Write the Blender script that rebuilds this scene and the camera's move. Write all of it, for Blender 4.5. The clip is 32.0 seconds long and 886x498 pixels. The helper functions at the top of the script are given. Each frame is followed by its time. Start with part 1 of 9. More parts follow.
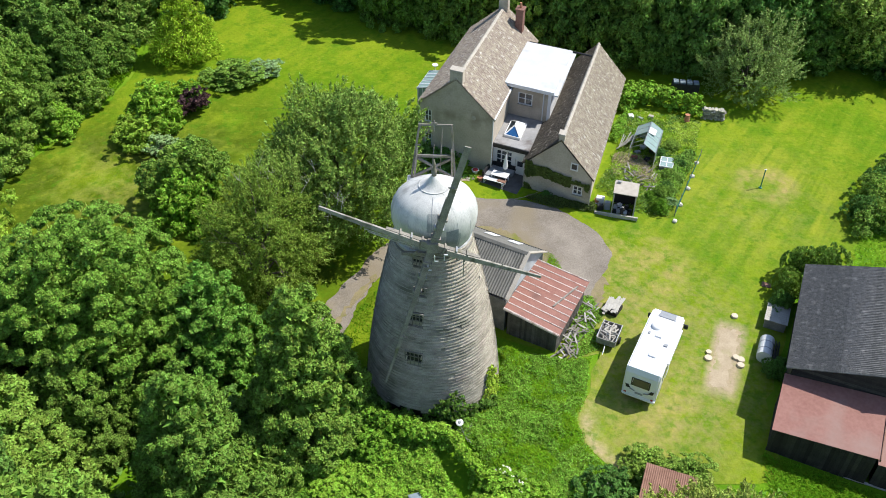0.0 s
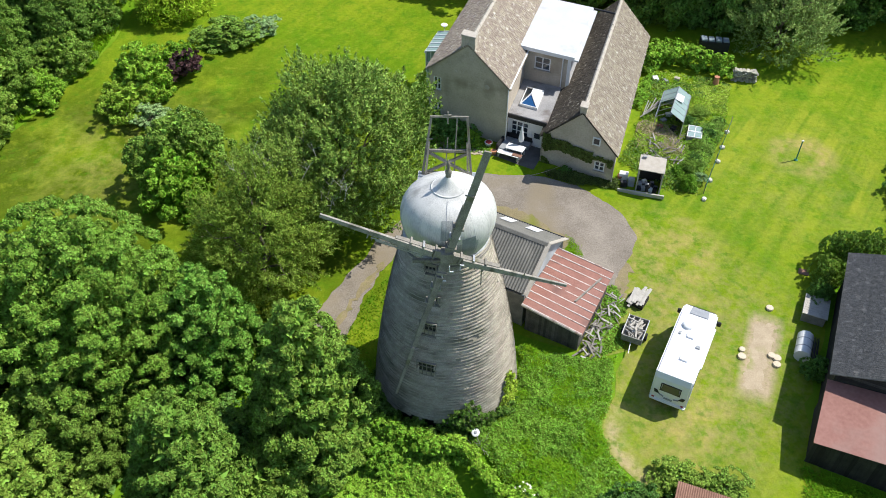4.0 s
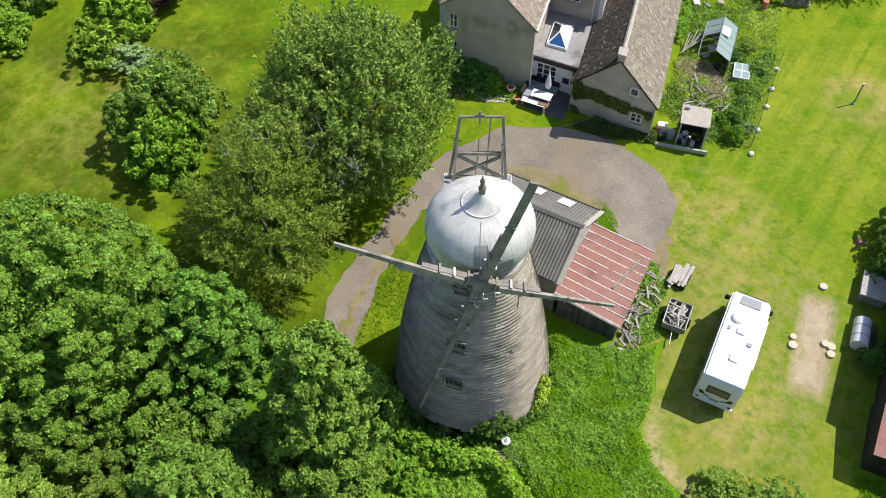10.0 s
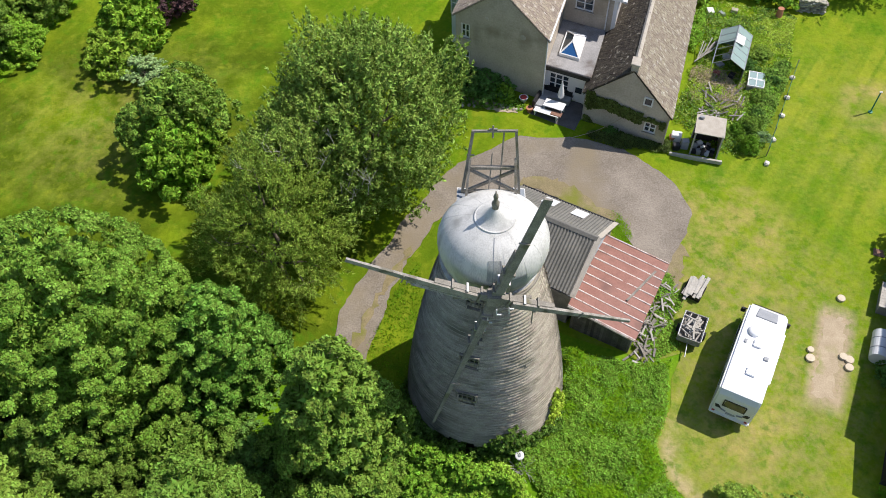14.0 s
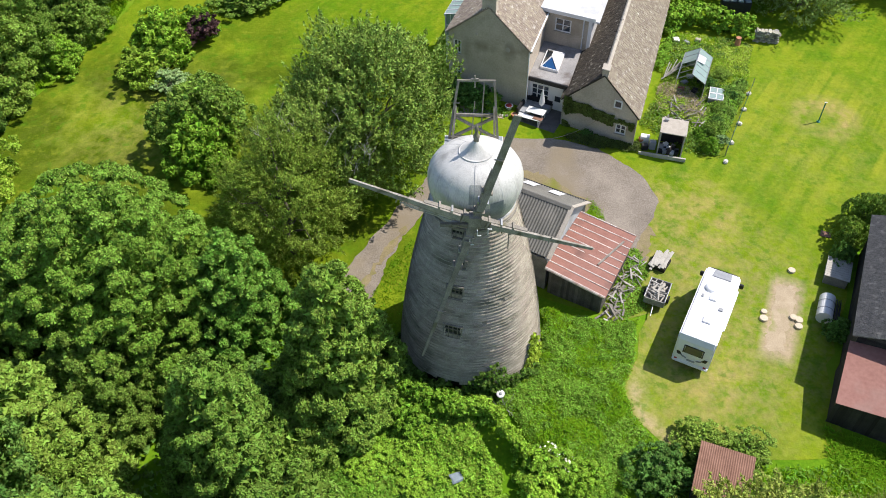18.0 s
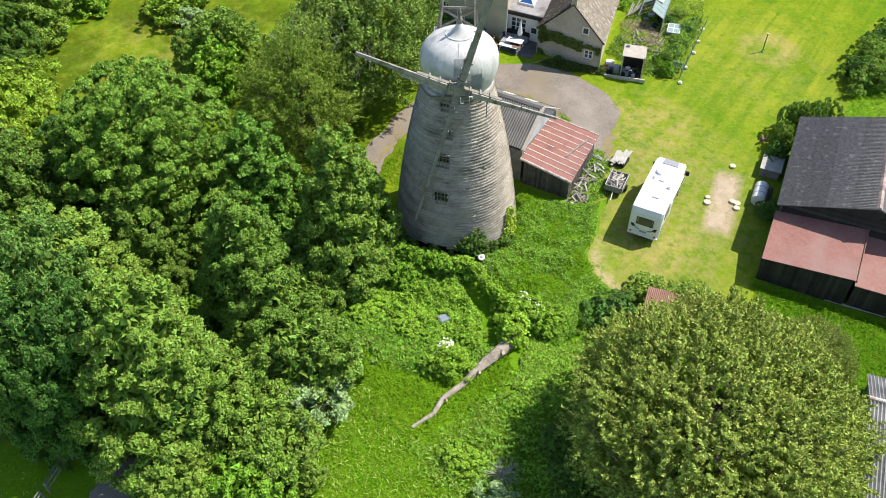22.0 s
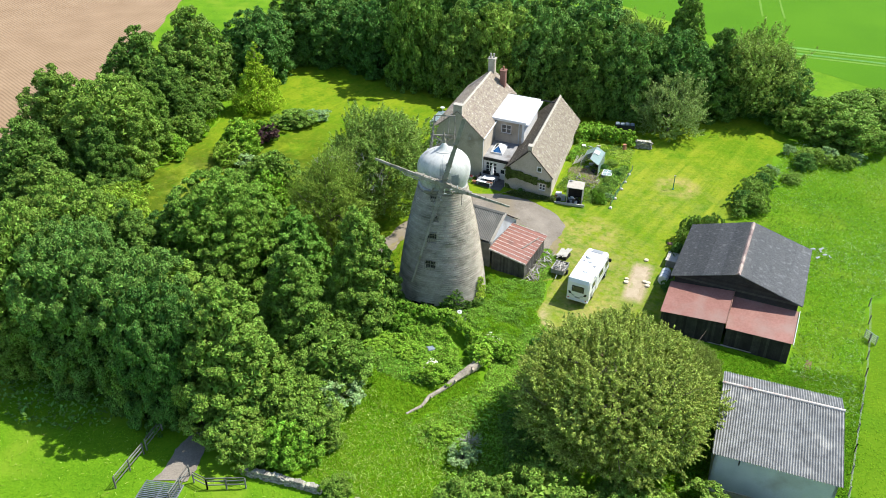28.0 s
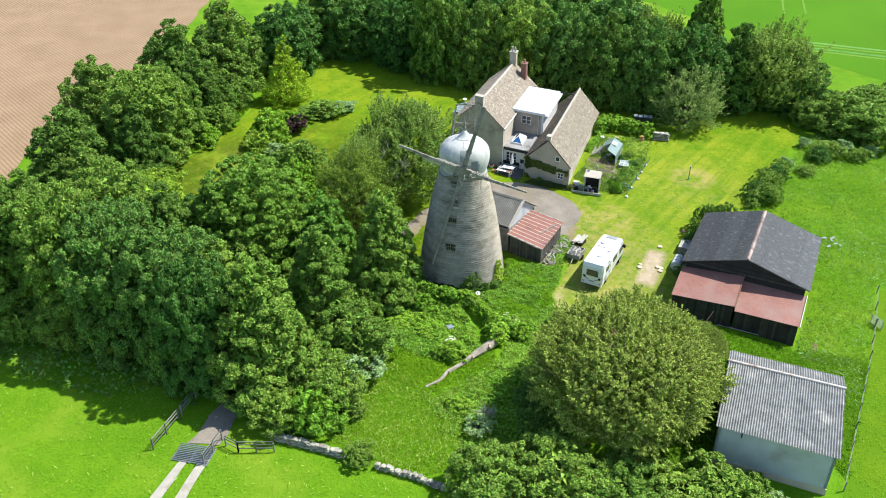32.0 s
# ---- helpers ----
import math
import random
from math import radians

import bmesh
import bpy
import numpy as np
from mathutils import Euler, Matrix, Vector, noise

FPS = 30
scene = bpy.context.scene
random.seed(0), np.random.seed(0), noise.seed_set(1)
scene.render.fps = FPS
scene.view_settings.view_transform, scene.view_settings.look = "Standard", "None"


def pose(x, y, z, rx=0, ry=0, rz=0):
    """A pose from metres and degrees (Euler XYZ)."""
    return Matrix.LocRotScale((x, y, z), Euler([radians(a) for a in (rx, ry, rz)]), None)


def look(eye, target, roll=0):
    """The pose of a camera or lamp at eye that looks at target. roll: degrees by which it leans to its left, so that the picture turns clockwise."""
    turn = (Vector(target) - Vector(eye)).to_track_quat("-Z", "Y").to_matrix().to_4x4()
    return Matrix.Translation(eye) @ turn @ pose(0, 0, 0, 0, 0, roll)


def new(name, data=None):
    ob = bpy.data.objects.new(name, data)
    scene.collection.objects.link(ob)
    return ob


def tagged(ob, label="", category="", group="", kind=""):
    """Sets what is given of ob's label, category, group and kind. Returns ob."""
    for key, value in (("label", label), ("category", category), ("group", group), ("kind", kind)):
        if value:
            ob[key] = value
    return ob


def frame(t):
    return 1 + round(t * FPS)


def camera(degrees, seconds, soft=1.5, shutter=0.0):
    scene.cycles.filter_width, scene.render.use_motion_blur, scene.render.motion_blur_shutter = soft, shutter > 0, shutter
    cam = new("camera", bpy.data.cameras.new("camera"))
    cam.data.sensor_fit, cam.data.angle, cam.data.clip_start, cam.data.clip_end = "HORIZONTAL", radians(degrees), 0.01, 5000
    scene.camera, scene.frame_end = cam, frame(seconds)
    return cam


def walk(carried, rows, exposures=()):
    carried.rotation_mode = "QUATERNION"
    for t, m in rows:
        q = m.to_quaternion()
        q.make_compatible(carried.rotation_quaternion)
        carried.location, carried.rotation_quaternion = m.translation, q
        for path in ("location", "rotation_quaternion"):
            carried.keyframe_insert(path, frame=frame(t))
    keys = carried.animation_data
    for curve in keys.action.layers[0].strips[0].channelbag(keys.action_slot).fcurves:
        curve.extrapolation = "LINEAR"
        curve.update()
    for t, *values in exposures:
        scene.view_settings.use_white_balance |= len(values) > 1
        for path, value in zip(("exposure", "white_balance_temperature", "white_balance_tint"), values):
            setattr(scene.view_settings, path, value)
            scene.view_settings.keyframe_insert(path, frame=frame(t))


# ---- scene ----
cam = camera(58.0, 32.0, soft=0.95)
PATH = [
    (0, (1.208, -36.573, 40.67), (1.179, -35.012, 39.421), 0.46),
    (0.5, (1.109, -35.802, 40.77), (1.079, -34.254, 39.504), 0.36),
    (1, (1.001, -35.038, 40.851), (0.971, -33.503, 39.57), 0.3),
    (1.5, (0.864, -34.286, 40.895), (0.835, -32.765, 39.596), 0.32),
    (2, (0.711, -33.588, 40.894), (0.682, -32.081, 39.58), 0.26),
    (2.5, (0.69, -32.852, 40.828), (0.658, -31.358, 39.499), 0.12),
    (3, (0.675, -32.11, 40.766), (0.64, -30.63, 39.422), -0.01),
    (3.5, (0.63, -31.38, 40.727), (0.592, -29.912, 39.368), -0.08),
    (5.5, (-0.053, -28.503, 41.238), (-0.085, -27.116, 39.797), -0.16),
    (6, (-0.225, -27.778, 41.315), (-0.256, -26.412, 39.855), -0.18),
    (6.5, (-0.269, -27, 41.333), (-0.302, -25.655, 39.853), -0.34),
    (7, (-0.3, -26.253, 41.349), (-0.335, -24.927, 39.852), -0.48),
    (7.5, (-0.376, -25.523, 41.4), (-0.413, -24.216, 39.886), -0.65),
    (8, (-0.505, -24.775, 41.476), (-0.542, -23.489, 39.945), -0.73),
    (8.5, (-0.686, -24.028, 41.552), (-0.72, -22.763, 40.003), -0.71),
    (9, (-0.848, -23.284, 41.628), (-0.881, -22.041, 40.062), -0.71),
    (9.5, (-0.998, -22.553, 41.643), (-1.03, -21.33, 40.06), -0.73),
    (10, (-1.104, -21.839, 41.664), (-1.135, -20.633, 40.069), -0.79),
    (10.5, (-1.146, -21.181, 41.72), (-1.18, -19.965, 40.132), -0.79),
    (11, (-1.153, -20.608, 41.792), (-1.189, -19.38, 40.214), -0.78),
    (11.5, (-1.154, -20.198, 41.886), (-1.193, -18.961, 40.315), -0.99),
    (12, (-1.156, -19.966, 41.959), (-1.2, -18.731, 40.387), -1.3),
    (12.5, (-1.151, -19.978, 41.97), (-1.203, -18.742, 40.399), -1.51),
    (13, (-1.147, -20.198, 41.919), (-1.204, -18.964, 40.346), -1.68),
    (13.5, (-1.153, -20.625, 41.824), (-1.213, -19.399, 40.245), -1.81),
    (14, (-1.172, -21.287, 41.722), (-1.232, -20.073, 40.134), -1.97),
    (14.5, (-1.194, -22.186, 41.636), (-1.254, -20.987, 40.037), -1.98),
    (15, (-1.2, -23.233, 41.556), (-1.256, -22.052, 39.943), -1.92),
    (15.5, (-1.251, -24.381, 41.496), (-1.304, -23.218, 39.87), -1.93),
    (17.5, (-0.518, -29.535, 41.11), (-0.577, -28.187, 39.635), -1.25),
    (18, (-0.411, -30.923, 41.026), (-0.47, -29.536, 39.586), -1.03),
    (18.5, (-0.337, -32.3, 40.904), (-0.396, -30.886, 39.491), -1.01),
    (19, (-0.281, -33.681, 40.767), (-0.339, -32.237, 39.385), -0.86),
    (19.5, (-0.263, -35.099, 40.627), (-0.321, -33.647, 39.254), -0.85),
    (20, (-0.233, -36.52, 40.488), (-0.289, -35.08, 39.101), -0.83),
    (20.5, (-0.185, -37.988, 40.449), (-0.236, -36.559, 39.051), -0.73),
    (21, (-0.117, -39.567, 40.536), (-0.163, -38.145, 39.13), -0.57),
    (21.5, (-0.038, -41.304, 40.767), (-0.08, -39.891, 39.352), -0.39),
    (22, (0.051, -43.172, 41.115), (0.014, -41.769, 39.69), -0.36),
    (22.5, (0.144, -45.073, 41.547), (0.111, -43.679, 40.113), -0.17),
    (23, (0.328, -46.891, 42.055), (0.295, -45.464, 40.654), 0.07),
    (23.5, (0.575, -48.658, 42.597), (0.541, -47.177, 41.253), 0.26),
    (24, (0.833, -50.458, 43.125), (0.796, -48.926, 41.84), 0.35),
    (24.5, (1.047, -52.352, 43.628), (1.01, -50.786, 42.384), 0.39),
    (25, (1.205, -54.294, 44.1), (1.168, -52.704, 42.886), 0.49),
    (25.5, (1.294, -56.254, 44.517), (1.257, -54.643, 43.332), 0.5),
    (26, (1.337, -58.24, 44.864), (1.299, -56.608, 43.709), 0.45),
    (26.5, (1.346, -60.301, 45.193), (1.31, -58.648, 44.068), 0.52),
    (28.5, (1.627, -69.02, 45.785), (1.588, -67.3, 44.764), 0.51),
    (29, (1.76, -69.84, 45.796), (1.722, -68.125, 44.769), 0.48),
    (29.5, (1.89, -70.365, 45.788), (1.845, -68.652, 44.757), 0.32),
    (30, (2.016, -70.653, 45.792), (1.96, -68.94, 44.761), 0.42),
    (30.5, (2.062, -70.846, 45.88), (1.995, -69.133, 44.849), 0.32),
    (31, (2.057, -70.958, 46.019), (1.979, -69.247, 44.986), 0.24),
    (31.5, (2.027, -71.024, 46.186), (1.939, -69.315, 45.15), 0.11),
    (32, (2, -71.076, 46.372), (1.903, -69.369, 45.334), 0.11),
]
walk(cam, [(t, look(eye, target, roll)) for t, eye, target, roll in PATH],
     exposures=[(0, 0.55, 6250, 10), (4, 0.53, 6300, 10), (9, 0.45, 6450, 12), (13, 0.37, 6500, 14), (17, 0.47, 6500, 14), (21, 0.64, 6500, 13), (25, 0.82, 6450, 11), (30, 0.82, 6250, 7), (32, 0.82, 6250, 7)])

# ---- light ----
SUN_AZ, SUN_EL = 72.0, 56.0      # degrees: azimuth clockwise from +y, elevation
world = bpy.data.worlds.new("world")
scene.world = world
world.use_nodes = True
wn = world.node_tree.nodes
sky = wn.new("ShaderNodeTexSky")
sky.sky_type = "NISHITA"
sky.sun_disc = False
sky.sun_elevation = radians(SUN_EL)
sky.sun_rotation = radians(SUN_AZ)
sky.air_density, sky.dust_density, sky.ozone_density = 1.0, 0.6, 1.0
wn["Background"].inputs["Strength"].default_value = 0.12
world.node_tree.links.new(sky.outputs[0], wn["Background"].inputs["Color"])
sun_data = bpy.data.lights.new("sun", "SUN")
sun_data.energy, sun_data.angle, sun_data.color = 4.2, radians(0.55), (1.0, 0.955, 0.88)
sun = new("sun", sun_data)
sun.matrix_world = look((0, 0, 0), (-math.sin(radians(SUN_AZ)) * math.cos(radians(SUN_EL)),
                                    -math.cos(radians(SUN_AZ)) * math.cos(radians(SUN_EL)),
                                    -math.sin(radians(SUN_EL))))


# ---- materials ----
def shade(name, a, b, scale=4.0, rough=0.8, metal=0.0, bump=0.15, fine=40.0, third=None, patch=0.6,
          per="", translucent=0.0, spec=0.35, stretch=(1, 1, 1), wave=None, lowhigh=(0.35, 0.65), spread=(0.62, 1.4)):
    """A surface of two colours mixed by broad and fine noise, with a third for patches, and fine relief.
    per: 'object' or 'island' varies each piece's brightness."""
    m = bpy.data.materials.new(name)
    m.use_nodes = True
    nt, nd = m.node_tree, m.node_tree.nodes
    lk = nt.links.new
    bsdf = nd["Principled BSDF"]
    tc = nd.new("ShaderNodeTexCoord")
    mp = nd.new("ShaderNodeMapping")
    mp.inputs["Scale"].default_value = stretch
    lk(tc.outputs["Object"], mp.inputs["Vector"])
    n1, n2 = nd.new("ShaderNodeTexNoise"), nd.new("ShaderNodeTexNoise")
    n1.inputs["Scale"].default_value, n1.inputs["Detail"].default_value = scale, 5
    n2.inputs["Scale"].default_value, n2.inputs["Detail"].default_value = fine, 3
    lk(mp.outputs[0], n1.inputs["Vector"]), lk(mp.outputs[0], n2.inputs["Vector"])
    add = nd.new("ShaderNodeMath")
    add.operation = "MULTIPLY_ADD"
    lk(n2.outputs[0], add.inputs[0])
    add.inputs[1].default_value = 0.5
    half = nd.new("ShaderNodeMath")
    half.operation = "MULTIPLY"
    lk(n1.outputs[0], half.inputs[0])
    half.inputs[1].default_value = 0.5
    lk(half.outputs[0], add.inputs[2])
    ramp = nd.new("ShaderNodeValToRGB")
    ramp.color_ramp.elements[0].position, ramp.color_ramp.elements[1].position = lowhigh
    ramp.color_ramp.elements[0].color, ramp.color_ramp.elements[1].color = (*a, 1), (*b, 1)
    lk(add.outputs[0], ramp.inputs[0])
    colour = ramp.outputs[0]
    if third:
        n3 = nd.new("ShaderNodeTexNoise")
        n3.inputs["Scale"].default_value, n3.inputs["Detail"].default_value = scale * 0.45, 6
        lk(mp.outputs[0], n3.inputs["Vector"])
        r3 = nd.new("ShaderNodeValToRGB")
        r3.color_ramp.elements[0].position, r3.color_ramp.elements[1].position = patch - 0.05, patch + 0.1
        lk(n3.outputs[0], r3.inputs[0])
        mx = nd.new("ShaderNodeMixRGB")
        lk(r3.outputs[0], mx.inputs[0]), lk(colour, mx.inputs[1])
        mx.inputs[2].default_value = (*third, 1)
        colour = mx.outputs[0]
    if per:
        src = nd.new("ShaderNodeObjectInfo").outputs["Random"] if per == "object" else nd.new("ShaderNodeNewGeometry").outputs["Random Per Island"]
        mr = nd.new("ShaderNodeMapRange")
        lk(src, mr.inputs[0])
        mr.inputs[3].default_value, mr.inputs[4].default_value = spread
        hs = nd.new("ShaderNodeHueSaturation")
        lk(mr.outputs[0], hs.inputs["Value"]), lk(colour, hs.inputs["Color"])
        mh = nd.new("ShaderNodeMapRange")
        lk(src, mh.inputs[0])
        mh.inputs[3].default_value, mh.inputs[4].default_value = 0.485, 0.515
        lk(mh.outputs[0], hs.inputs["Hue"])
        colour = hs.outputs[0]
        if per == "island":
            # whole trees and roofs differ a little from one another
            oi, vr, hr, h2 = nd.new("ShaderNodeObjectInfo"), nd.new("ShaderNodeMapRange"), nd.new("ShaderNodeMapRange"), nd.new("ShaderNodeHueSaturation")
            lk(oi.outputs["Random"], vr.inputs[0]), lk(oi.outputs["Random"], hr.inputs[0])
            vr.inputs[3].default_value, vr.inputs[4].default_value = 0.86, 1.16
            hr.inputs[3].default_value, hr.inputs[4].default_value = 0.508, 0.488
            lk(vr.outputs[0], h2.inputs["Value"]), lk(hr.outputs[0], h2.inputs["Hue"]), lk(colour, h2.inputs["Color"])
            colour = h2.outputs[0]
    lk(colour, bsdf.inputs["Base Color"])
    bsdf.inputs["Roughness"].default_value, bsdf.inputs["Metallic"].default_value = rough, metal
    bsdf.inputs["Specular IOR Level"].default_value = spec
    height = add.outputs[0]
    if wave:
        wv = nd.new("ShaderNodeTexWave")
        wv.bands_direction, wv.inputs["Scale"].default_value, wv.inputs["Distortion"].default_value = wave[0], wave[1], wave[2]
        lk(tc.outputs["Object"], wv.inputs["Vector"])
        sm = nd.new("ShaderNodeMath")
        lk(wv.outputs["Fac"], sm.inputs[0]), lk(add.outputs[0], sm.inputs[1])
        height = sm.outputs[0]
        if len(wave) > 3:
            mw = nd.new("ShaderNodeMixRGB")
            mw.blend_type = "MULTIPLY"
            rw = nd.new("ShaderNodeMapRange")
            lk(wv.outputs["Fac"], rw.inputs[0])
            rw.inputs[3].default_value, rw.inputs[4].default_value = 1 - wave[3], 1.0
            mw.inputs[0].default_value = 1.0
            lk(colour, mw.inputs[1]), lk(rw.outputs[0], mw.inputs[2])
            lk(mw.outputs[0], bsdf.inputs["Base Color"])
    if bump:
        bp = nd.new("ShaderNodeBump")
        bp.inputs["Strength"].default_value, bp.inputs["Distance"].default_value = min(1.0, bump * 2), 0.05
        lk(height, bp.inputs["Height"]), lk(bp.outputs[0], bsdf.inputs["Normal"])
    if translucent:
        tr, ms = nd.new("ShaderNodeBsdfTranslucent"), nd.new("ShaderNodeMixShader")
        lk(colour, tr.inputs["Color"])
        ms.inputs[0].default_value = translucent
        lk(bsdf.outputs[0], ms.inputs[1]), lk(tr.outputs[0], ms.inputs[2])
        lk(ms.outputs[0], nd["Material Output"].inputs["Surface"])
    return m


def glass_mat(name, tint, rough=0.06):
    m = bpy.data.materials.new(name)
    m.use_nodes = True
    b = m.node_tree.nodes["Principled BSDF"]
    b.inputs["Base Color"].default_value = (*tint, 1)
    b.inputs["Roughness"].default_value = rough
    b.inputs["Specular IOR Level"].default_value = 0.8
    return m


M_MEADOW = shade("meadow_grass", (0.075, 0.185, 0.005), (0.14, 0.27, 0.009), 0.35, 0.9, bump=0.7, fine=5, third=(0.17, 0.27, 0.016), patch=0.56, spec=0.08)


def lawn_mat():
    """Mown turf: broad green and yellow-green drifts, mowing lines, fine tufts, and straw-dry wear with soft edges."""
    m = bpy.data.materials.new("mown_lawn")
    m.use_nodes = True
    nd, lk = m.node_tree.nodes, m.node_tree.links.new
    bsdf = nd["Principled BSDF"]
    tc = nd.new("ShaderNodeTexCoord")

    def noise_fac(scale, detail, lo, hi, stretch=(1, 1, 1), turn=0.0, rough=0.55):
        mp, n, r = nd.new("ShaderNodeMapping"), nd.new("ShaderNodeTexNoise"), nd.new("ShaderNodeMapRange")
        mp.inputs["Scale"].default_value = stretch
        mp.inputs["Rotation"].default_value = (0, 0, turn)
        lk(tc.outputs["Object"], mp.inputs["Vector"]), lk(mp.outputs[0], n.inputs["Vector"])
        n.inputs["Scale"].default_value, n.inputs["Detail"].default_value, n.inputs["Roughness"].default_value = scale, detail, rough
        lk(n.outputs[0], r.inputs[0])
        r.inputs[1].default_value, r.inputs[2].default_value = lo, hi
        return r.outputs[0]

    def math_node(op, a, b):
        n = nd.new("ShaderNodeMath")
        n.operation, n.use_clamp = op, True
        for i, v in enumerate((a, b)):
            if isinstance(v, (int, float)):
                n.inputs[i].default_value = v
            else:
                lk(v, n.inputs[i])
        return n.outputs[0]

    def mix(f, a, b, mode="MIX"):
        n = nd.new("ShaderNodeMixRGB")
        n.blend_type = mode
        for i, v in enumerate((f, a, b)):
            if isinstance(v, tuple):
                n.inputs[i].default_value = (*v, 1)
            elif isinstance(v, (int, float)):
                n.inputs[i].default_value = v
            else:
                lk(v, n.inputs[i])
        return n.outputs[0]

    def spot(x, y, r0, r1):
        """1 within r0 of a place, falling to 0 at r1."""
        mul, dist, r = nd.new("ShaderNodeVectorMath"), nd.new("ShaderNodeVectorMath"), nd.new("ShaderNodeMapRange")
        mul.operation, dist.operation = "MULTIPLY", "DISTANCE"
        mul.inputs[1].default_value, dist.inputs[1].default_value = (1, 1, 0), (x, y, 0)
        lk(tc.outputs["Object"], mul.inputs[0]), lk(mul.outputs[0], dist.inputs[0]), lk(dist.outputs["Value"], r.inputs[0])
        r.inputs[1].default_value, r.inputs[2].default_value = r1, r0
        return r.outputs[0]

    c = mix(noise_fac(0.13, 4, 0.4, 0.62), (0.113, 0.205, 0.005), (0.192, 0.262, 0.010))
    c = mix(math_node("MULTIPLY", noise_fac(0.45, 5, 0.46, 0.7, rough=0.6), 0.6), c, (0.21, 0.262, 0.012))
    c = mix(math_node("MULTIPLY", noise_fac(0.5, 4, 0.47, 0.65, (1, 0.5, 1), 0.42), 0.5), c, (0.084, 0.195, 0.0056))
    # the garden west of the drive is a darker, deeper green with a few yellow drifts
    deep_green = math_node("MULTIPLY", spot(-24, 14, 16, 28), noise_fac(0.2, 3, 0.66, 0.46))
    c = mix(math_node("MULTIPLY", deep_green, 0.9), c, (0.070, 0.108, 0.005))
    worn = math_node("ADD", math_node("ADD", spot(14.5, 9.5, 2.5, 8.0), spot(15.5, 13.0, 1.0, 4.5)), spot(14.5, -2.0, 2.0, 7.0))
    worn = math_node("ADD", worn, math_node("MULTIPLY", spot(27, 20, 3, 12), 0.3))
    worn = math_node("ADD", worn, math_node("MULTIPLY", spot(-27, 22, 2, 11), 0.5))
    c = mix(math_node("MULTIPLY", worn, noise_fac(0.8, 6, 0.4, 0.63, rough=0.65)), c, (0.316, 0.279, 0.0744))
    fleck = math_node("MULTIPLY", math_node("ADD", spot(16, 2.5, 5, 12), math_node("MULTIPLY", spot(26, 22, 4, 16), 0.15)), noise_fac(1.7, 6, 0.4, 0.66, rough=0.72))
    c = mix(math_node("MULTIPLY", fleck, 0.8), c, (0.27, 0.245, 0.085))
    rim = math_node("SUBTRACT", spot(14.2, -3.1, 4.2, 4.9), spot(14.2, -3.1, 3.2, 4.3))
    rim = math_node("MULTIPLY", rim, math_node("ADD", spot(10.2, -5.0, 2.2, 4.2), spot(13.2, -7.2, 1.2, 2.6)))
    c = mix(math_node("MULTIPLY", rim, noise_fac(1.5, 5, 0.25, 0.55)), c, (0.40, 0.32, 0.17))
    c = mix(math_node("MULTIPLY", noise_fac(1.3, 4, 0.52, 0.68, rough=0.65), 0.55), c, (0.214, 0.256, 0.018))
    c = mix(math_node("MULTIPLY", noise_fac(0.95, 4, 0.54, 0.66, rough=0.65), 0.6), c, (0.07, 0.175, 0.006))
    mp, sep = nd.new("ShaderNodeMapping"), nd.new("ShaderNodeSeparateXYZ")
    mp.vector_type = "TEXTURE"
    mp.inputs["Location"].default_value, mp.inputs["Rotation"].default_value = (20.3, 2.75, 0), (0, 0, -0.365)
    lk(tc.outputs["Object"], mp.inputs["Vector"]), lk(mp.outputs[0], sep.inputs[0])
    across = nd.new("ShaderNodeMath")
    along = nd.new("ShaderNodeMath")
    across.operation = along.operation = "ABSOLUTE"
    lk(sep.outputs[0], across.inputs[0]), lk(sep.outputs[1], along.inputs[0])
    fade_a, fade_b = nd.new("ShaderNodeMapRange"), nd.new("ShaderNodeMapRange")
    lk(across.outputs[0], fade_a.inputs[0]), lk(along.outputs[0], fade_b.inputs[0])
    fade_a.inputs[1].default_value, fade_a.inputs[2].default_value = 1.3, 0.75
    fade_b.inputs[1].default_value, fade_b.inputs[2].default_value = 3.9, 2.8
    bare = math_node("MULTIPLY", math_node("MULTIPLY", fade_a.outputs[0], fade_b.outputs[0]), noise_fac(2.2, 5, 0.25, 0.5, rough=0.7))
    c = mix(bare, c, (0.39, 0.31, 0.2))
    tuft = noise_fac(3, 6, 0.3, 0.7, rough=0.7)
    band = nd.new("ShaderNodeMapping")
    band.vector_type = "TEXTURE"
    band.inputs["Rotation"].default_value, band.inputs["Scale"].default_value = (0, 0, -0.585), (0.8, 26, 1)
    lines, ramp = nd.new("ShaderNodeTexNoise"), nd.new("ShaderNodeMapRange")
    lk(tc.outputs["Object"], band.inputs["Vector"]), lk(band.outputs[0], lines.inputs["Vector"]), lk(lines.outputs[0], ramp.inputs[0])
    lines.inputs["Scale"].default_value, lines.inputs["Detail"].default_value = 1.0, 2
    ramp.inputs[1].default_value, ramp.inputs[2].default_value = 0.4, 0.6
    stripe = ramp.outputs[0]
    streak = math_node("MULTIPLY", math_node("MULTIPLY", stripe, noise_fac(0.3, 4, 0.42, 0.6)), spot(29, 23, 7, 17))
    c = mix(math_node("MULTIPLY", streak, 0.75), c, (0.255, 0.285, 0.022))
    post_wear = math_node("SUBTRACT", spot(28.8, 23.2, 1.7, 3.2), spot(28.4, 22.8, 0.6, 1.9))
    c = mix(math_node("MULTIPLY", post_wear, noise_fac(1.1, 5, 0.3, 0.62)), c, (0.33, 0.27, 0.09))
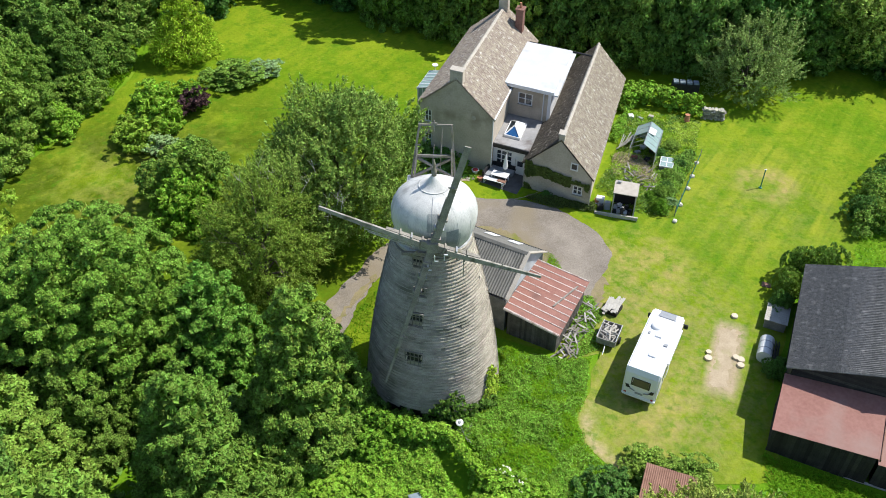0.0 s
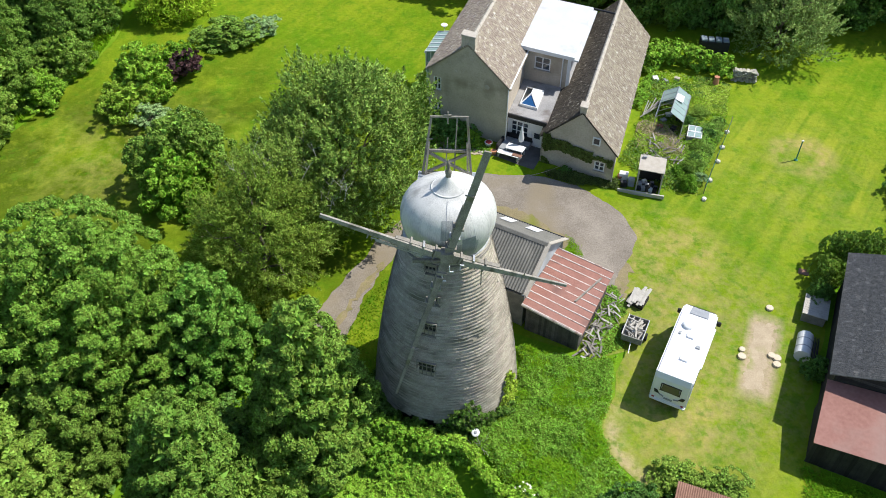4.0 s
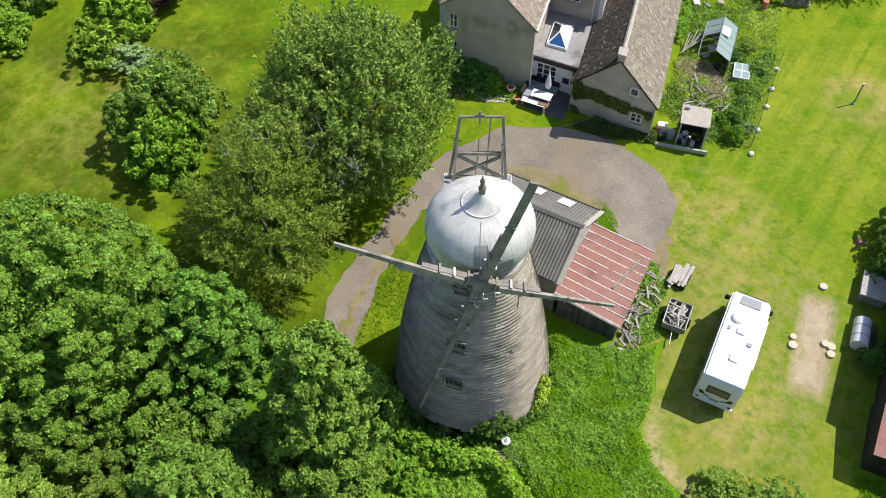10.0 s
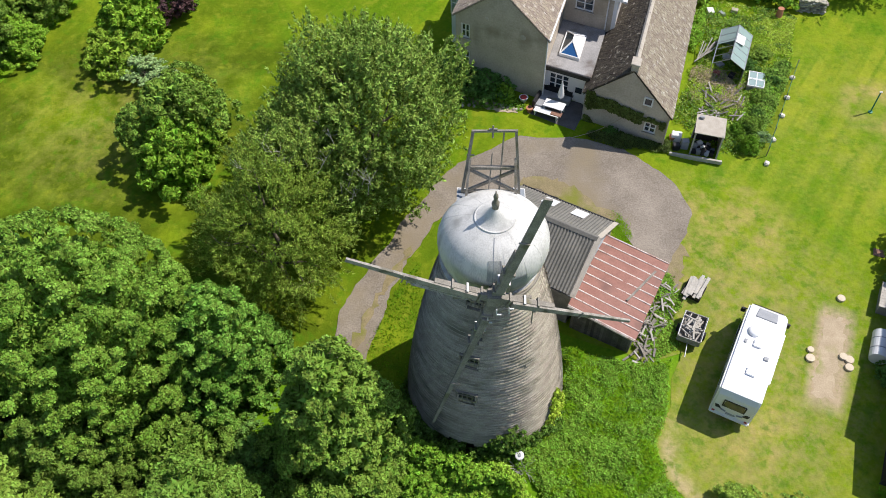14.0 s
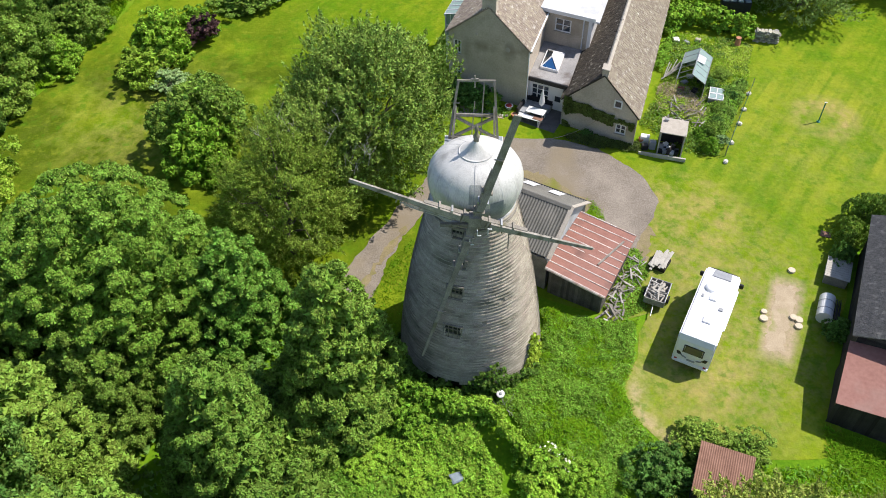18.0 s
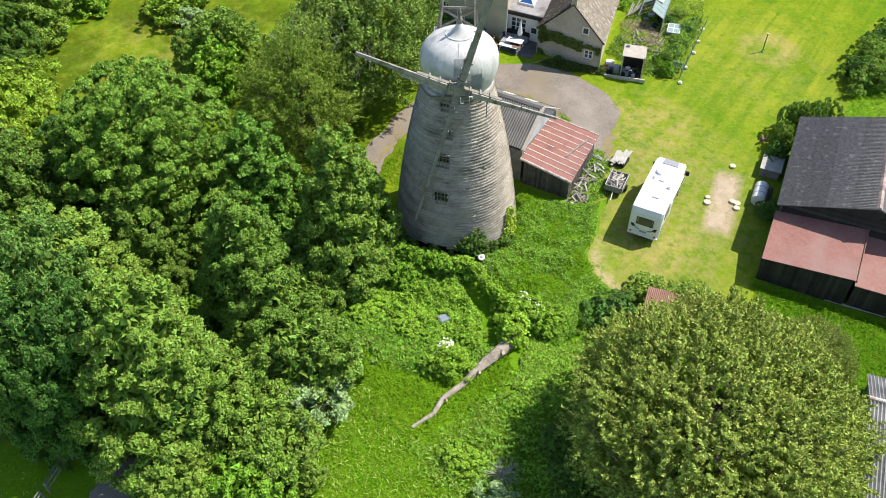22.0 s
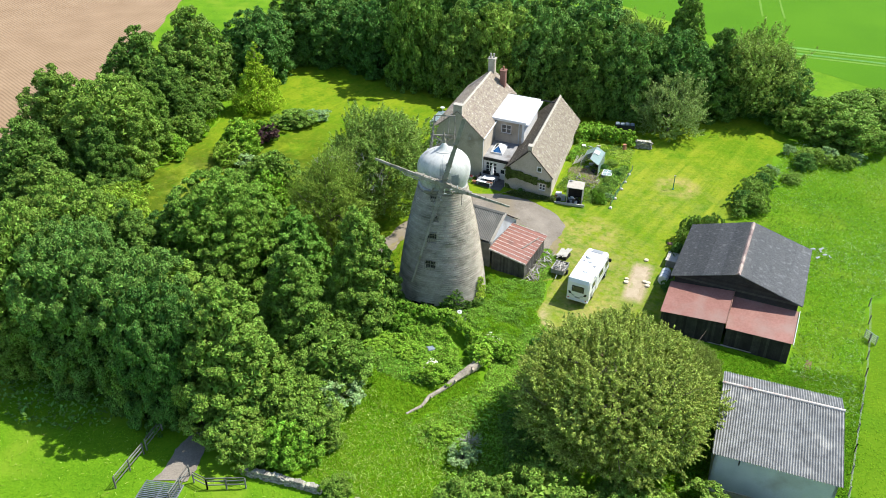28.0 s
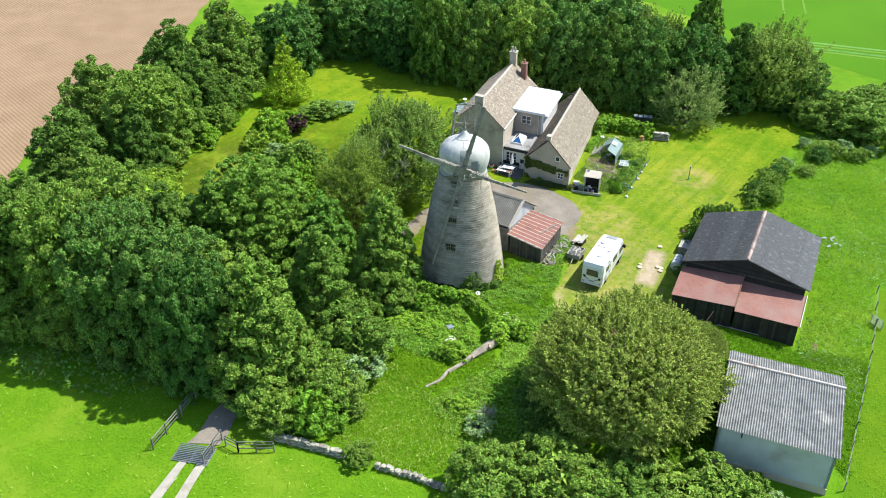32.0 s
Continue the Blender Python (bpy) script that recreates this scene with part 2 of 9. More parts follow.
    c = mix(1.0, c, mix(stripe, (0.93, 0.95, 0.93), (1.07, 1.045, 1.07)), "MULTIPLY")
    c = mix(1.0, c, mix(tuft, (0.82, 0.83, 0.8), (1.14, 1.13, 1.16)), "MULTIPLY")
    lk(c, bsdf.inputs["Base Color"])
    bsdf.inputs["Roughness"].default_value, bsdf.inputs["Specular IOR Level"].default_value = 0.9, 0.06
    bp = nd.new("ShaderNodeBump")
    bp.inputs["Strength"].default_value, bp.inputs["Distance"].default_value = 0.5, 0.06
    lk(tuft, bp.inputs["Height"]), lk(bp.outputs[0], bsdf.inputs["Normal"])
    return m


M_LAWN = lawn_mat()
M_PADDOCK = shade("paddock_grass", (0.078, 0.166, 0.0035), (0.116, 0.205, 0.006), 0.25, 0.9, bump=0.6, fine=4, third=(0.08, 0.18, 0.005), patch=0.55, spec=0.08)
M_CROP = shade("young_crop", (0.060, 0.165, 0.004), (0.088, 0.215, 0.006), 0.06, 0.9, bump=0.3, fine=6, spec=0.08)
M_SOIL = shade("bare_soil", (0.255, 0.165, 0.092), (0.33, 0.222, 0.13), 0.2, 0.95, bump=0.5, fine=4, wave=("DIAGONAL", 0.8, 0.6, 0.07))
M_GRAVEL = shade("drive_gravel", (0.158, 0.133, 0.104), (0.30, 0.26, 0.21), 0.5, 0.95, bump=0.4, fine=10, third=(0.225, 0.185, 0.125), patch=0.54)
M_SAND = shade("worn_sandy_soil", (0.34, 0.27, 0.175), (0.46, 0.375, 0.26), 1.2, 0.95, bump=0.4, fine=14, third=(0.25, 0.26, 0.08), patch=0.6)
M_DRY = shade("dry_worn_turf", (0.17, 0.14, 0.07), (0.29, 0.235, 0.13), 1.2, 0.95, bump=0.3, fine=12, third=(0.17, 0.18, 0.03), patch=0.56)
M_TRACK = shade("pale_track_gravel", (0.33, 0.30, 0.25), (0.45, 0.41, 0.35), 1.2, 0.95, bump=0.4, fine=16, third=(0.26, 0.24, 0.15), patch=0.6)
M_PALELINE = shade("thin_crop_line", (0.10, 0.225, 0.012), (0.14, 0.26, 0.022), 1.0, 0.95)
M_TOWER = shade("weathered_tower_shingle", (0.262, 0.232, 0.172), (0.50, 0.45, 0.35), 1.1, 0.9, bump=0.5, fine=16, third=(0.18, 0.172, 0.12), patch=0.6, stretch=(1, 1, 2.0), per="island", spread=(0.93, 1.08))
M_LIP = shade("bleached_shingle_edge", (0.29, 0.262, 0.205), (0.47, 0.43, 0.35), 1.3, 0.9, bump=0.3, fine=18, third=(0.17, 0.16, 0.12), patch=0.55)
M_CAP = shade("white_painted_cap", (0.395, 0.388, 0.362), (0.60, 0.592, 0.556), 0.9, 0.75, bump=0.08, fine=9, third=(0.324, 0.320, 0.2970), patch=0.62, stretch=(2.2, 2.2, 0.5), lowhigh=(0.3, 0.55))
M_CAPSTAIN_SHADE = shade("stained_shaded_cap_sheet", (0.27, 0.275, 0.27), (0.5, 0.5, 0.48), 1.3, 0.7, bump=0.08, fine=9, third=(0.2, 0.21, 0.22), patch=0.56, stretch=(2.2, 2.2, 0.7))
M_CAPDARK = shade("grey_stained_sheet", (0.16, 0.18, 0.2), (0.3, 0.32, 0.34), 2, 0.5, bump=0.1)
M_TIMBER = shade("bleached_old_timber", (0.15, 0.135, 0.11), (0.32, 0.295, 0.25), 2.0, 0.9, bump=0.4, fine=25, third=(0.12, 0.11, 0.05), patch=0.62)
M_SAIL = shade("weathered_sail_timber", (0.19, 0.175, 0.145), (0.40, 0.37, 0.32), 3.0, 0.88, bump=0.4, fine=25, third=(0.13, 0.12, 0.085), patch=0.58)
M_PALETIMBER = shade("pale_bleached_timber", (0.32, 0.30, 0.26), (0.52, 0.49, 0.43), 2.0, 0.85, bump=0.4, fine=25)
M_DARKTIMBER = shade("tarred_dark_boards", (0.022, 0.02, 0.018), (0.06, 0.053, 0.045), 1.5, 0.85, bump=0.3, fine=18, per="object")
M_GREYBOARD = shade("grey_weathered_boards", (0.12, 0.115, 0.105), (0.24, 0.23, 0.21), 2, 0.85, bump=0.3, fine=20, per="object")
M_STONE = shade("rendered_limestone", (0.42, 0.36, 0.275), (0.58, 0.51, 0.41), 0.9, 0.92, bump=0.25, fine=8, third=(0.30, 0.25, 0.18), patch=0.6)
M_RUBBLE = shade("rubble_stone", (0.27, 0.245, 0.195), (0.48, 0.445, 0.37), 3, 0.95, bump=0.5, fine=20, per="object")
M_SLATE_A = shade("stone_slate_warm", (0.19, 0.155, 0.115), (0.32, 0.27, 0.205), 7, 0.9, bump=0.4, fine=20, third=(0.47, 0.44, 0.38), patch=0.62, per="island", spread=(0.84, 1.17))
# East wing's west slope: its shade is put into a darker slate colour.
M_SLATE_SHADED = shade("stone_slate_shaded", (0.036, 0.030, 0.022), (0.088, 0.073, 0.052), 7, 0.9, bump=0.4, fine=20, third=(0.34, 0.31, 0.25), patch=0.64, per="island", spread=(0.75, 1.3))
M_COPING = shade("pale_coping_mortar", (0.370, 0.326, 0.264), (0.493, 0.449, 0.378), 3, 0.9, bump=0.3)
M_PALESTONE = shade("pale_limestone", (0.52, 0.49, 0.42), (0.70, 0.67, 0.60), 4, 0.9, bump=0.3, fine=20)
M_WHITEROOF = shade("white_roof_membrane", (0.50, 0.51, 0.515), (0.60, 0.605, 0.605), 0.8, 0.5, bump=0.05, fine=10, third=(0.38, 0.37, 0.35), patch=0.64)
M_FLATGREY = shade("grey_felt_roof", (0.19, 0.185, 0.18), (0.36, 0.35, 0.34), 1.0, 0.8, bump=0.15, fine=14, third=(0.1, 0.075, 0.06), patch=0.6)
M_WHITE = shade("white_gloss_paint", (0.707, 0.707, 0.698), (0.763, 0.763, 0.753), 3, 0.35, bump=0.02)
M_MHWHITE = shade("white_fibreglass", (0.772, 0.782, 0.7920), (0.822, 0.822, 0.8217), 2, 0.22, bump=0.0, spec=0.5)
M_BLACK = shade("black_plastic", (0.012, 0.012, 0.013), (0.03, 0.03, 0.032), 4, 0.5, bump=0.05)
M_GREYPL = shade("grey_plastic", (0.25, 0.26, 0.27), (0.34, 0.35, 0.36), 4, 0.45, bump=0.02)
M_RUBBER = shade("tyre_rubber", (0.015, 0.015, 0.015), (0.03, 0.03, 0.03), 6, 0.85, bump=0.1)
M_STEEL = shade("galvanised_steel", (0.35, 0.36, 0.37), (0.5, 0.51, 0.52), 5, 0.4, metal=0.8, bump=0.05)
M_GLASS = glass_mat("window_glass", (0.03, 0.04, 0.05))
M_BLUEGLASS = glass_mat("blue_tinted_glass", (0.02, 0.09, 0.24))
M_GREENGLASS = glass_mat("greenhouse_glass", (0.27, 0.36, 0.34), 0.12)
M_REDTIN = shade("faded_red_tin", (0.25, 0.108, 0.082), (0.33, 0.16, 0.125), 0.6, 0.65, bump=0.1, fine=5, third=(0.30, 0.19, 0.155), patch=0.6)
M_REDSHED = shade("red_oxide_sheet", (0.215, 0.088, 0.062), (0.285, 0.128, 0.094), 1.2, 0.6, bump=0.1, fine=10, third=(0.16, 0.075, 0.056), patch=0.6)
M_RUST = shade("rusty_brown_tin", (0.17, 0.085, 0.055), (0.29, 0.16, 0.11), 1.5, 0.75, bump=0.2, fine=16)
M_OLDBOARD = shade("dark_weathered_boards", (0.055, 0.048, 0.04), (0.13, 0.12, 0.105), 2, 0.85, bump=0.3, fine=20, per="object")
M_RIB = shade("chalky_pale_ridge", (0.45, 0.38, 0.33), (0.68, 0.62, 0.56), 2.5, 0.7, bump=0.2, fine=14, third=(0.3, 0.14, 0.1), patch=0.62)
M_ASBESTOS = shade("grey_cement_sheet", (0.16, 0.16, 0.155), (0.35, 0.35, 0.335), 1.6, 0.85, bump=0.2, fine=12, third=(0.42, 0.41, 0.38), patch=0.63)
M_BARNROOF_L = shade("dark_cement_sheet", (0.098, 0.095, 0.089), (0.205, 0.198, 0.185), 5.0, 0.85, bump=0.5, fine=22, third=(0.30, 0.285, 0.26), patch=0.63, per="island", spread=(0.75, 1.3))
M_SHEETGREY = shade("grey_green_corrugated", (0.120, 0.116, 0.1000), (0.196, 0.188, 0.1640), 0.9, 0.75, bump=0.15, fine=12, third=(0.240, 0.224, 0.1920), patch=0.62)
M_BLOCK = shade("rendered_block_wall", (0.38, 0.41, 0.415), (0.50, 0.53, 0.535), 0.8, 0.9, bump=0.15, fine=10, third=(0.33, 0.33, 0.31), patch=0.62)
M_SKYLIGHT = shade("translucent_roof_panel", (0.634, 0.642, 0.634), (0.704, 0.704, 0.695), 2, 0.5, bump=0.05)
M_BRICK = shade("red_chimney_brick", (0.17, 0.085, 0.062), (0.27, 0.145, 0.11), 5, 0.9, bump=0.3, fine=25)
# Paving colour lowered to carry the shade before the porch.
M_PAVING = shade("shaded_paving", (0.075, 0.07, 0.066), (0.13, 0.125, 0.12), 2, 0.9, bump=0.2)
M_BARK = shade("tree_bark", (0.075, 0.06, 0.045), (0.16, 0.135, 0.105), 5, 0.95, bump=0.5)
M_TARP = shade("faded_tarpaulin", (0.16, 0.2, 0.22), (0.25, 0.3, 0.33), 3, 0.7, bump=0.2)
M_GREENPAINT = shade("green_painted_metal", (0.02, 0.16, 0.11), (0.04, 0.22, 0.15), 4, 0.5, bump=0.03)
M_RED = shade("red_plastic", (0.32, 0.03, 0.03), (0.42, 0.05, 0.04), 4, 0.5, bump=0.02)
M_TERRACOTTA = shade("terracotta", (0.36, 0.15, 0.08), (0.48, 0.22, 0.13), 5, 0.85, bump=0.1)
M_WIRE = shade("old_wire", (0.2, 0.2, 0.19), (0.3, 0.3, 0.29), 4, 0.6, metal=0.4, bump=0)


def leaf_mat(name, a, b, tr=0.22, rough=0.6, spec=0.1):
    a, b = tuple(v * k for v, k in zip(a, (1.24, 1.22, 1.06))), tuple(v * k for v, k in zip(b, (1.24, 1.22, 1.06)))
    return shade(name, a, b, 0.6, rough, bump=0, fine=3, per="island", translucent=tr, spec=spec, spread=(0.5, 1.65))


L_MID = leaf_mat("leaf_mid_green", (0.09255, 0.1743, 0.02842), (0.1488, 0.2428, 0.04666))
L_MIDB = leaf_mat("leaf_fresh_green", (0.1231, 0.2182, 0.03265), (0.1966, 0.3009, 0.0551))
L_DARK = leaf_mat("leaf_dark_green", (0.07002, 0.1561, 0.03109), (0.1148, 0.2209, 0.04974))
L_CHEST = leaf_mat("leaf_chestnut", (0.09083, 0.1914, 0.02364), (0.1561, 0.2727, 0.04433))
L_YOUNG = leaf_mat("leaf_young_chestnut", (0.125, 0.255, 0.036), (0.215, 0.36, 0.066))
L_FEATHER = leaf_mat("leaf_feathery", (0.1578, 0.2444, 0.046), (0.2409, 0.3288, 0.075))
L_OLIVE = leaf_mat("leaf_olive_green", (0.1716, 0.2377, 0.04625), (0.2628, 0.3288, 0.08379))
L_PEAR = leaf_mat("leaf_pale_pear", (0.155, 0.235, 0.062), (0.245, 0.325, 0.112))
L_YELLOW = leaf_mat("leaf_yellow_green", (0.19, 0.30, 0.028), (0.29, 0.40, 0.055))
L_GOLD = leaf_mat("leaf_golden_green", (0.22, 0.34, 0.02), (0.34, 0.45, 0.04))
L_BRIGHT = leaf_mat("leaf_bright_green", (0.1218, 0.2552, 0.022), (0.1974, 0.3432, 0.04))
L_CONIFER = leaf_mat("leaf_conifer", (0.175, 0.26, 0.04), (0.265, 0.345, 0.062), 0.4)
L_IVY = leaf_mat("leaf_ivy_dark", (0.06, 0.09, 0.022), (0.10, 0.13, 0.035), 0.2)
L_PURPLE = leaf_mat("leaf_purple", (0.05, 0.03, 0.036), (0.085, 0.045, 0.05))
L_SILVER = leaf_mat("leaf_silver_green", (0.19, 0.30, 0.12), (0.28, 0.38, 0.19))
L_GRASS = shade("grass_blade", (0.172, 0.35, 0.0105), (0.262, 0.455, 0.019), 0.5, 0.75, bump=0, fine=2.5, per="island", translucent=0.45, spec=0.1, spread=(0.8, 1.22))
L_NETTLE = leaf_mat("nettle_leaf", (0.1408, 0.275, 0.033), (0.2255, 0.3795, 0.055), 0.45)
L_SEED = leaf_mat("grass_seed_head", (0.24, 0.32, 0.06), (0.34, 0.42, 0.12))
L_DRYSTEM = leaf_mat("dry_stem", (0.24, 0.2, 0.12), (0.36, 0.31, 0.21), 0.1)
L_FLOWER = leaf_mat("white_blossom", (0.6, 0.6, 0.52), (0.75, 0.75, 0.68), 0.2)


# ---- building helpers ----
def ground_z(x, y):
    """The slope of the site, with the low rise on which the house stands."""
    return 0.05 * y - 0.2 + 0.75 * np.exp(-(((x - 5) / 15) ** 2 + ((y - 27.5) / 10.5) ** 2) ** 2)


class Shape:
    """Collects vertices and faces of one mesh."""

    def __init__(self):
        self.v, self.f = [], []

    def add(self, verts, faces):
        n = len(self.v)
        self.v += [tuple(p) for p in verts]
        self.f += [tuple(i + n for i in q) for q in faces]
        return self

    def box(self, x0, x1, y0, y1, z0, z1, c=0.0):
        if not c:
            return self.add([(x0, y0, z0), (x1, y0, z0), (x1, y1, z0), (x0, y1, z0), (x0, y0, z1), (x1, y0, z1), (x1, y1, z1), (x0, y1, z1)],
                            [(3, 2, 1, 0), (4, 5, 6, 7), (0, 1, 5, 4), (1, 2, 6, 5), (2, 3, 7, 6), (3, 0, 4, 7)])
        bm = bmesh.new()
        bmesh.ops.create_cube(bm, size=1)
        for p in bm.verts:
            p.co = Vector(((x0 + x1) / 2 + p.co.x * (x1 - x0), (y0 + y1) / 2 + p.co.y * (y1 - y0), (z0 + z1) / 2 + p.co.z * (z1 - z0)))
        bmesh.ops.bevel(bm, geom=bm.edges[:], offset=c, segments=2, affect="EDGES")
        return self.take(bm)

    def take(self, bm):
        bm.verts.index_update()
        self.add([p.co[:] for p in bm.verts], [[p.index for p in q.verts] for q in bm.faces])
        bm.free()
        return self

    def hexa(self, lower, upper):
        """A solid from four lower and four upper corners, both counter-clockwise from above."""
        return self.add([*lower, *upper], [(3, 2, 1, 0), (4, 5, 6, 7), (0, 1, 5, 4), (1, 2, 6, 5), (2, 3, 7, 6), (3, 0, 4, 7)])

    def slab(self, a, b, c, d, t):
        """A sheet of thickness t under the four corners."""
        low = [(p[0], p[1], p[2] - t) for p in (a, b, c, d)]
        return self.hexa(low, [a, b, c, d])

    def prism(self, poly, z0, z1):
        n = len(poly)
        return self.add([(x, y, z0) for x, y in poly] + [(x, y, z1) for x, y in poly],
                        [tuple(range(n - 1, -1, -1)), tuple(range(n, 2 * n))] + [(i, (i + 1) % n, n + (i + 1) % n, n + i) for i in range(n)])

    def tube(self, p, q, r0, r1=None, n=8, sq=False):
        p, q = Vector(p), Vector(q)
        r1 = r0 if r1 is None else r1
        w = (q - p).normalized()
        u = w.cross(Vector((0, 0, 1)) if abs(w.z) < 0.9 else Vector((1, 0, 0))).normalized()
        s = w.cross(u)
        n = 4 if sq else n
        off = math.pi / 4 if sq else 0
        ring = [(math.cos(off + 2 * math.pi * i / n), math.sin(off + 2 * math.pi * i / n)) for i in range(n)]
        return self.add([p + r0 * (c * u + d * s) for c, d in ring] + [q + r1 * (c * u + d * s) for c, d in ring],
                        [tuple(range(n - 1, -1, -1)), tuple(range(n, 2 * n))] + [(i, (i + 1) % n, n + (i + 1) % n, n + i) for i in range(n)])

    def beam(self, p, q, w0, h0, w1=None, h1=None, up=(0, 0, 1)):
        """A rectangular timber from p to q; w across, h along up."""
        p, q = Vector(p), Vector(q)
        w1, h1 = w1 or w0, h1 or h0
        d = (q - p).normalized()
        s = d.cross(Vector(up)).normalized()
        t = s.cross(d)
        a = [p + i * s * w0 / 2 + j * t * h0 / 2 for i, j in ((-1, -1), (1, -1), (1, 1), (-1, 1))]
        b = [q + i * s * w1 / 2 + j * t * h1 / 2 for i, j in ((-1, -1), (1, -1), (1, 1), (-1, 1))]
        return self.add(a + b, [(3, 2, 1, 0), (4, 5, 6, 7), (0, 1, 5, 4), (1, 2, 6, 5), (2, 3, 7, 6), (3, 0, 4, 7)])

    def lathe(self, prof, n=48, x=0.0, y=0.0, close=True):
        k = len(prof)
        vs = [(x + r * math.cos(2 * math.pi * i / n), y + r * math.sin(2 * math.pi * i / n), z) for r, z in prof for i in range(n)]
        fs = [(j * n + i, j * n + (i + 1) % n, (j + 1) * n + (i + 1) % n, (j + 1) * n + i) for j in range(k - 1) for i in range(n)]
        if close:
            fs += [tuple(range((k - 1) * n, k * n)), tuple(range(n - 1, -1, -1))]
        return self.add(vs, fs)

    def corrugated(self, a, b, c, d, pitch, amp, t=0.012):
        """A sheet between corners a, b (lower edge) and d, c (upper edge), with waves running up from a-b to d-c."""
        a, b, c, d = map(Vector, (a, b, c, d))
        n = max(8, int((b - a).length / pitch * 4))
        nrm = (b - a).cross(d - a).normalized()
        vs, fs = [], []
        for i in range(n + 1):
            s = i / n
            h = amp * math.sin(2 * math.pi * s * n / 4) * nrm
            p, q = a.lerp(b, s) + h, d.lerp(c, s) + h
            vs += [p, q, p - t * nrm, q - t * nrm]
        for i in range(n):
            k = 4 * i
            fs += [(k, k + 4, k + 5, k + 1), (k + 3, k + 7, k + 6, k + 2), (k, k + 2, k + 6, k + 4), (k + 1, k + 5, k + 7, k + 3)]
        return self.add(vs, fs)

    def mesh(self, name, material, smooth=False):
        me = bpy.data.meshes.new(name)
        me.from_pydata([tuple(p) for p in self.v], [], self.f)
        me.materials.append(material)
        if smooth:
            me.polygons.foreach_set("use_smooth", [True] * len(me.polygons))
        me.update()
        return me


def part(name, shape, material, parent, label="", smooth=False, at=None):
    """Links a shape as one mesh object under a thing or a part."""
    me = shape if isinstance(shape, bpy.types.Mesh) else shape.mesh(name, material, smooth)
    ob = new(name, me)
    ob.parent = parent
    if at is not None:
        ob.matrix_basis = at
    if label:
        ob["label"] = label
    return ob


def thing(name, m, label, category, group="", kind=""):
    ob = new(name)
    ob.empty_display_size = 0.3
    ob.matrix_basis = m
    return tagged(ob, label, category, group, kind)


def solid(name, shape, material, label, category, m=None, smooth=False, group="", kind=""):
    ob = new(name, shape.mesh(name, material, smooth))
    if m is not None:
        ob.matrix_basis = m
    return tagged(ob, label, category, group, kind)


def sheet(name, outline, material, lift, label, category, rough=0.25, step=1.2, seed=1, ragged=0.0):
    """A patch of ground that follows the slope, with an uneven edge."""
    rnd = random.Random(seed)
    pts = []
    for i, p in enumerate(outline):
        q = outline[(i + 1) % len(outline)]
        n = max(1, min(160, int(math.dist(p, q) / step)))
        for k in range(n):
            x, y = p[0] + (q[0] - p[0]) * k / n, p[1] + (q[1] - p[1]) * k / n
            w = noise.noise(Vector((x * 0.5, y * 0.5, seed * 7.7))) * 2 + rnd.uniform(-0.4, 0.4)
            f = ragged * noise.noise(Vector((x * 1.9, y * 1.9, seed))) * 2 + ragged * noise.noise(Vector((x * 4.7, y * 4.7, seed + 5)))
            x, y = x + f, y + f * rnd.choice((-1, 1, 0.3))
            pts.append((x + rough * w, y + rough * noise.noise(Vector((y * 0.6, x * 0.4, seed * 3.1))) * 2))
    bm = bmesh.new()
    vs = [bm.verts.new((x, y, 0)) for x, y in pts]
    bm.faces.new(vs)
    lo_x, hi_x, lo_y, hi_y = min(q[0] for q in pts), max(q[0] for q in pts), min(q[1] for q in pts), max(q[1] for q in pts)
    for axis, lo, hi, cuts in ((0, lo_x, hi_x, range(-29, 41, 3)), (1, lo_y, hi_y, range(7, 50, 3))):
        for c in cuts:
            if lo < c < hi:
                nrm = (1, 0, 0) if axis == 0 else (0, 1, 0)
                bmesh.ops.bisect_plane(bm, geom=bm.verts[:] + bm.edges[:] + bm.faces[:], plane_co=(c * nrm[0], c * nrm[1], 0), plane_no=nrm)
    bmesh.ops.triangulate(bm, faces=bm.faces[:])
    for q in bm.verts:
        q.co.z = ground_z(q.co.x, q.co.y) + lift
    bmesh.ops.recalc_face_normals(bm, faces=bm.faces[:])
    for q in bm.faces:
        if q.normal.z < 0:
            q.normal_flip()
    me = bpy.data.meshes.new(name)
    bm.to_mesh(me)
    bm.free()
    me.materials.append(material)
    return tagged(new(name, me), label, category, kind="structure")


# ---- ground ----
gs = Shape()
GX, GY = [-2400, -300, -60, *range(-29, 41, 3), 60, 300, 2400], [-2400, -300, -60, *range(7, 50, 3), 80, 300, 2400]
gs.add([(x, y, float(ground_z(x, y))) for y in GY for x in GX],
       [(len(GX) * b + a, len(GX) * b + a + 1, len(GX) * (b + 1) + a + 1, len(GX) * (b + 1) + a) for b in range(len(GY) - 1) for a in range(len(GX) - 1)])
tagged(new("ground", gs.mesh("ground", M_MEADOW)), "rough sloping meadow of long green grass", "ground", kind="structure")
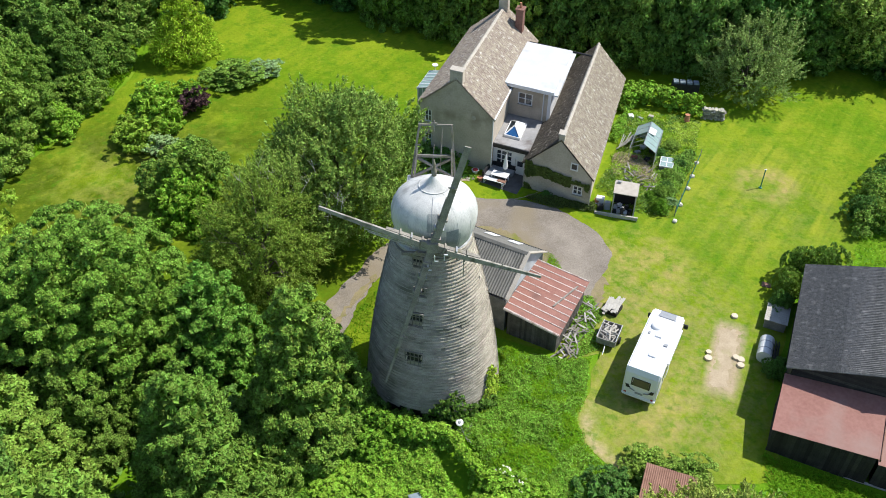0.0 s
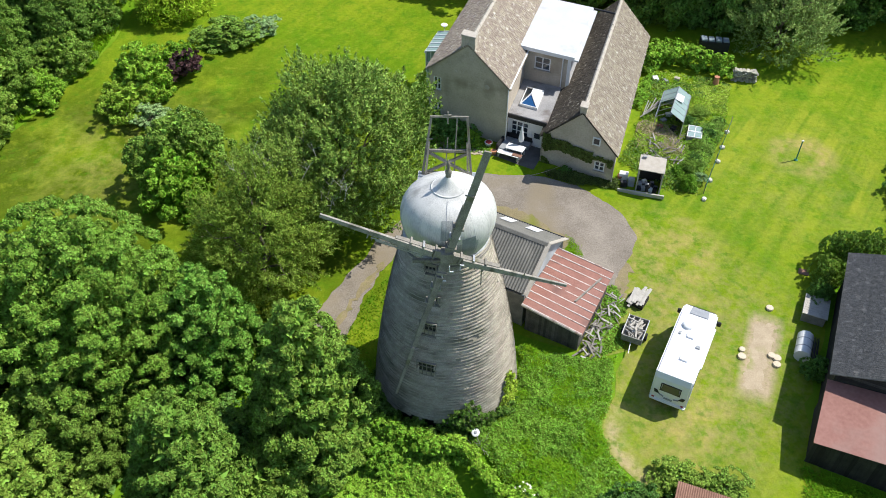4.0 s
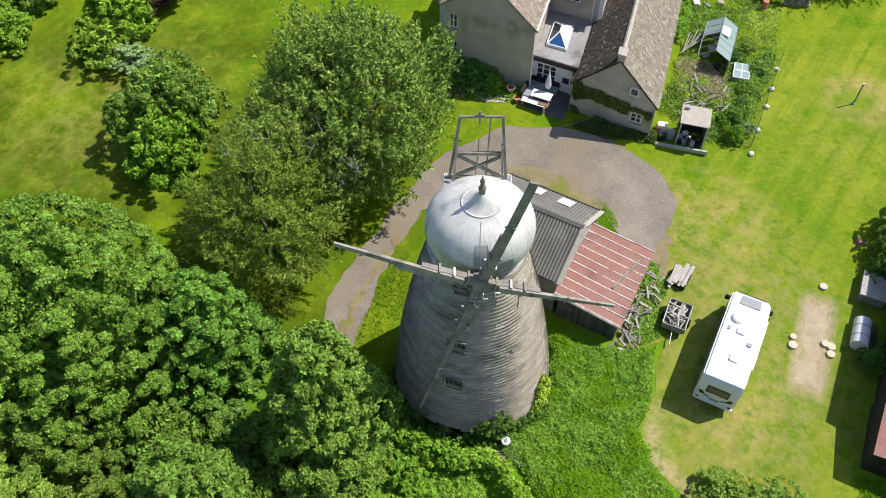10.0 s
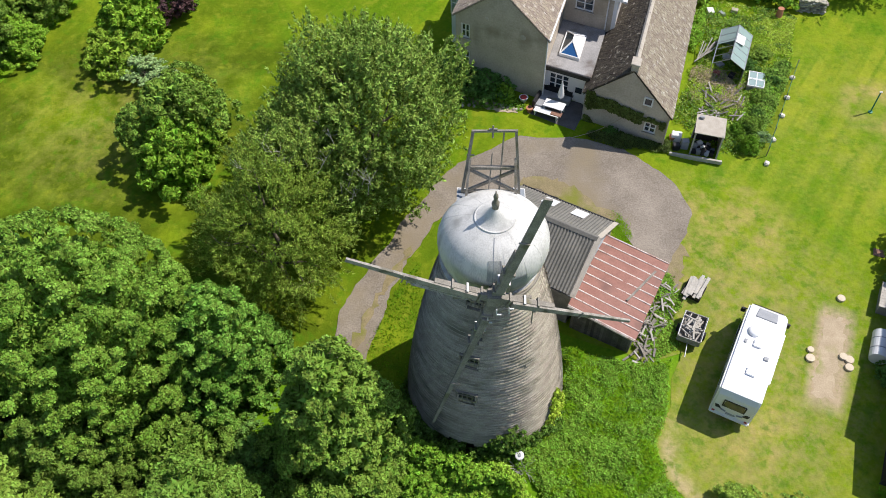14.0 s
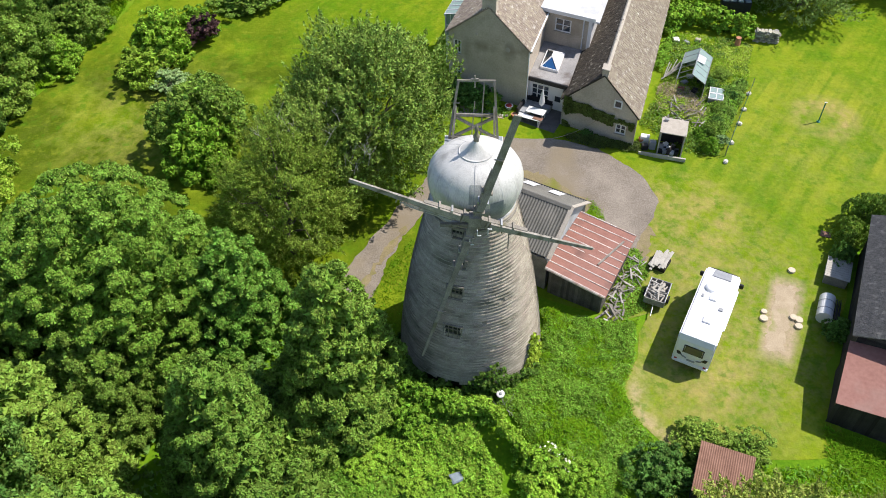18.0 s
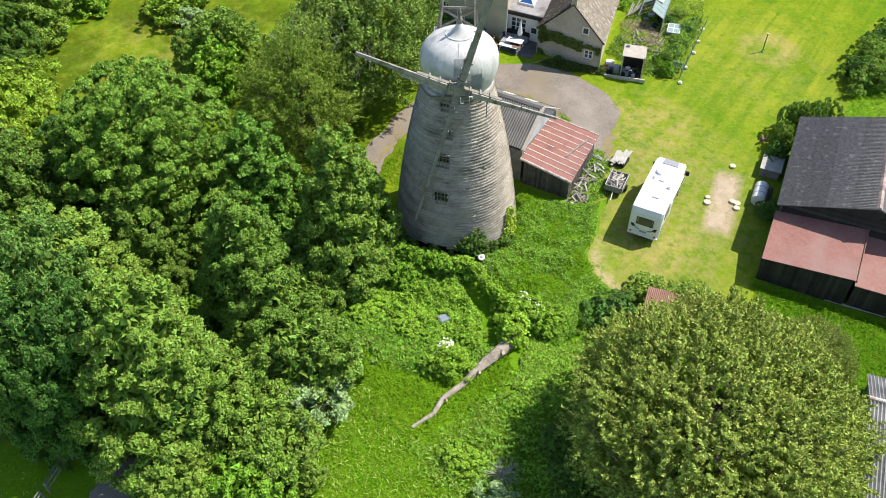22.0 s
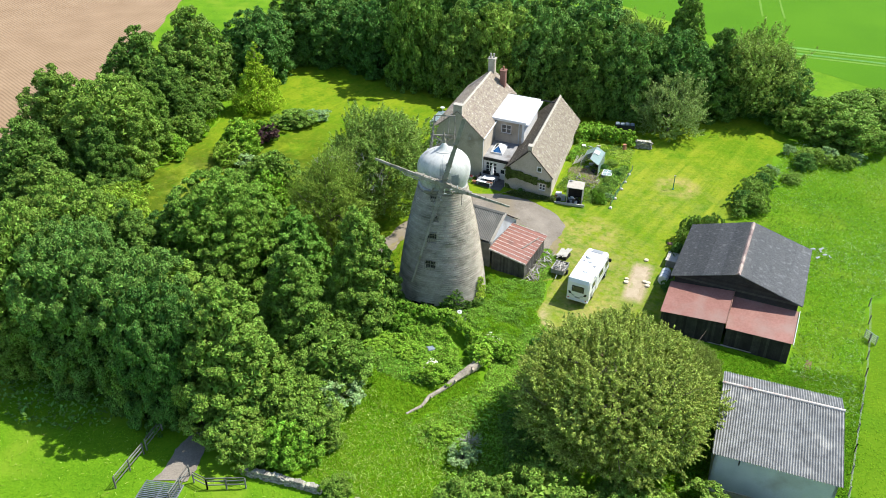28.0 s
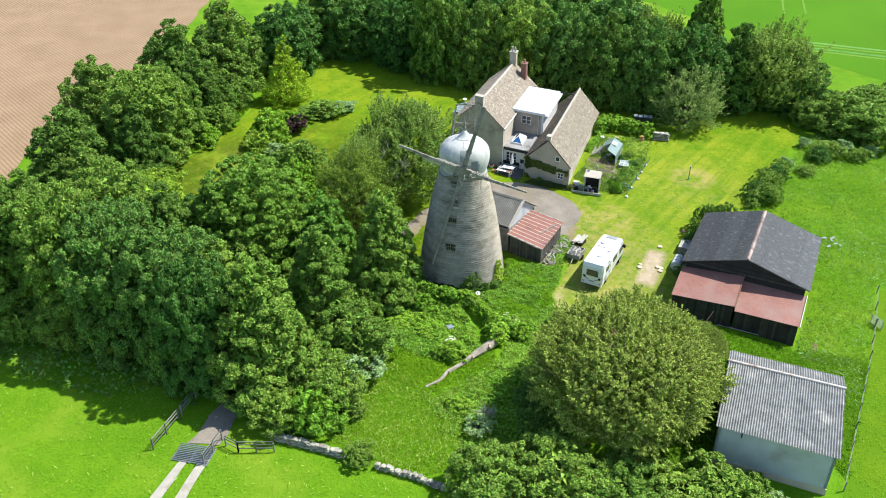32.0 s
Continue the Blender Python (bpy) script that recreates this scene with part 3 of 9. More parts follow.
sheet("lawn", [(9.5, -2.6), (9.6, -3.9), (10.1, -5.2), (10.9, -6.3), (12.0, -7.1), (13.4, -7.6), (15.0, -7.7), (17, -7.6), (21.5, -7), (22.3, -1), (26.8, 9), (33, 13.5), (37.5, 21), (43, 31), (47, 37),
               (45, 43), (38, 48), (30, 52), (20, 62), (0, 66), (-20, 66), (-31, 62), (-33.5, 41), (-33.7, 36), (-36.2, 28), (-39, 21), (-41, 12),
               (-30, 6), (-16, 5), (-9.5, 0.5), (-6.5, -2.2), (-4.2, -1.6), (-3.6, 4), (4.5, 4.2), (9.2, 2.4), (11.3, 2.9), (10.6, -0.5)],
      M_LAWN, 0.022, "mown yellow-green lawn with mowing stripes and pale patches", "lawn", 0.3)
sheet("driveway", [(-5.7, 7.3), (-3.45, 12.4), (0, 14.8), (4.8, 14.6), (8.4, 12.7), (9.4, 11.2), (10.1, 8.9), (10.6, 7.4), (11.3, 7.5), (12.0, 9.5), (13.2, 11.6), (13.8, 13.3),
                   (13.1, 15.9), (9.8, 18.7), (6.5, 19.4), (2.7, 19.6), (-2, 17.6), (-5.7, 12.4), (-9.1, 5.6), (-9.9, 0), (-13, -6), (-18, -14),
                   (-20.2, -20), (-21.6, -24.6), (-18.9, -24.4), (-18.3, -19.5), (-15, -12), (-10, -4), (-7.3, 2)],
      M_GRAVEL, 0.07, "grey gravel driveway curving round the mill", "driveway", 0.16, 0.35, 1, 0.05)
sheet("worn_ground", [(10.2, 10.6), (12.4, 11.2), (13.0, 9.6), (12.0, 6.8), (10.9, 4.8), (9.9, 5.0), (9.6, 8.0)], M_DRY, 0.045,
      "worn gravelly turf running on from the drive", "bare ground", 0.25, 0.25, 14, 0.3)
sheet("sandy_patch", [(18.75, .35), (19.7, 3), (20.7, 5.5), (21.95, 5.4), (20.95, 3), (19.85, 0.0)], M_SAND, 0.03,
      "bare sandy rectangle worn in the lawn", "bare ground", 0.12, 0.15, 4, 0.16)
sheet("dry_verge", [(2.3, 15.6), (5.3, 14.6), (7.4, 12.9), (8.4, 12.0), (8.8, 13.0), (7.8, 14.0), (6, 15.4), (4, 16.3), (2.6, 16.4)], M_DRY, 0.1,
      "dry brown verge grown over the drive's edge", "verge", 0.1, 0.3, 5, 0.3)
sheet("dry_verge", [(-10.0, -1.5), (-8.6, 2.0), (-7.0, 6.6), (-5.0, 10.6), (-4.7, 10.3), (-6.6, 6.2), (-8.2, 1.6), (-9.6, -1.8)], M_DRY, 0.1,
      "dry grass strip between the wheel lanes", "verge", 0.05, 0.3, 6, 0.22)
sheet("ploughed_field", [(-53, -8), (-57, 10), (-60, 24), (-54, 46), (-56, 100), (-45, 180), (-40, 420), (-700, 420), (-700, -60), (-62, -30)],
      M_SOIL, 0.02, "bare reddish-brown ploughed field", "field", 0.6, 4, 7)
sheet("crop_field", [(20, 108), (33, 99), (58, 66.5), (66, 57), (120, 26), (700, -60), (700, 700), (-40, 700), (-40, 130)],
      M_CROP, 0.02, "bright green crop field with tractor lines", "field", 0.5, 4, 8)
sheet("paddock", [(43, 0), (40.2, -6.5), (38.0, -10.9), (33.5, -20), (30.3, -26.5), (24, -40), (60, -70), (300, -90), (300, 0)],
      M_PADDOCK, 0.02, "short bright green paddock grass beyond the wire fence", "field", 0.2, 3, 9)
for k, pts in enumerate(([(-22.9, -30.6), (-21.7, -26.3), (-21.0, -26.1), (-22.0, -30.6), (-27.5, -46), (-28.4, -46)],
                         [(-20.9, -30.2), (-20.1, -26.1), (-19.4, -26.0), (-20.0, -30.2), (-25.6, -46), (-26.5, -46)])):
    sheet("wheel_track", pts, M_TRACK, 0.05, "pale gravel wheel track through grass", "track", 0.06, 1.0, 10 + k)
for k, (x0, y0, x1, y1) in enumerate(((60, 92, 74, 150), (64, 91, 78, 150), (57, 74, 130, 52), (58, 70.5, 130, 48.5), (33, 101, 40, 130))):
    sheet("tractor_line", [(x0, y0), (x1, y1), (x1 + .5, y1 + 0.5), (x0 + .5, y0 + 0.5)], M_PALELINE, 0.04, "pale tractor line in the crop", "track", 0.1, 4, 20 + k)
for k, (x0, y0, x1, y1) in enumerate(((57.3, 75.2, 130, 53.2), (58.3, 71.7, 130, 49.7))):
    sheet("tractor_rut", [(x0, y0), (x1, y1), (x1 + .5, y1 + 0.7), (x0 + .5, y0 + 0.7)], L_DARK, 0.04, "dark rut beside a tractor line", "track", 0.1, 4, 26 + k)


# ---- the windmill ----
MX, MY = -0.1, 1.0      # the mill's axis


def tower_radius(z):
    return 4.4 - 0.0885 * z - 0.0077 * z * z


TOWER_TOP = 12.1
mill = thing("windmill", pose(MX, MY, 0), "derelict tower mill with grey shingled tower, white cap and bare sails", "windmill")
core = Shape().lathe([(tower_radius(z) - 0.12, z) for z in (2.6, 4, 6, 8, 10, TOWER_TOP)], 64)
part("tower_core", core, M_TOWER, mill, "dark backing of the tower", True)
# Near-black base stands in for the deep shade round the tower's foot.
part("base", Shape().lathe([(tower_radius(z) - 0.3, z) for z in (-0.8, 1, 2, 2.7)], 64), M_DARKTIMBER, mill, "dark base put in for the shade at the tower's foot", True)


def shingle_foot(a):
    """Height at which the shingles end round the tower; highest on the field side, above the dark shade base."""
    return 0.0 + .75 * math.exp(-((a % 360 - 250) / 42.0) ** 2)


# lapped courses of single shingles, each with its own lower edge standing proud; openings are left where the windows are
MILL_WINDOWS = [(-106.0, 4.8, 1.05, 1.2), (-106.5, 7.7, 0.9, 1.0), (-101.5, 9.6, 0.55, 0.6), (-107.5, 11.45, 0.75, 0.7)]
n_course = 56
rnd = random.Random(5)
for j in range(n_course):
    z0 = -0.4 + (TOWER_TOP + 0.4) * j / n_course
    z1 = z0 + (TOWER_TOP + 0.4) / n_course + 0.03
    s, lip = Shape(), Shape()
    ro, rt = tower_radius(z0) + 0.1, tower_radius(z1) - 0.05
    n_seg = int(2 * math.pi * ro / 0.24)
    off = rnd.uniform(0, 1)
    sag = [0.05 * noise.noise(Vector((i * 0.1, j * 1.7, 2.0))) for i in range(n_seg + 1)]
    for i in range(n_seg):
        a0, a1 = 2 * math.pi * (i + off) / n_seg, 2 * math.pi * (i + off + 0.955) / n_seg
        mid, zm = math.degrees((a0 + a1) / 2) % 360, (z0 + z1) / 2
        if any(abs((mid - wa + 180) % 360 - 180) < math.degrees(ww / 2 / tower_radius(wz)) and abs(zm - wz) < wh / 2 for wa, wz, ww, wh in MILL_WINDOWS):
            continue
        if z0 < shingle_foot(mid) + 0.3 * noise.noise(Vector((mid * 0.12, 3.3, 1.0))) or rnd.random() < .003:
            continue
        o, zl, lean = ro + rnd.uniform(-.006, .01), z0 + sag[i] + rnd.uniform(-.008, .006), rnd.uniform(-.003, .003)
        q = [((o + lean) * math.cos(a0), (o + lean) * math.sin(a0), zl), ((o - lean) * math.cos(a1), (o - lean) * math.sin(a1), zl + lean),
             (rt * math.cos(a1), rt * math.sin(a1), z1), (rt * math.cos(a0), rt * math.sin(a0), z1),
             ((ro - .1) * math.cos(a0), (ro - .1) * math.sin(a0), zl), ((ro - .1) * math.cos(a1), (ro - .1) * math.sin(a1), zl + lean)]
        s.add(q, [(0, 1, 2, 3), (4, 5, 1, 0)])
        edge = rnd.uniform(.03, .06)
        if rnd.random() < .93:
            lip.add([((o + g) * math.cos(a), (o + g) * math.sin(a), zl + h) for g, h in ((.016, -.006), (.006, edge), (-.03, -.006)) for a in (a0, a1)], [(0, 1, 3, 2), (4, 5, 1, 0)])
    if s.f:
        course = tagged(part("shingle_course", s, M_TOWER, mill), kind="stuff")
        tagged(part("shingle_edge", lip, M_LIP, course, "bleached lower edges of the shingles"), kind="stuff")
for wa, wz, ww, wh in MILL_WINDOWS:
    r = tower_radius(wz)
    wm = Matrix.Rotation(radians(wa + 90), 4, "Z") @ Matrix.Translation((0, -r, wz))
    wf = part("window", Shape().box(-ww / 2, ww / 2, 0.10, 0.12, -wh / 2, wh / 2), M_BLACK, mill, "small dark window in the tower", at=wm)
    fr = Shape().box(-ww / 2 - .05, ww / 2 + .05, -0.1, 0.1, -wh / 2 - .07, -wh / 2).box(-ww / 2 - .05, ww / 2 + .05, -0.06, 0.1, wh / 2, wh / 2 + .06)
    fr.box(-ww / 2 - .05, -ww / 2, -0.06, 0.1, -wh / 2, wh / 2).box(ww / 2, ww / 2 + .05, -0.06, 0.1, -wh / 2, wh / 2)
    part("window_frame", fr, M_TIMBER, wf)
    bars = Shape()
    for q in (-0.25, 0, 0.25):
        bars.box(q * ww - .018, q * ww + .018, 0.03, 0.1, -wh / 2, wh / 2)
    for q in (-0.17, 0.17):
        bars.box(-ww / 2, ww / 2, 0.035, 0.095, q * wh - .015, q * wh + .015)
    part("glazing_bar", bars, M_TIMBER, wf)
# rod and stay on the east flank
part("drainpipe", Shape().tube((4.36, -0.5, -0.2), (3.98, -0.4, 3.6), 0.06), M_PALETIMBER, mill, "pale pole standing against the tower")
# cap: a bulging ogee dome of sheet gores with standing seams
PROF = [(2.16, 12.0), (2.26, 12.3), (2.38, 12.7), (2.47, 13.1), (2.51, 13.55), (2.49, 13.95), (2.4, 14.35), (2.23, 14.7), (1.98, 15.0), (1.67, 15.24), (1.34, 15.42), (1.06, 15.54), (0.82, 15.66), (0.6, 15.8), (0.42, 15.97), (0.28, 16.16), (0.17, 16.35), (0.12, 16.42)]


def lean_of(z):
    """The dome's crown sits forward of the tower's axis."""
    return -0.75 * min(1, max(0, (z - 12) / 4.2)) ** 1.25


def dome(rings, n=96, close=True):
    s = Shape().lathe(rings, n, close=close)
    s.v = [(x + .1, y + lean_of(z), z) for x, y, z in s.v]
    return s


def on_dome(a, r, z):
    return (.1 + r * math.cos(a), lean_of(z) + r * math.sin(a), z)


cap = part("cap", dome(PROF), M_CAP, mill, "white painted ogee sheet cap", True)
for i in range(16):
    a = 2 * math.pi * (i + 0.5) / 16
    s = Shape()
    for (r0, z0), (r1, z1) in zip(PROF[1:12], PROF[2:13]):
        s.beam(on_dome(a, r0 + .003, z0), on_dome(a, r1 + .003, z1), 0.016, 0.01, up=(math.cos(a), math.sin(a), 0.2))
    part("seam", s, M_CAP, cap)
part("collar", dome([(0.88, 15.632), (0.9, 15.65), (0.86, 15.67), (0.81, 15.672)], 72, False), M_CAP, cap, smooth=True)
# upright laps where two front sheets meet
for a, r_lo, r_hi in ((-92, 3, 11), (-83, 4, 8)):
    s, a = Shape(), radians(a)
    for (r0, z0), (r1, z1) in zip(PROF[r_lo:r_hi], PROF[r_lo + 1:r_hi + 1]):
        s.beam(on_dome(a, r0 + .01, z0), on_dome(a, r1 + .01, z1), 0.03, 0.02, up=(math.cos(a), math.sin(a), 0.3))
    part("lap_joint", s, M_CAPDARK, cap, "grey lap between two sheets")


def cap_patch(a0, a1, j0, j1, lift=.012):
    """A sheet that follows the dome between two bearings and two rings of its profile."""
    s, n = Shape(), 10
    for r, z in PROF[j0:j1 + 1]:
        for i in range(n + 1):
            a = radians(a0 + (a1 - a0) * i / n)
            s.v.append(on_dome(a, r + lift, z))
    m = n + 1
    s.f = [(j * m + i, j * m + i + 1, (j + 1) * m + i + 1, (j + 1) * m + i) for j in range(j1 - j0) for i in range(n)]
    return s


# Lower front sheets: dirt streaks and the dome's shade painted as one grey.
part("breast_sheet", cap_patch(-118, -52, 0, 4), M_CAPSTAIN_SHADE, cap, "front sheet behind the sails, coloured grey for stains and shade", True)
part("breast_sheet", cap_patch(-73, -56, 1, 5, .03), M_CAPDARK, cap, "dark grey hatch sheet", True)
part("breast_sheet", cap_patch(-98, -84, 5, 8, .02), M_CAPSTAIN_SHADE, cap, "grey patched sheet", True)
part("skirt", Shape().lathe([(2.2, 11.75), (2.3, 11.8), (2.34, 12.05), (2.24, 12.08)], 72), M_CAPSTAIN_SHADE, cap, "grey skirt below the dome", True)
part("finial", dome([(0.15, 16.36), (0.13, 16.5), (0.16, 16.57), (0.17, 16.7), (0.10, 16.8), (0.08, 16.98), (0.11, 17.06), (0.09, 17.18), (0.04, 17.26), (0.03, 17.4)], 16),
     M_TIMBER, cap, "grey wooden finial", True)
# shoulders under the feet of the fantail frame
for sx in (-1, 1):
    part("tail_shoulder", Shape().hexa([(sx * 1.28 - .3, .75, 13.2), (sx * 1.28 + .3, .75, 13.2), (sx * 1.28 + .3, 2.15, 13.2), (sx * 1.28 - .3, 2.15, 13.2)],
                                       [(sx * 1.28 - .26, .95, 14.78), (sx * 1.28 + .26, .95, 14.7), (sx * 1.28 + .26, 2.0, 14.5), (sx * 1.28 - .26, 2.0, 14.58)]), M_CAP, cap, "white sheeted tail shoulder")
    part("cheek_panel", Shape().slab((sx * 1.28 - .22, 1.0, 14.79), (sx * 1.28 + .22, 1.0, 14.74), (sx * 1.28 + .22, 1.9, 14.57), (sx * 1.28 - .22, 1.9, 14.62), .02), M_CAPDARK, cap, "dark grey top sheet")
part("curb", Shape().lathe([(2.2, 11.62), (2.42, 11.64), (2.42, 11.76), (2.2, 11.78)], 64), M_TIMBER, mill, smooth=False)
HUB = Vector((0.1, -3.2, 13.35))
part("windshaft", Shape().tube((0.1, -1.5, 13.6), (0.1, -3.4, 13.3), 0.26, 0.22, 12), M_TIMBER, mill, "iron poll end of the windshaft")
part("poll_end", Shape().box(-0.23, 0.43, -3.45, -2.9, 13.02, 13.68, 0.04), M_TIMBER, mill)
# beams that carried the front staging, below the dome
part("weather_beam", Shape().beam((-1.7, -2.3, 12.1), (1.8, -2.3, 12.05), .16, .2), M_TIMBER, mill)
for x in (-1.2, 1.1):
    part("strut", Shape().beam((x, -1.9, 11.6), (x * .6, -3.2, 12.95), .1, .1), M_TIMBER, mill)


def sail(tip, inner_w, tip_w, label, pale, reach=.42):
    """One sail: a tapered whip bolted on a thicker stock, with the stubs of its bars."""
    tip = Vector(tip)
    d = tip - HUB
    arm = part("sail", Shape().beam(HUB, HUB + d * reach, inner_w, 0.3, inner_w * 0.85, 0.24, up=(0, -1, 0)), M_TIMBER, mill, label)
    off = Vector((0, -0.2, 0))
    part("whip", Shape().beam(HUB + d * 0.12 + off, tip, inner_w * 0.8, 0.17, tip_w, 0.1, up=(0, -1, 0)), M_SAIL if pale else M_TIMBER, arm)
    side = d.normalized().cross(Vector((0, -1, 0))).normalized()
    for k, q in enumerate((0.3, 0.62)):
        c = HUB + d * q + off
        ln = 0.2 + 0.1 * ((k * 7) % 3)
        part("bar_stub", Shape().beam(c - side * ln, c + side * 0.16, 0.05, 0.06, up=(0, -1, 0)), M_TIMBER, arm)
    for q in (0.1, 0.2, 0.3):
        c = HUB + d * q
        part("clamp", Shape().beam(c - side * inner_w * 0.62, c + side * inner_w * 0.62, 0.1, 0.46, up=(0, -1, 0)), M_STEEL if q == 0.2 else M_TIMBER, arm)
    return arm


TIP_L, TIP_R, TIP_U, TIP_D = (-6.03, -2.9, 15.62), (6.26, -2.8, 10.96), (1.89, -3.15, 19.69), (-2.78, -4.25, 3.4)
left_sail = sail(TIP_L, 0.44, 0.2, "bleached wooden sail stock without shutters", True)
sail(TIP_R, 0.44, 0.16, "bleached wooden sail stock with broken bars", True)
sail(TIP_U, 0.44, 0.34, "dark weathered sail stock pointing upwards", False, .5)
sail(TIP_D, 0.42, 0.14, "dark weathered sail stock hanging in front of the tower", False, .3)
# hem laths left along the inner half of the sail, like a ladder lying against the stock
dv = Vector(TIP_L) - HUB
sv = dv.normalized().cross(Vector((0, -1, 0))).normalized()
for q in (-.3, -.42):
    part("hem_lath", Shape().beam(HUB + dv * .16 + sv * q + Vector((0, -.12, 0)), HUB + dv * (.68 + q * .3) + sv * q * .9 + Vector((0, -.12, 0)), .05, .05, up=(0, -1, 0)), M_PALETIMBER, left_sail)
for k in range(9):
    c = HUB + dv * (.18 + .05 * k) + Vector((0, -.12, 0))
    part("sail_bar", Shape().beam(c + sv * .1, c - sv * .46, .035, .04, up=(0, -1, 0)), M_TIMBER, left_sail)
for q, ln in ((0.28, 1.5), (0.22, 0.5)):
    c = HUB + (Vector(TIP_R) - HUB) * q
    part("hanging_rod", Shape().tube(c, c - Vector((0.0, 0, ln)), 0.03), M_TIMBER, mill)
# pale iron brackets bolted round the poll end
for x, z, turn in ((.22, 12.75, 0), (.75, 12.85, 1), (-.15, 12.1, 0)):
    part("iron_bracket", Shape().box(x - .02, x + .02, -3.58, -3.5, z - .2, z + .2).box(x, x + .2, -3.58, -3.52, z + (.16 if turn else -.2), z + (.2 if turn else -.16)), M_WHITE, mill, "pale iron bracket")
# fantail frame behind the cap
FT = {"bl": (-1.36, 1.55, 14.3), "br": (1.28, 1.5, 14.3), "tl": (-0.83, 2.33, 17.78), "tr": (1.0, 2.38, 17.74)}
fan = part("fantail_frame", Shape().beam(FT["bl"], FT["tl"], 0.12, 0.14, up=(0, 1, 0)), M_TIMBER, mill, "bare timber fantail frame without its fan")
lerp = lambda a, b, s: Vector(a).lerp(Vector(b), s)
part("post", Shape().beam(FT["br"], FT["tr"], 0.12, 0.14, up=(0, 1, 0)), M_TIMBER, fan)
for b, t, w in (("bl", "tl", .2), ("br", "tr", -.2)):
    part("post", Shape().beam(lerp(FT[b], FT[t], 0.0) + Vector((w, -.5, .2)), lerp(FT[b], FT[t], 0.62) + Vector((w * .4, 0, 0)), 0.1, 0.1, up=(0, 1, 0)), M_TIMBER, fan)
part("top_bar", Shape().beam(lerp(FT["tl"], FT["tr"], -.04), lerp(FT["tl"], FT["tr"], 1.04), 0.08, 0.1), M_TIMBER, fan)
for s0 in (0.12, 0.48):
    part("rail", Shape().beam(lerp(FT["bl"], FT["tl"], s0), lerp(FT["br"], FT["tr"], s0), 0.13, 0.15), M_TIMBER, fan)
part("brace", Shape().beam(lerp(FT["bl"], FT["tl"], 0.1), lerp(FT["br"], FT["tr"], 0.46), 0.1, 0.14), M_TIMBER, fan)
part("brace", Shape().beam(lerp(FT["br"], FT["tr"], 0.1), lerp(FT["bl"], FT["tl"], 0.46) + Vector((0, .06, 0)), 0.1, 0.14), M_TIMBER, fan)
part("drive_rod", Shape().tube(lerp(FT["tl"], FT["tr"], .72), lerp(FT["bl"], FT["br"], .64), 0.035), M_TIMBER, fan)
part("drive_rod", Shape().tube(lerp(FT["tl"], FT["tr"], .46) + Vector((0, 0, .3)), lerp(FT["tl"], FT["tr"], .46) - Vector((0, 0, .4)), 0.04), M_TIMBER, fan)
part("drive_rod", Shape().tube(lerp(FT["tl"], FT["tr"], .46) - Vector((0, .1, 1.2)), lerp(FT["bl"], FT["br"], .47) + Vector((0, 0, .6)), 0.025), M_TIMBER, fan)
part("cross_pin", Shape().tube(lerp(FT["tl"], FT["tr"], .36) + Vector((0, 0, .1)), lerp(FT["tl"], FT["tr"], .56) + Vector((0, 0, .1)), 0.05), M_TIMBER, fan)
part("step", Shape().beam(lerp(FT["bl"], FT["tl"], .66) - Vector((.1, 0, 0)), lerp(FT["bl"], FT["tl"], .66) + Vector((.24, 0, 0)), 0.05, 0.05), M_TIMBER, fan)


# ---- the house ----
HOUSE_M = pose(-2.06, 26.1, 0, 0, 0, -24.8)
SKEW = -0.15
house = thing("house", HOUSE_M, "L-shaped limestone farmhouse with stone-slate roofs and white extension", "house")


def hp(name, s, material, parent=None, label="", smooth=False):
    """A part of the house; the old walls run slightly out of square."""
    s.v = [(p[0] + SKEW * p[1], p[1], p[2]) for p in s.v]
    return part(name, s, material, parent or house, label, smooth)


def wall_y(x0, x1, y, z0, z1, th, holes=()):
    """A wall along x with its outer face at y, in pieces round its openings (x0, x1, z0, z1)."""
    s = Shape()
    xs = sorted({x0, x1, *[h[0] for h in holes], *[h[1] for h in holes]})
    for a, b in zip(xs, xs[1:]):
        cuts = sorted((h[2], h[3]) for h in holes if h[0] <= a and h[1] >= b)
        z = z0
        for c, d in cuts:
            s.box(a, b, y, y + th, z, c)
            z = d
        s.box(a, b, y, y + th, z, z1)
    return s


def window_y(x0, x1, y, z0, z1, label, cols=2, rows=2, parent=None):
    """A white casement in an opening of a wall whose outer face is at y."""
    w = hp("window", Shape().box(x0, x1, y + .13, y + .15, z0, z1), M_GLASS, parent, label)
    f = .1
    hp("window_frame", Shape().box(x0, x0 + f, y + .06, y + .16, z0, z1).box(x1 - f, x1, y + .06, y + .16, z0, z1).box(x0 + f, x1 - f, y + .06, y + .16, z0, z0 + f).box(x0 + f, x1 - f, y + .06, y + .16, z1 - f, z1), M_WHITE, w)
    g = Shape()
    for i in range(1, cols):
        c = x0 + (x1 - x0) * i / cols
        g.box(c - .05, c + .05, y + .07, y + .15, z0 + f, z1 - f)
    for i in range(1, rows):
        c = z0 + (z1 - z0) * i / rows
        g.box(x0 + f, x1 - f, y + .08, y + .145, c - .025, c + .025)
    hp("glazing_bar", g, M_WHITE, w)
    hp("window_sill", Shape().box(x0 - .08, x1 + .08, y - .06, y + .06, z0 - .09, z0), M_COPING, w)
    return w


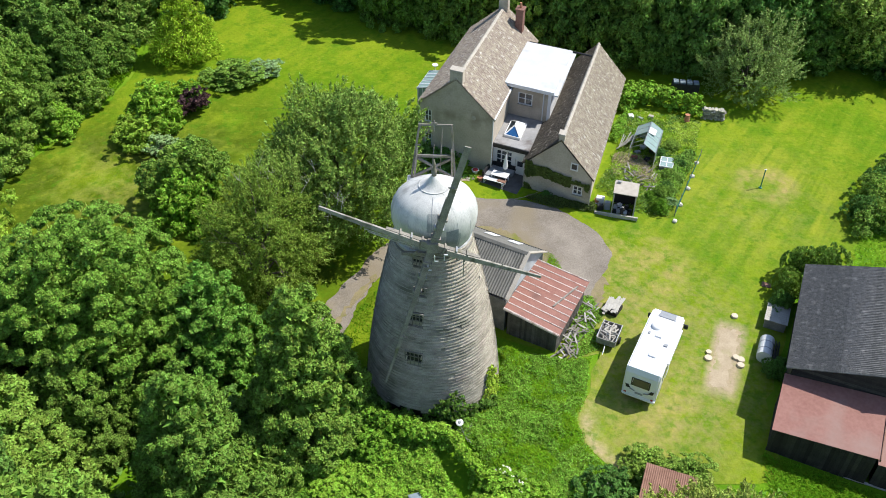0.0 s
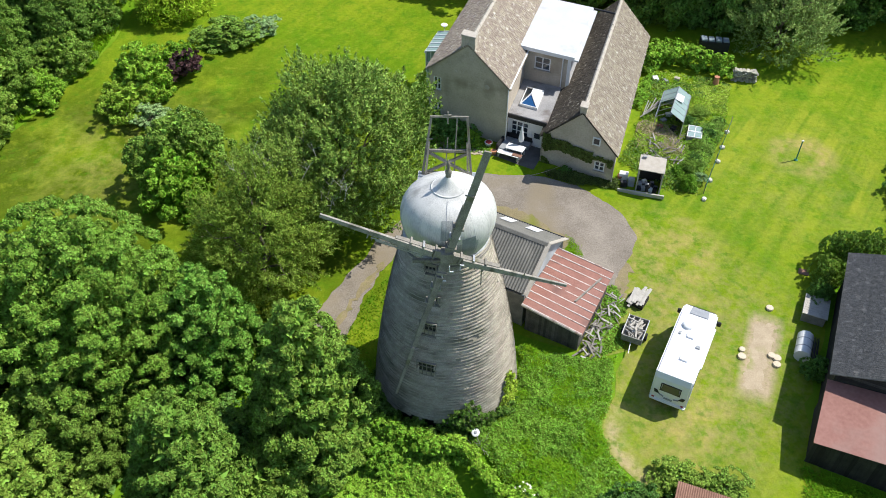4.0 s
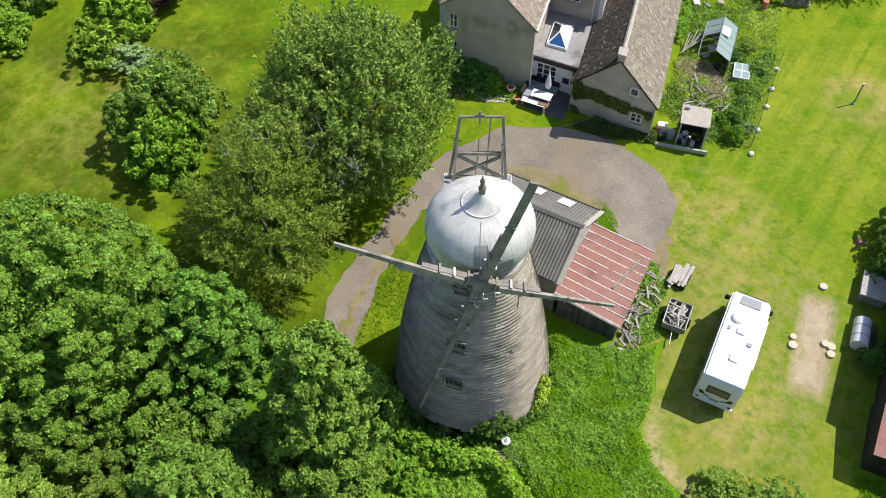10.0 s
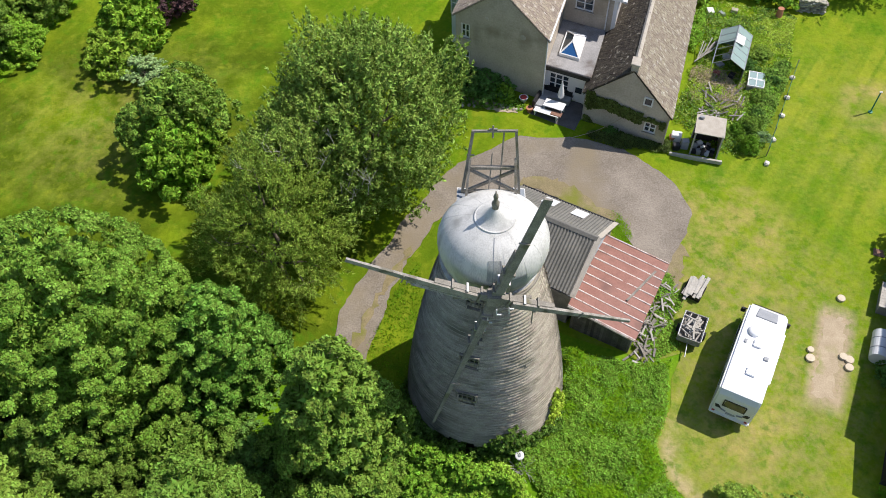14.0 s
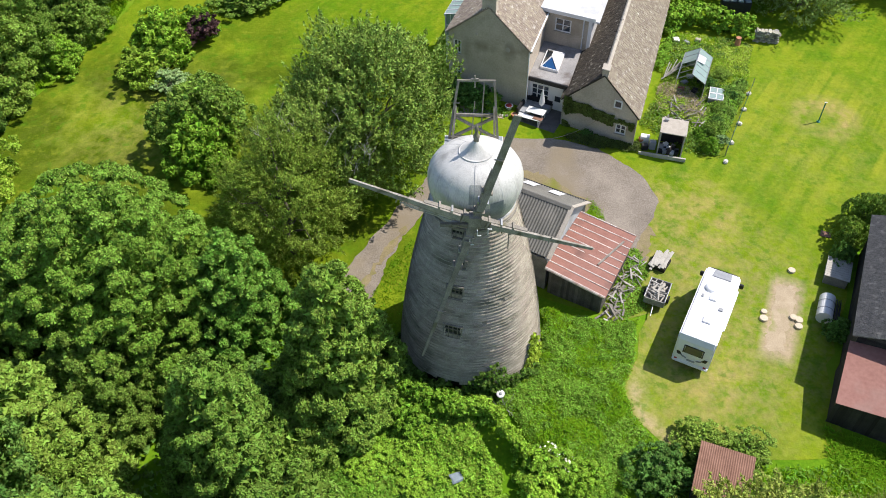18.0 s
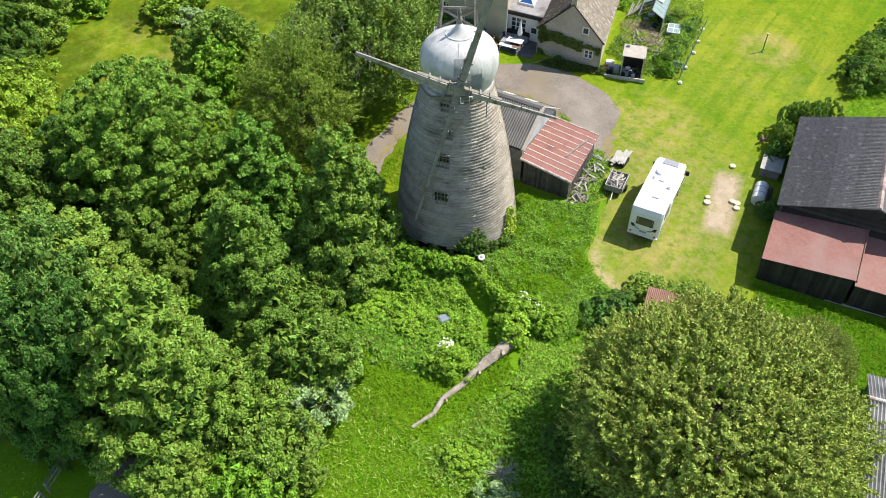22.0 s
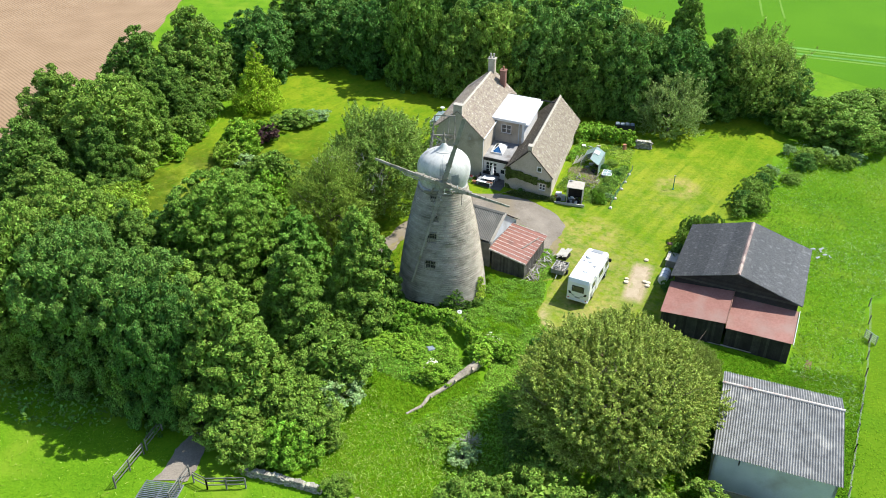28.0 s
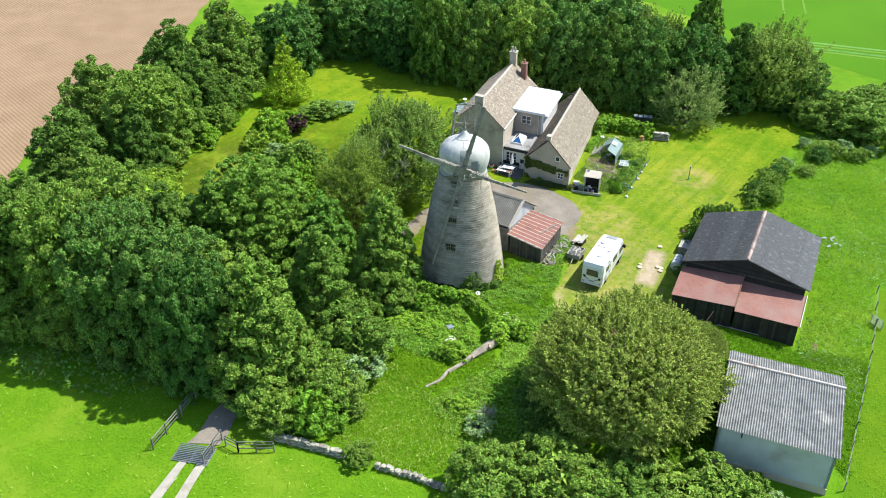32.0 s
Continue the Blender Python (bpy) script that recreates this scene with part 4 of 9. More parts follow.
def slates(x_eave, x_ridge, z_eave, z_ridge, y0, y1, seed, row=0.3, wide=0.3):
    """Courses of stone slates on a slope from an eave to a ridge that both run along y."""
    rn = random.Random(seed)
    s = Shape()
    run, rise = x_ridge - x_eave, z_ridge - z_eave
    ln = math.hypot(run, rise)
    ux, uz = run / ln, rise / ln
    nx, nz = -uz * (1 if run > 0 else -1), abs(ux)
    if run > 0:
        nx = -uz
    else:
        nx = uz
    t = -0.06
    k = 0
    while t < ln - 0.1:
        h = row * (1.15 - 0.35 * t / ln)
        y = y0 - (0.15 if k % 2 else 0)
        while y < y1:
            w = wide * rn.uniform(0.7, 1.35)
            ya, yb = max(y, y0 - .02), min(y + w - 0.02, y1 + .02)
            if yb - ya > 0.06:
                lift, lift2 = 0.05 + rn.uniform(0, .022), 0.02 + rn.uniform(-.004, .006)
                a, b = t + rn.uniform(-.025, .025), min(t + h * 1.25, ln)
                vs = []
                for d, l in ((a, lift), (b, lift2)):
                    for q in (ya, yb):
                        vs.append((x_eave + ux * d + nx * l, q, z_eave + uz * d + nz * l))
                for q in (ya, yb):
                    vs.append((x_eave + ux * a + nx * (lift - .045), q, z_eave + uz * a + nz * (lift - .045)))
                s.add(vs, [(0, 1, 3, 2), (4, 5, 1, 0), (0, 2, 4), (1, 5, 3)])
            y += w
        t += h
        k += 1
    return s


def wing(x0, x1, y0, y1, z0, ze, zr, front_holes, mats, seed, name):
    xm, th = (x0 + x1) / 2, 0.45
    hp("wall", wall_y(x0, x1, y0, z0, ze, th, front_holes), M_STONE, label="pale rendered limestone gable wall")
    for yy in (y0, y1 - th):
        gab = Shape().add([(x0, yy, ze), (x1, yy, ze), (xm, yy, zr - .1), (x0, yy + th, ze), (x1, yy + th, ze), (xm, yy + th, zr - .1)], [(0, 1, 2), (5, 4, 3), (0, 2, 5, 3), (1, 4, 5, 2)])
        hp("gable", gab, M_STONE)
    hp("wall", Shape().box(x0, x0 + th, y0 + th, y1 - th, z0, ze), M_STONE)
    hp("wall", Shape().box(x1 - th, x1, y0 + th, y1 - th, z0, ze), M_STONE)
    hp("wall", Shape().box(x0, x1, y1 - th, y1, z0, ze), M_STONE)
    o = 0.22
    sl = (zr - ze) / (xm - x0)
    roof = hp("roof", Shape().slab((x0 - o, y0 - .1, ze - o * sl), (xm, y0 - .1, zr), (xm, y1 + .1, zr), (x0 - o, y1 + .1, ze - o * sl), .12)
              .slab((xm, y0 - .1, zr), (x1 + o, y0 - .1, ze - o * sl), (x1 + o, y1 + .1, ze - o * sl), (xm, y1 + .1, zr), .12), mats[0], label="old stone-slate roof with lichen")
    tagged(hp("slate_covering", slates(x0 - o, xm, ze - o * sl, zr, y0 - .08, y1 + .08, seed), mats[0], roof), kind="stuff")
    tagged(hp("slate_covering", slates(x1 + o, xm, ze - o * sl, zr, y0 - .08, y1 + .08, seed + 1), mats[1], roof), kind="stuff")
    rid = Shape()
    y = y0 - .1
    rn = random.Random(seed)
    while y < y1:
        e = min(y + .45, y1 + .1)
        dz = rn.uniform(-.015, .02)
        rid.hexa([(xm - .17, y, zr - .04 + dz), (xm + .17, y, zr - .04 + dz), (xm + .17, e - .02, zr - .04 + dz), (xm - .17, e - .02, zr - .04 + dz)],
                 [(xm - .05, y, zr + .12 + dz), (xm + .05, y, zr + .12 + dz), (xm + .05, e - .02, zr + .12 + dz), (xm - .05, e - .02, zr + .12 + dz)])
        y += .45
    hp("ridge", rid, M_COPING, roof)
    return roof


LW, RW = (0.0, 6.92, 0.0, 16.6), (10.25, 16.1, -0.5, 18.6)
LZE, LZR, RZE, RZR = 7.15, 10.0, 4.15, 7.0
wing(*LW, 0.2, LZE, LZR, [(0.42, 1.12, 2.85, 4.1), (0.42, 1.12, 5.2, 6.45)], (M_SLATE_A, M_SLATE_A), 11, "left")
window_y(0.42, 1.12, 0.0, 2.85, 4.1, "white ground-floor sash window")
window_y(0.42, 1.12, 0.0, 5.2, 6.45, "white upstairs sash window")
hp("lamp", Shape().tube((2.4, -.08, 7.3), (2.4, 0, 7.3), .16, n=12), M_STONE)
hp("satellite_dish", Shape().tube((5.2, -.14, 6.75), (5.2, -.02, 6.75), .22, .12, 14), M_COPING)
hp("wall_vent", Shape().box(2.75, 3.15, -.02, .0, 2.55, 2.8), M_DARKTIMBER)
wing(*RW, 0.2, RZE, RZR, [(14.6, 15.45, 2.05, 2.95)], (M_SLATE_SHADED, M_SLATE_A), 21, "right")
window_y(14.6, 15.45, -0.5, 2.05, 2.95, "white ground-floor casement in ivy-grown gable")
hp("window", Shape().box(14.3, 14.75, -0.53, -0.5, 4.5, 5.0), M_GLASS, label="small dark gable window")
hp("window_frame", Shape().box(14.2, 14.3, -.56, -.5, 4.4, 5.1).box(14.75, 14.85, -.56, -.5, 4.4, 5.1).box(14.3, 14.75, -.56, -.5, 4.4, 4.5).box(14.3, 14.75, -.56, -.5, 5.0, 5.1), M_WHITE, house.children[-1])
# stub chimneys on the near gables
for xc, yc, zb, w in ((3.46, 0.25, LZR - .5, 1.15), (13.18, -0.25, RZR - .75, 0.5)):
    ch = hp("chimney", Shape().box(xc - w / 2, xc + w / 2, yc - .32, yc + .4, zb, zb + 1.15, .03), M_STONE, label="short stone chimney stub on the gable")
    hp("capstone", Shape().box(xc - w / 2 - .06, xc + w / 2 + .06, yc - .38, yc + .46, zb + 1.15, zb + 1.27, .02), M_COPING, ch)
# full chimneys at the far end
ch = hp("chimney", Shape().box(3.0, 3.95, 15.6, 16.5, 9.2, 11.6, .03), M_STONE, label="stone chimney at the ridge end")
hp("capstone", Shape().box(2.9, 4.05, 15.5, 16.6, 11.6, 11.75, .02), M_COPING, ch)
for dx in (3.25, 3.7):
    hp("chimney_pot", Shape().lathe([(.13, 11.74), (.15, 11.9), (.12, 12.3), (.14, 12.35)], 12, dx, 16.05), M_COPING, ch)
ch = hp("chimney", Shape().box(5.0, 5.75, 14.9, 15.9, 7.6, 10.4, .02), M_BRICK, label="tall red brick chimney")
hp("capstone", Shape().box(4.92, 5.83, 14.82, 15.98, 10.4, 10.55, .02), M_BRICK, ch)
hp("chimney_pot", Shape().lathe([(.12, 10.54), (.14, 10.7), (.11, 11.0), (.13, 11.05)], 12, 5.37, 15.4), M_TERRACOTTA, ch)
# raised block between the wings under a white roof
hp("wall", wall_y(6.92, 10.6, 6.0, 3.6, 7.35, .3, [(7.75, 9.15, 5.6, 6.8)]), M_STONE, label="yellowish rendered upper wall")
hp("wall", Shape().box(10.6, 10.9, 6.0, 14.6, 3.6, 7.3), M_WHITE)
hp("wall", Shape().box(6.9, 10.9, 14.3, 14.6, 0.2, 7.3), M_STONE)
window_y(7.75, 9.15, 6.0, 5.6, 6.8, "white upstairs casement window", 2, 2)
wr = hp("roof", Shape().box(5.9, 11.15, 5.75, 14.75, 7.35, 7.58, .04), M_WHITEROOF, label="flat white membrane roof")
hp("fascia", Shape().box(6.5, 11.17, 5.7, 5.76, 7.28, 7.6), M_WHITE, wr)
hp("flashing", Shape().slab((4.95, 7.6, 8.72), (6.2, 7.6, 7.62), (6.2, 8.5, 7.62), (4.95, 8.5, 8.72), .02), M_WHITEROOF, wr)
hp("flashing", Shape().box(10.9, 11.5, 5.8, 14.7, 7.2, 7.34), M_WHITEROOF, wr)
hp("gutter", Shape().tube((6.7, 14.9, 7.5), (13.1, 15.0, 7.3), .09, n=8), M_BLACK, wr)
hp("downpipe", Shape().tube((10.2, 5.93, 7.2), (10.2, 5.93, 4.5), .05), M_WHITE)
# porch with felt roof, lantern, window and door
por = hp("porch_roof", Shape().box(6.92, 10.3, 0.6, 6.0, 4.2, 4.42, .03), M_FLATGREY, label="flat grey felt porch roof")
hp("fascia", Shape().box(6.95, 10.25, 0.5, 0.6, 4.05, 4.4), M_BLACK, por)
hp("wall", wall_y(6.92, 10.25, 0.75, 0.6, 4.15, .2, [(7.2, 8.75, 2.3, 3.75), (9.05, 9.95, 1.0, 3.3)]), M_WHITE, label="white boarded porch front")
window_y(7.2, 8.75, 0.75, 2.3, 3.75, "wide white porch window", 3, 3)
dr = hp("door", Shape().box(9.05, 9.95, .83, .9, 1.0, 3.3), M_WHITE, label="white stable door")
hp("pane", Shape().box(9.25, 9.75, .81, .83, 2.5, 3.0), M_GLASS, dr)
hp("door_handle", Shape().box(9.12, 9.17, .77, .83, 2.0, 2.2), M_BLACK, dr)
lan = hp("roof_lantern", Shape().box(7.55, 9.1, 1.9, 4.6, 4.42, 4.6), M_WHITE, label="white roof lantern with blue glass")
A, Bq, C, D, E1, E2 = (7.6, 1.95, 4.6), (9.05, 1.95, 4.6), (9.05, 4.55, 4.6), (7.6, 4.55, 4.6), (8.32, 2.9, 5.2), (8.32, 3.6, 5.2)
hp("pane", Shape().add([A, Bq, E1], [(0, 1, 2)]), M_BLUEGLASS, lan, "blue tinted front pane")
hp("pane", Shape().add([Bq, C, E2, E1], [(0, 1, 2, 3)]), M_SKYLIGHT, lan)
hp("pane", Shape().add([C, D, E2], [(0, 1, 2)]), M_GLASS, lan)
hp("pane", Shape().add([D, A, E1, E2], [(0, 1, 2, 3)]), M_GLASS, lan)
bars = Shape()
for p, q in ((A, E1), (Bq, E1), (C, E2), (D, E2), (E1, E2), (A, Bq), (Bq, C), (C, D), (D, A)):
    bars.tube(p, q, .06, n=6)
hp("frame", bars, M_WHITE, lan)
# quoins and gutters
hp("gutter", Shape().tube((6.92 + .2, -.1, LZE - .1), (6.92 + .2, 6, LZE - .1), .07), M_WHITE)
hp("downpipe", Shape().tube((6.98, -.05, LZE - .2), (6.98, -.05, 1.0), .05), M_WHITE)
hp("downpipe", Shape().tube((10.2, -.55, RZE - .2), (10.2, -.55, 0.9), .05), M_COPING)
hp("downpipe", Shape().tube((16.15, -.55, RZE - .2), (16.15, -.55, 0.9), .05), M_COPING)
# white conservatory on the west wall
con = hp("conservatory", Shape().box(-1.3, -.02, 2.9, 6.3, 0.4, 4.7), M_WHITE, label="white glazed bay on the west wall")
hp("pane", Shape().slab((-1.4, 2.8, 6.62), (-.02, 2.8, 6.98), (-.02, 6.4, 6.98), (-1.4, 6.4, 6.62), .03), M_GREENGLASS, con, "pale glass roof")
hp("pane", Shape().box(-1.3, -1.26, 2.95, 6.25, 4.7, 6.6), M_GREENGLASS, con)
hp("pane", Shape().box(-1.26, -.02, 2.9, 2.94, 4.7, 6.7), M_GREENGLASS, con)
cf = Shape()
for i in range(6):
    y = 2.85 + i * .7
    cf.beam((-1.38, y, 6.64), (-.02, y, 7.0), .07, .06)
    cf.box(-1.33, -1.25, y - .03, y + .03, 4.7, 6.6)
for i in range(4):
    cf.box(-1.3 + i * .42, -1.23 + i * .42, 2.86, 2.92, 4.7, 6.7)
cf.box(-1.42, -1.25, 2.8, 6.4, 6.5, 6.62).box(-1.3, -.02, 2.86, 2.92, 5.6, 5.68)
hp("frame", cf, M_WHITE, con)
hp("satellite_dish", Shape().lathe([(.02, 7.0), (.2, 7.06), (.3, 7.16), (.31, 7.2)], 16, -.9, 6.75).tube((-.9, 6.75, 6.4), (-.9, 6.75, 7.0), .03).tube((-.9, 6.75, 6.45), (-.1, 6.75, 6.45), .03), M_WHITE, label="white satellite dish")

# ---- outbuildings ----
def boards_y(parent, x0, x1, y, z0a, z1a, z0b, z1b, w, material, th=.03, seed=3):
    """Upright boards along x on the face y; heights run from end a to end b."""
    rn = random.Random(seed)
    x = x0
    while x < x1 - .02:
        e = min(x + w - .012, x1)
        q, q2 = (x - x0) / (x1 - x0), (e - x0) / (x1 - x0)
        zb, zt, zt2 = z0a + (z0b - z0a) * q, z1a + (z1b - z1a) * q, z1a + (z1b - z1a) * q2
        d = rn.uniform(0, .02)
        part("board", Shape().hexa([(x, y - th - d, zb), (e, y - th - d, zb), (e, y - d * .2, zb), (x, y - d * .2, zb)],
                                   [(x, y - th - d, zt), (e, y - th - d, zt2), (e, y, zt2), (x, y, zt)]), material, parent)
        x += w


def boards_x(parent, y0, y1, x, z0, z1, w, material, th=.03, sign=1, seed=3):
    rn = random.Random(seed)
    y = y0
    while y < y1 - .02:
        e = min(y + w - .012, y1)
        d = th + rn.uniform(0, .02)
        part("board", Shape().box(min(x, x + sign * d), max(x, x + sign * d), y, e, z0, z1), material, parent)
        y += w


# red-roofed lean-to and grey workshop behind the mill
SH = pose(4.91, 4.57, 0, 0, 0, -27.0)
red = thing("lean_to_shed", SH, "boarded lean-to shed under ribbed red sheet roof", "shed")
RX0, RX1, RY0, RY1 = -.15, 4.1, -.2, 5.6


def red_z(x, y):
    """Height of the red roof, which falls to the east and rises to the back."""
    u, v = (x - RX0) / (RX1 - RX0), (y - RY0) / (RY1 - RY0)
    return 2.64 - .72 * u + .36 * v + .22 * u * v


part("frame", Shape().hexa([(.15, .15, -.5), (3.8, .15, -.5), (3.8, 5.4, -.5), (.15, 5.4, -.5)], [(x, y, red_z(x, y) - .12) for x, y in ((.15, .15), (3.8, .15), (3.8, 5.4), (.15, 5.4))]), M_DARKTIMBER, red)
boards_y(red, .1, 3.85, .15, -.4, red_z(.1, .1) - .1, -.4, red_z(3.85, .1) - .08, .19, M_OLDBOARD)
boards_x(red, .15, 5.4, 3.82, -.4, red_z(3.8, 0) - .06, .22, M_OLDBOARD)
rr = part("roof", Shape().slab(*[(x, y, red_z(x, y)) for x, y in ((RX0, RY0), (RX1, RY0), (RX1, RY1), (RX0, RY1))], .05), M_REDSHED, red, "red oxide sheet roof")
for i in range(10):
    y = -.12 + i * .627
    rb = Shape()
    rn = random.Random(i)
    x = -.13
    while x < 4.05:
        e = min(x + rn.uniform(.5, 1.3), 4.08)
        w = rn.uniform(.035, .065)
        rb.hexa([(x, y - w, red_z(x, y - w)), (e, y - w, red_z(e, y - w)), (e, y + w, red_z(e, y + w)), (x, y + w, red_z(x, y + w))],
                [(x, y - .03, red_z(x, y) + .05), (e, y - .03, red_z(e, y) + .05), (e, y + .03, red_z(e, y) + .05), (x, y + .03, red_z(x, y) + .05)])
        x = e + rn.uniform(.0, .05)
    part("rib", rb, M_RIB, rr)
part("loose_plank", Shape().beam((3.55, 4.6, red_z(3.55, 4.6) + .09), (2.75, 1.9, red_z(2.75, 1.9) + .09), .13, .06), M_TIMBER, rr)
part("edge_trim", Shape().beam((RX0, -.22, red_z(RX0, RY0) - .02), (RX1, -.22, red_z(RX1, RY0) - .02), .03, .14), M_RIB, rr)

WS = pose(4.66, 3.8, 0, 0, 0, -29.0)
grey = thing("workshop", WS, "workshop with grey-green corrugated roof and two white rooflights", "outbuilding")
GX0, GX1, GY0, GY1, GM, GR, GN, GE = -6.7, -.3, .9, 7.4, 4.05, 5.25, 3.3, 3.05
part("wall", Shape().box(GX0 + .15, GX1 - .05, GY0 + .15, GY1 - .15, -.5, GE - .1), M_GREYBOARD, grey, "grey weathered workshop wall")
for xx in (GX0 + .15, GX1 - .25):
    gb = Shape().add([(xx, GY0 + .15, GE - .1), (xx, GY1 - .15, GE - .1), (xx, GM, GR - .08), (xx + .2, GY0 + .15, GE - .1), (xx + .2, GY1 - .15, GE - .1), (xx + .2, GM, GR - .08)], [(0, 2, 1), (3, 4, 5), (0, 3, 5, 2), (1, 2, 5, 4)])
    part("gable", gb, M_BLOCK, grey, "pale rendered gable")
part("roof", Shape().corrugated((GX0, GY0, GN), (GX1 + .05, GY0, GN), (GX1 + .05, GM, GR), (GX0, GM, GR), .2, .032), M_SHEETGREY, grey, "corrugated near slope")
part("roof", Shape().corrugated((GX1 + .05, GY1, GE), (GX0, GY1, GE), (GX0, GM, GR), (GX1 + .05, GM, GR), .2, .032), M_SHEETGREY, grey, "corrugated far slope")
part("ridge_cap", Shape().hexa([(GX0, GM - .22, GR - .08), (GX1 + .06, GM - .22, GR - .08), (GX1 + .06, GM + .22, GR - .08), (GX0, GM + .22, GR - .08)], [(GX0, GM - .04, GR + .07), (GX1 + .06, GM - .04, GR + .07), (GX1 + .06, GM + .04, GR + .07), (GX0, GM + .04, GR + .07)]), M_SHEETGREY, grey)
slope = (GR - GE) / (GY1 - GM)
for xa in (-4.75, -2.75):
    ya, yb = GY1 - 1.5, GY1 - .35
    part("rooflight", Shape().slab((xa, ya, GR - slope * (ya - GM) + .07), (xa + .9, ya, GR - slope * (ya - GM) + .07), (xa + .9, yb, GR - slope * (yb - GM) + .07), (xa, yb, GR - slope * (yb - GM) + .07), .03), M_SKYLIGHT, grey, "white translucent rooflight")
part("verge", Shape().beam((GX1 + .1, GY0 - .05, GN - .02), (GX1 + .1, GM, GR + .02), .3, .06), M_COPING, grey)
part("verge", Shape().beam((GX1 + .1, GM, GR + .02), (GX1 + .1, GY1 + .05, GE - .02), .3, .06), M_COPING, grey)
part("gutter", Shape().tube((GX0, GY1 + .1, GE - .08), (GX1 + .2, GY1 + .1, GE - .08), .06), M_BLACK, grey)

# big barn with two lean-tos
BARN = pose(22.5, -1.3, 0, 0, 0, -24.0)
barn = thing("barn", BARN, "black boarded barn with grey roof and red tin lean-tos", "barn")
BW, BL, BE, BR = 11.7, 10.9, 3.55, 5.35
part("wall", Shape().box(.2, BW - .2, .2, .3, -1.0, BE), M_DARKTIMBER, barn, "dark boarded gable wall")
part("wall", Shape().box(.2, BW - .2, BL - .3, BL - .2, -1.0, BE), M_DARKTIMBER, barn)
part("wall", Shape().box(.2, .3, .3, BL - .3, -1.0, BE), M_DARKTIMBER, barn)
part("wall", Shape().box(BW - .3, BW - .2, .3, BL - .3, -1.0, BE), M_DARKTIMBER, barn)
for yy in (.2, BL - .3):
    gb = Shape().add([(.2, yy, BE), (BW - .2, yy, BE), (BW / 2, yy, BR - .08), (.2, yy + .1, BE), (BW - .2, yy + .1, BE), (BW / 2, yy + .1, BR - .08)], [(0, 1, 2), (5, 4, 3), (0, 2, 5, 3), (1, 4, 5, 2)])
    part("gable", gb, M_DARKTIMBER, barn)
# lapped boards on the near gable
bs = (BR - BE) / (BW / 2)
z = 2.2
while z < BR - .25:
    inset = max(0, (z + .2 - BE) / bs)
    part("board", Shape().hexa([(.2 + inset, .13, z), (BW - .2 - inset, .13, z), (BW - .2 - inset, .2, z), (.2 + inset, .2, z)], [(.2 + inset, .175, z + .24), (BW - .2 - inset, .175, z + .24), (BW - .2 - inset, .2, z + .24), (.2 + inset, .2, z + .24)]), M_DARKTIMBER, barn)
    z += .22
part("vent", Shape().box(6.2, 6.9, .08, .14, 4.15, 4.4), M_BLACK, barn)
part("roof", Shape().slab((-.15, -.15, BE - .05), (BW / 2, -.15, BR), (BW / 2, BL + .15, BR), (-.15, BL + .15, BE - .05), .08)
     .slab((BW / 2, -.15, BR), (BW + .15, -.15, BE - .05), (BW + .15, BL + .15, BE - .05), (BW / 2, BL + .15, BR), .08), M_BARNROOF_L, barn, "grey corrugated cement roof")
broof = barn.children[-1]


M_BARNROOF_R = shade("pale_grey_cement_sheet", (0.145, 0.143, 0.137), (0.27, 0.265, 0.253), 4.5, 0.85, bump=0.5, fine=22, third=(0.36, 0.355, 0.335), patch=0.62, per="island", spread=(0.8, 1.22))
# The west slope's sheets are coloured darker than the east slope's.
for xe, mat, label in ((-.2, M_BARNROOF_L, "dark corrugated cement sheets"), (BW + .2, M_BARNROOF_R, "paler grey corrugated cement sheets")):
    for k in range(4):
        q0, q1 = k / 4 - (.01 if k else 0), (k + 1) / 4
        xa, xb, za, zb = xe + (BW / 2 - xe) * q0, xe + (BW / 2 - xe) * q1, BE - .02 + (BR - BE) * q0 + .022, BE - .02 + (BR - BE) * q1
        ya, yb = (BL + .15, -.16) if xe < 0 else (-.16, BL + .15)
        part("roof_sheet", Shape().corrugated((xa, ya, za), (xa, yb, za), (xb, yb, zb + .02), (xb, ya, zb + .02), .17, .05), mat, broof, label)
rd = Shape()
for i in range(22):
    y = -.15 + i * .5
    rd.hexa([(BW / 2 - .2, y, BR - .06), (BW / 2 + .2, y, BR - .06), (BW / 2 + .2, y + .47, BR - .06), (BW / 2 - .2, y + .47, BR - .06)], [(BW / 2 - .05, y, BR + .13), (BW / 2 + .05, y, BR + .13), (BW / 2 + .05, y + .47, BR + .13), (BW / 2 - .05, y + .47, BR + .13)])
part("ridge", rd, shade("pinkish_ridge_tile", (0.3, 0.2, 0.17), (0.42, 0.33, 0.29), 3, 0.85, per="island"), broof)
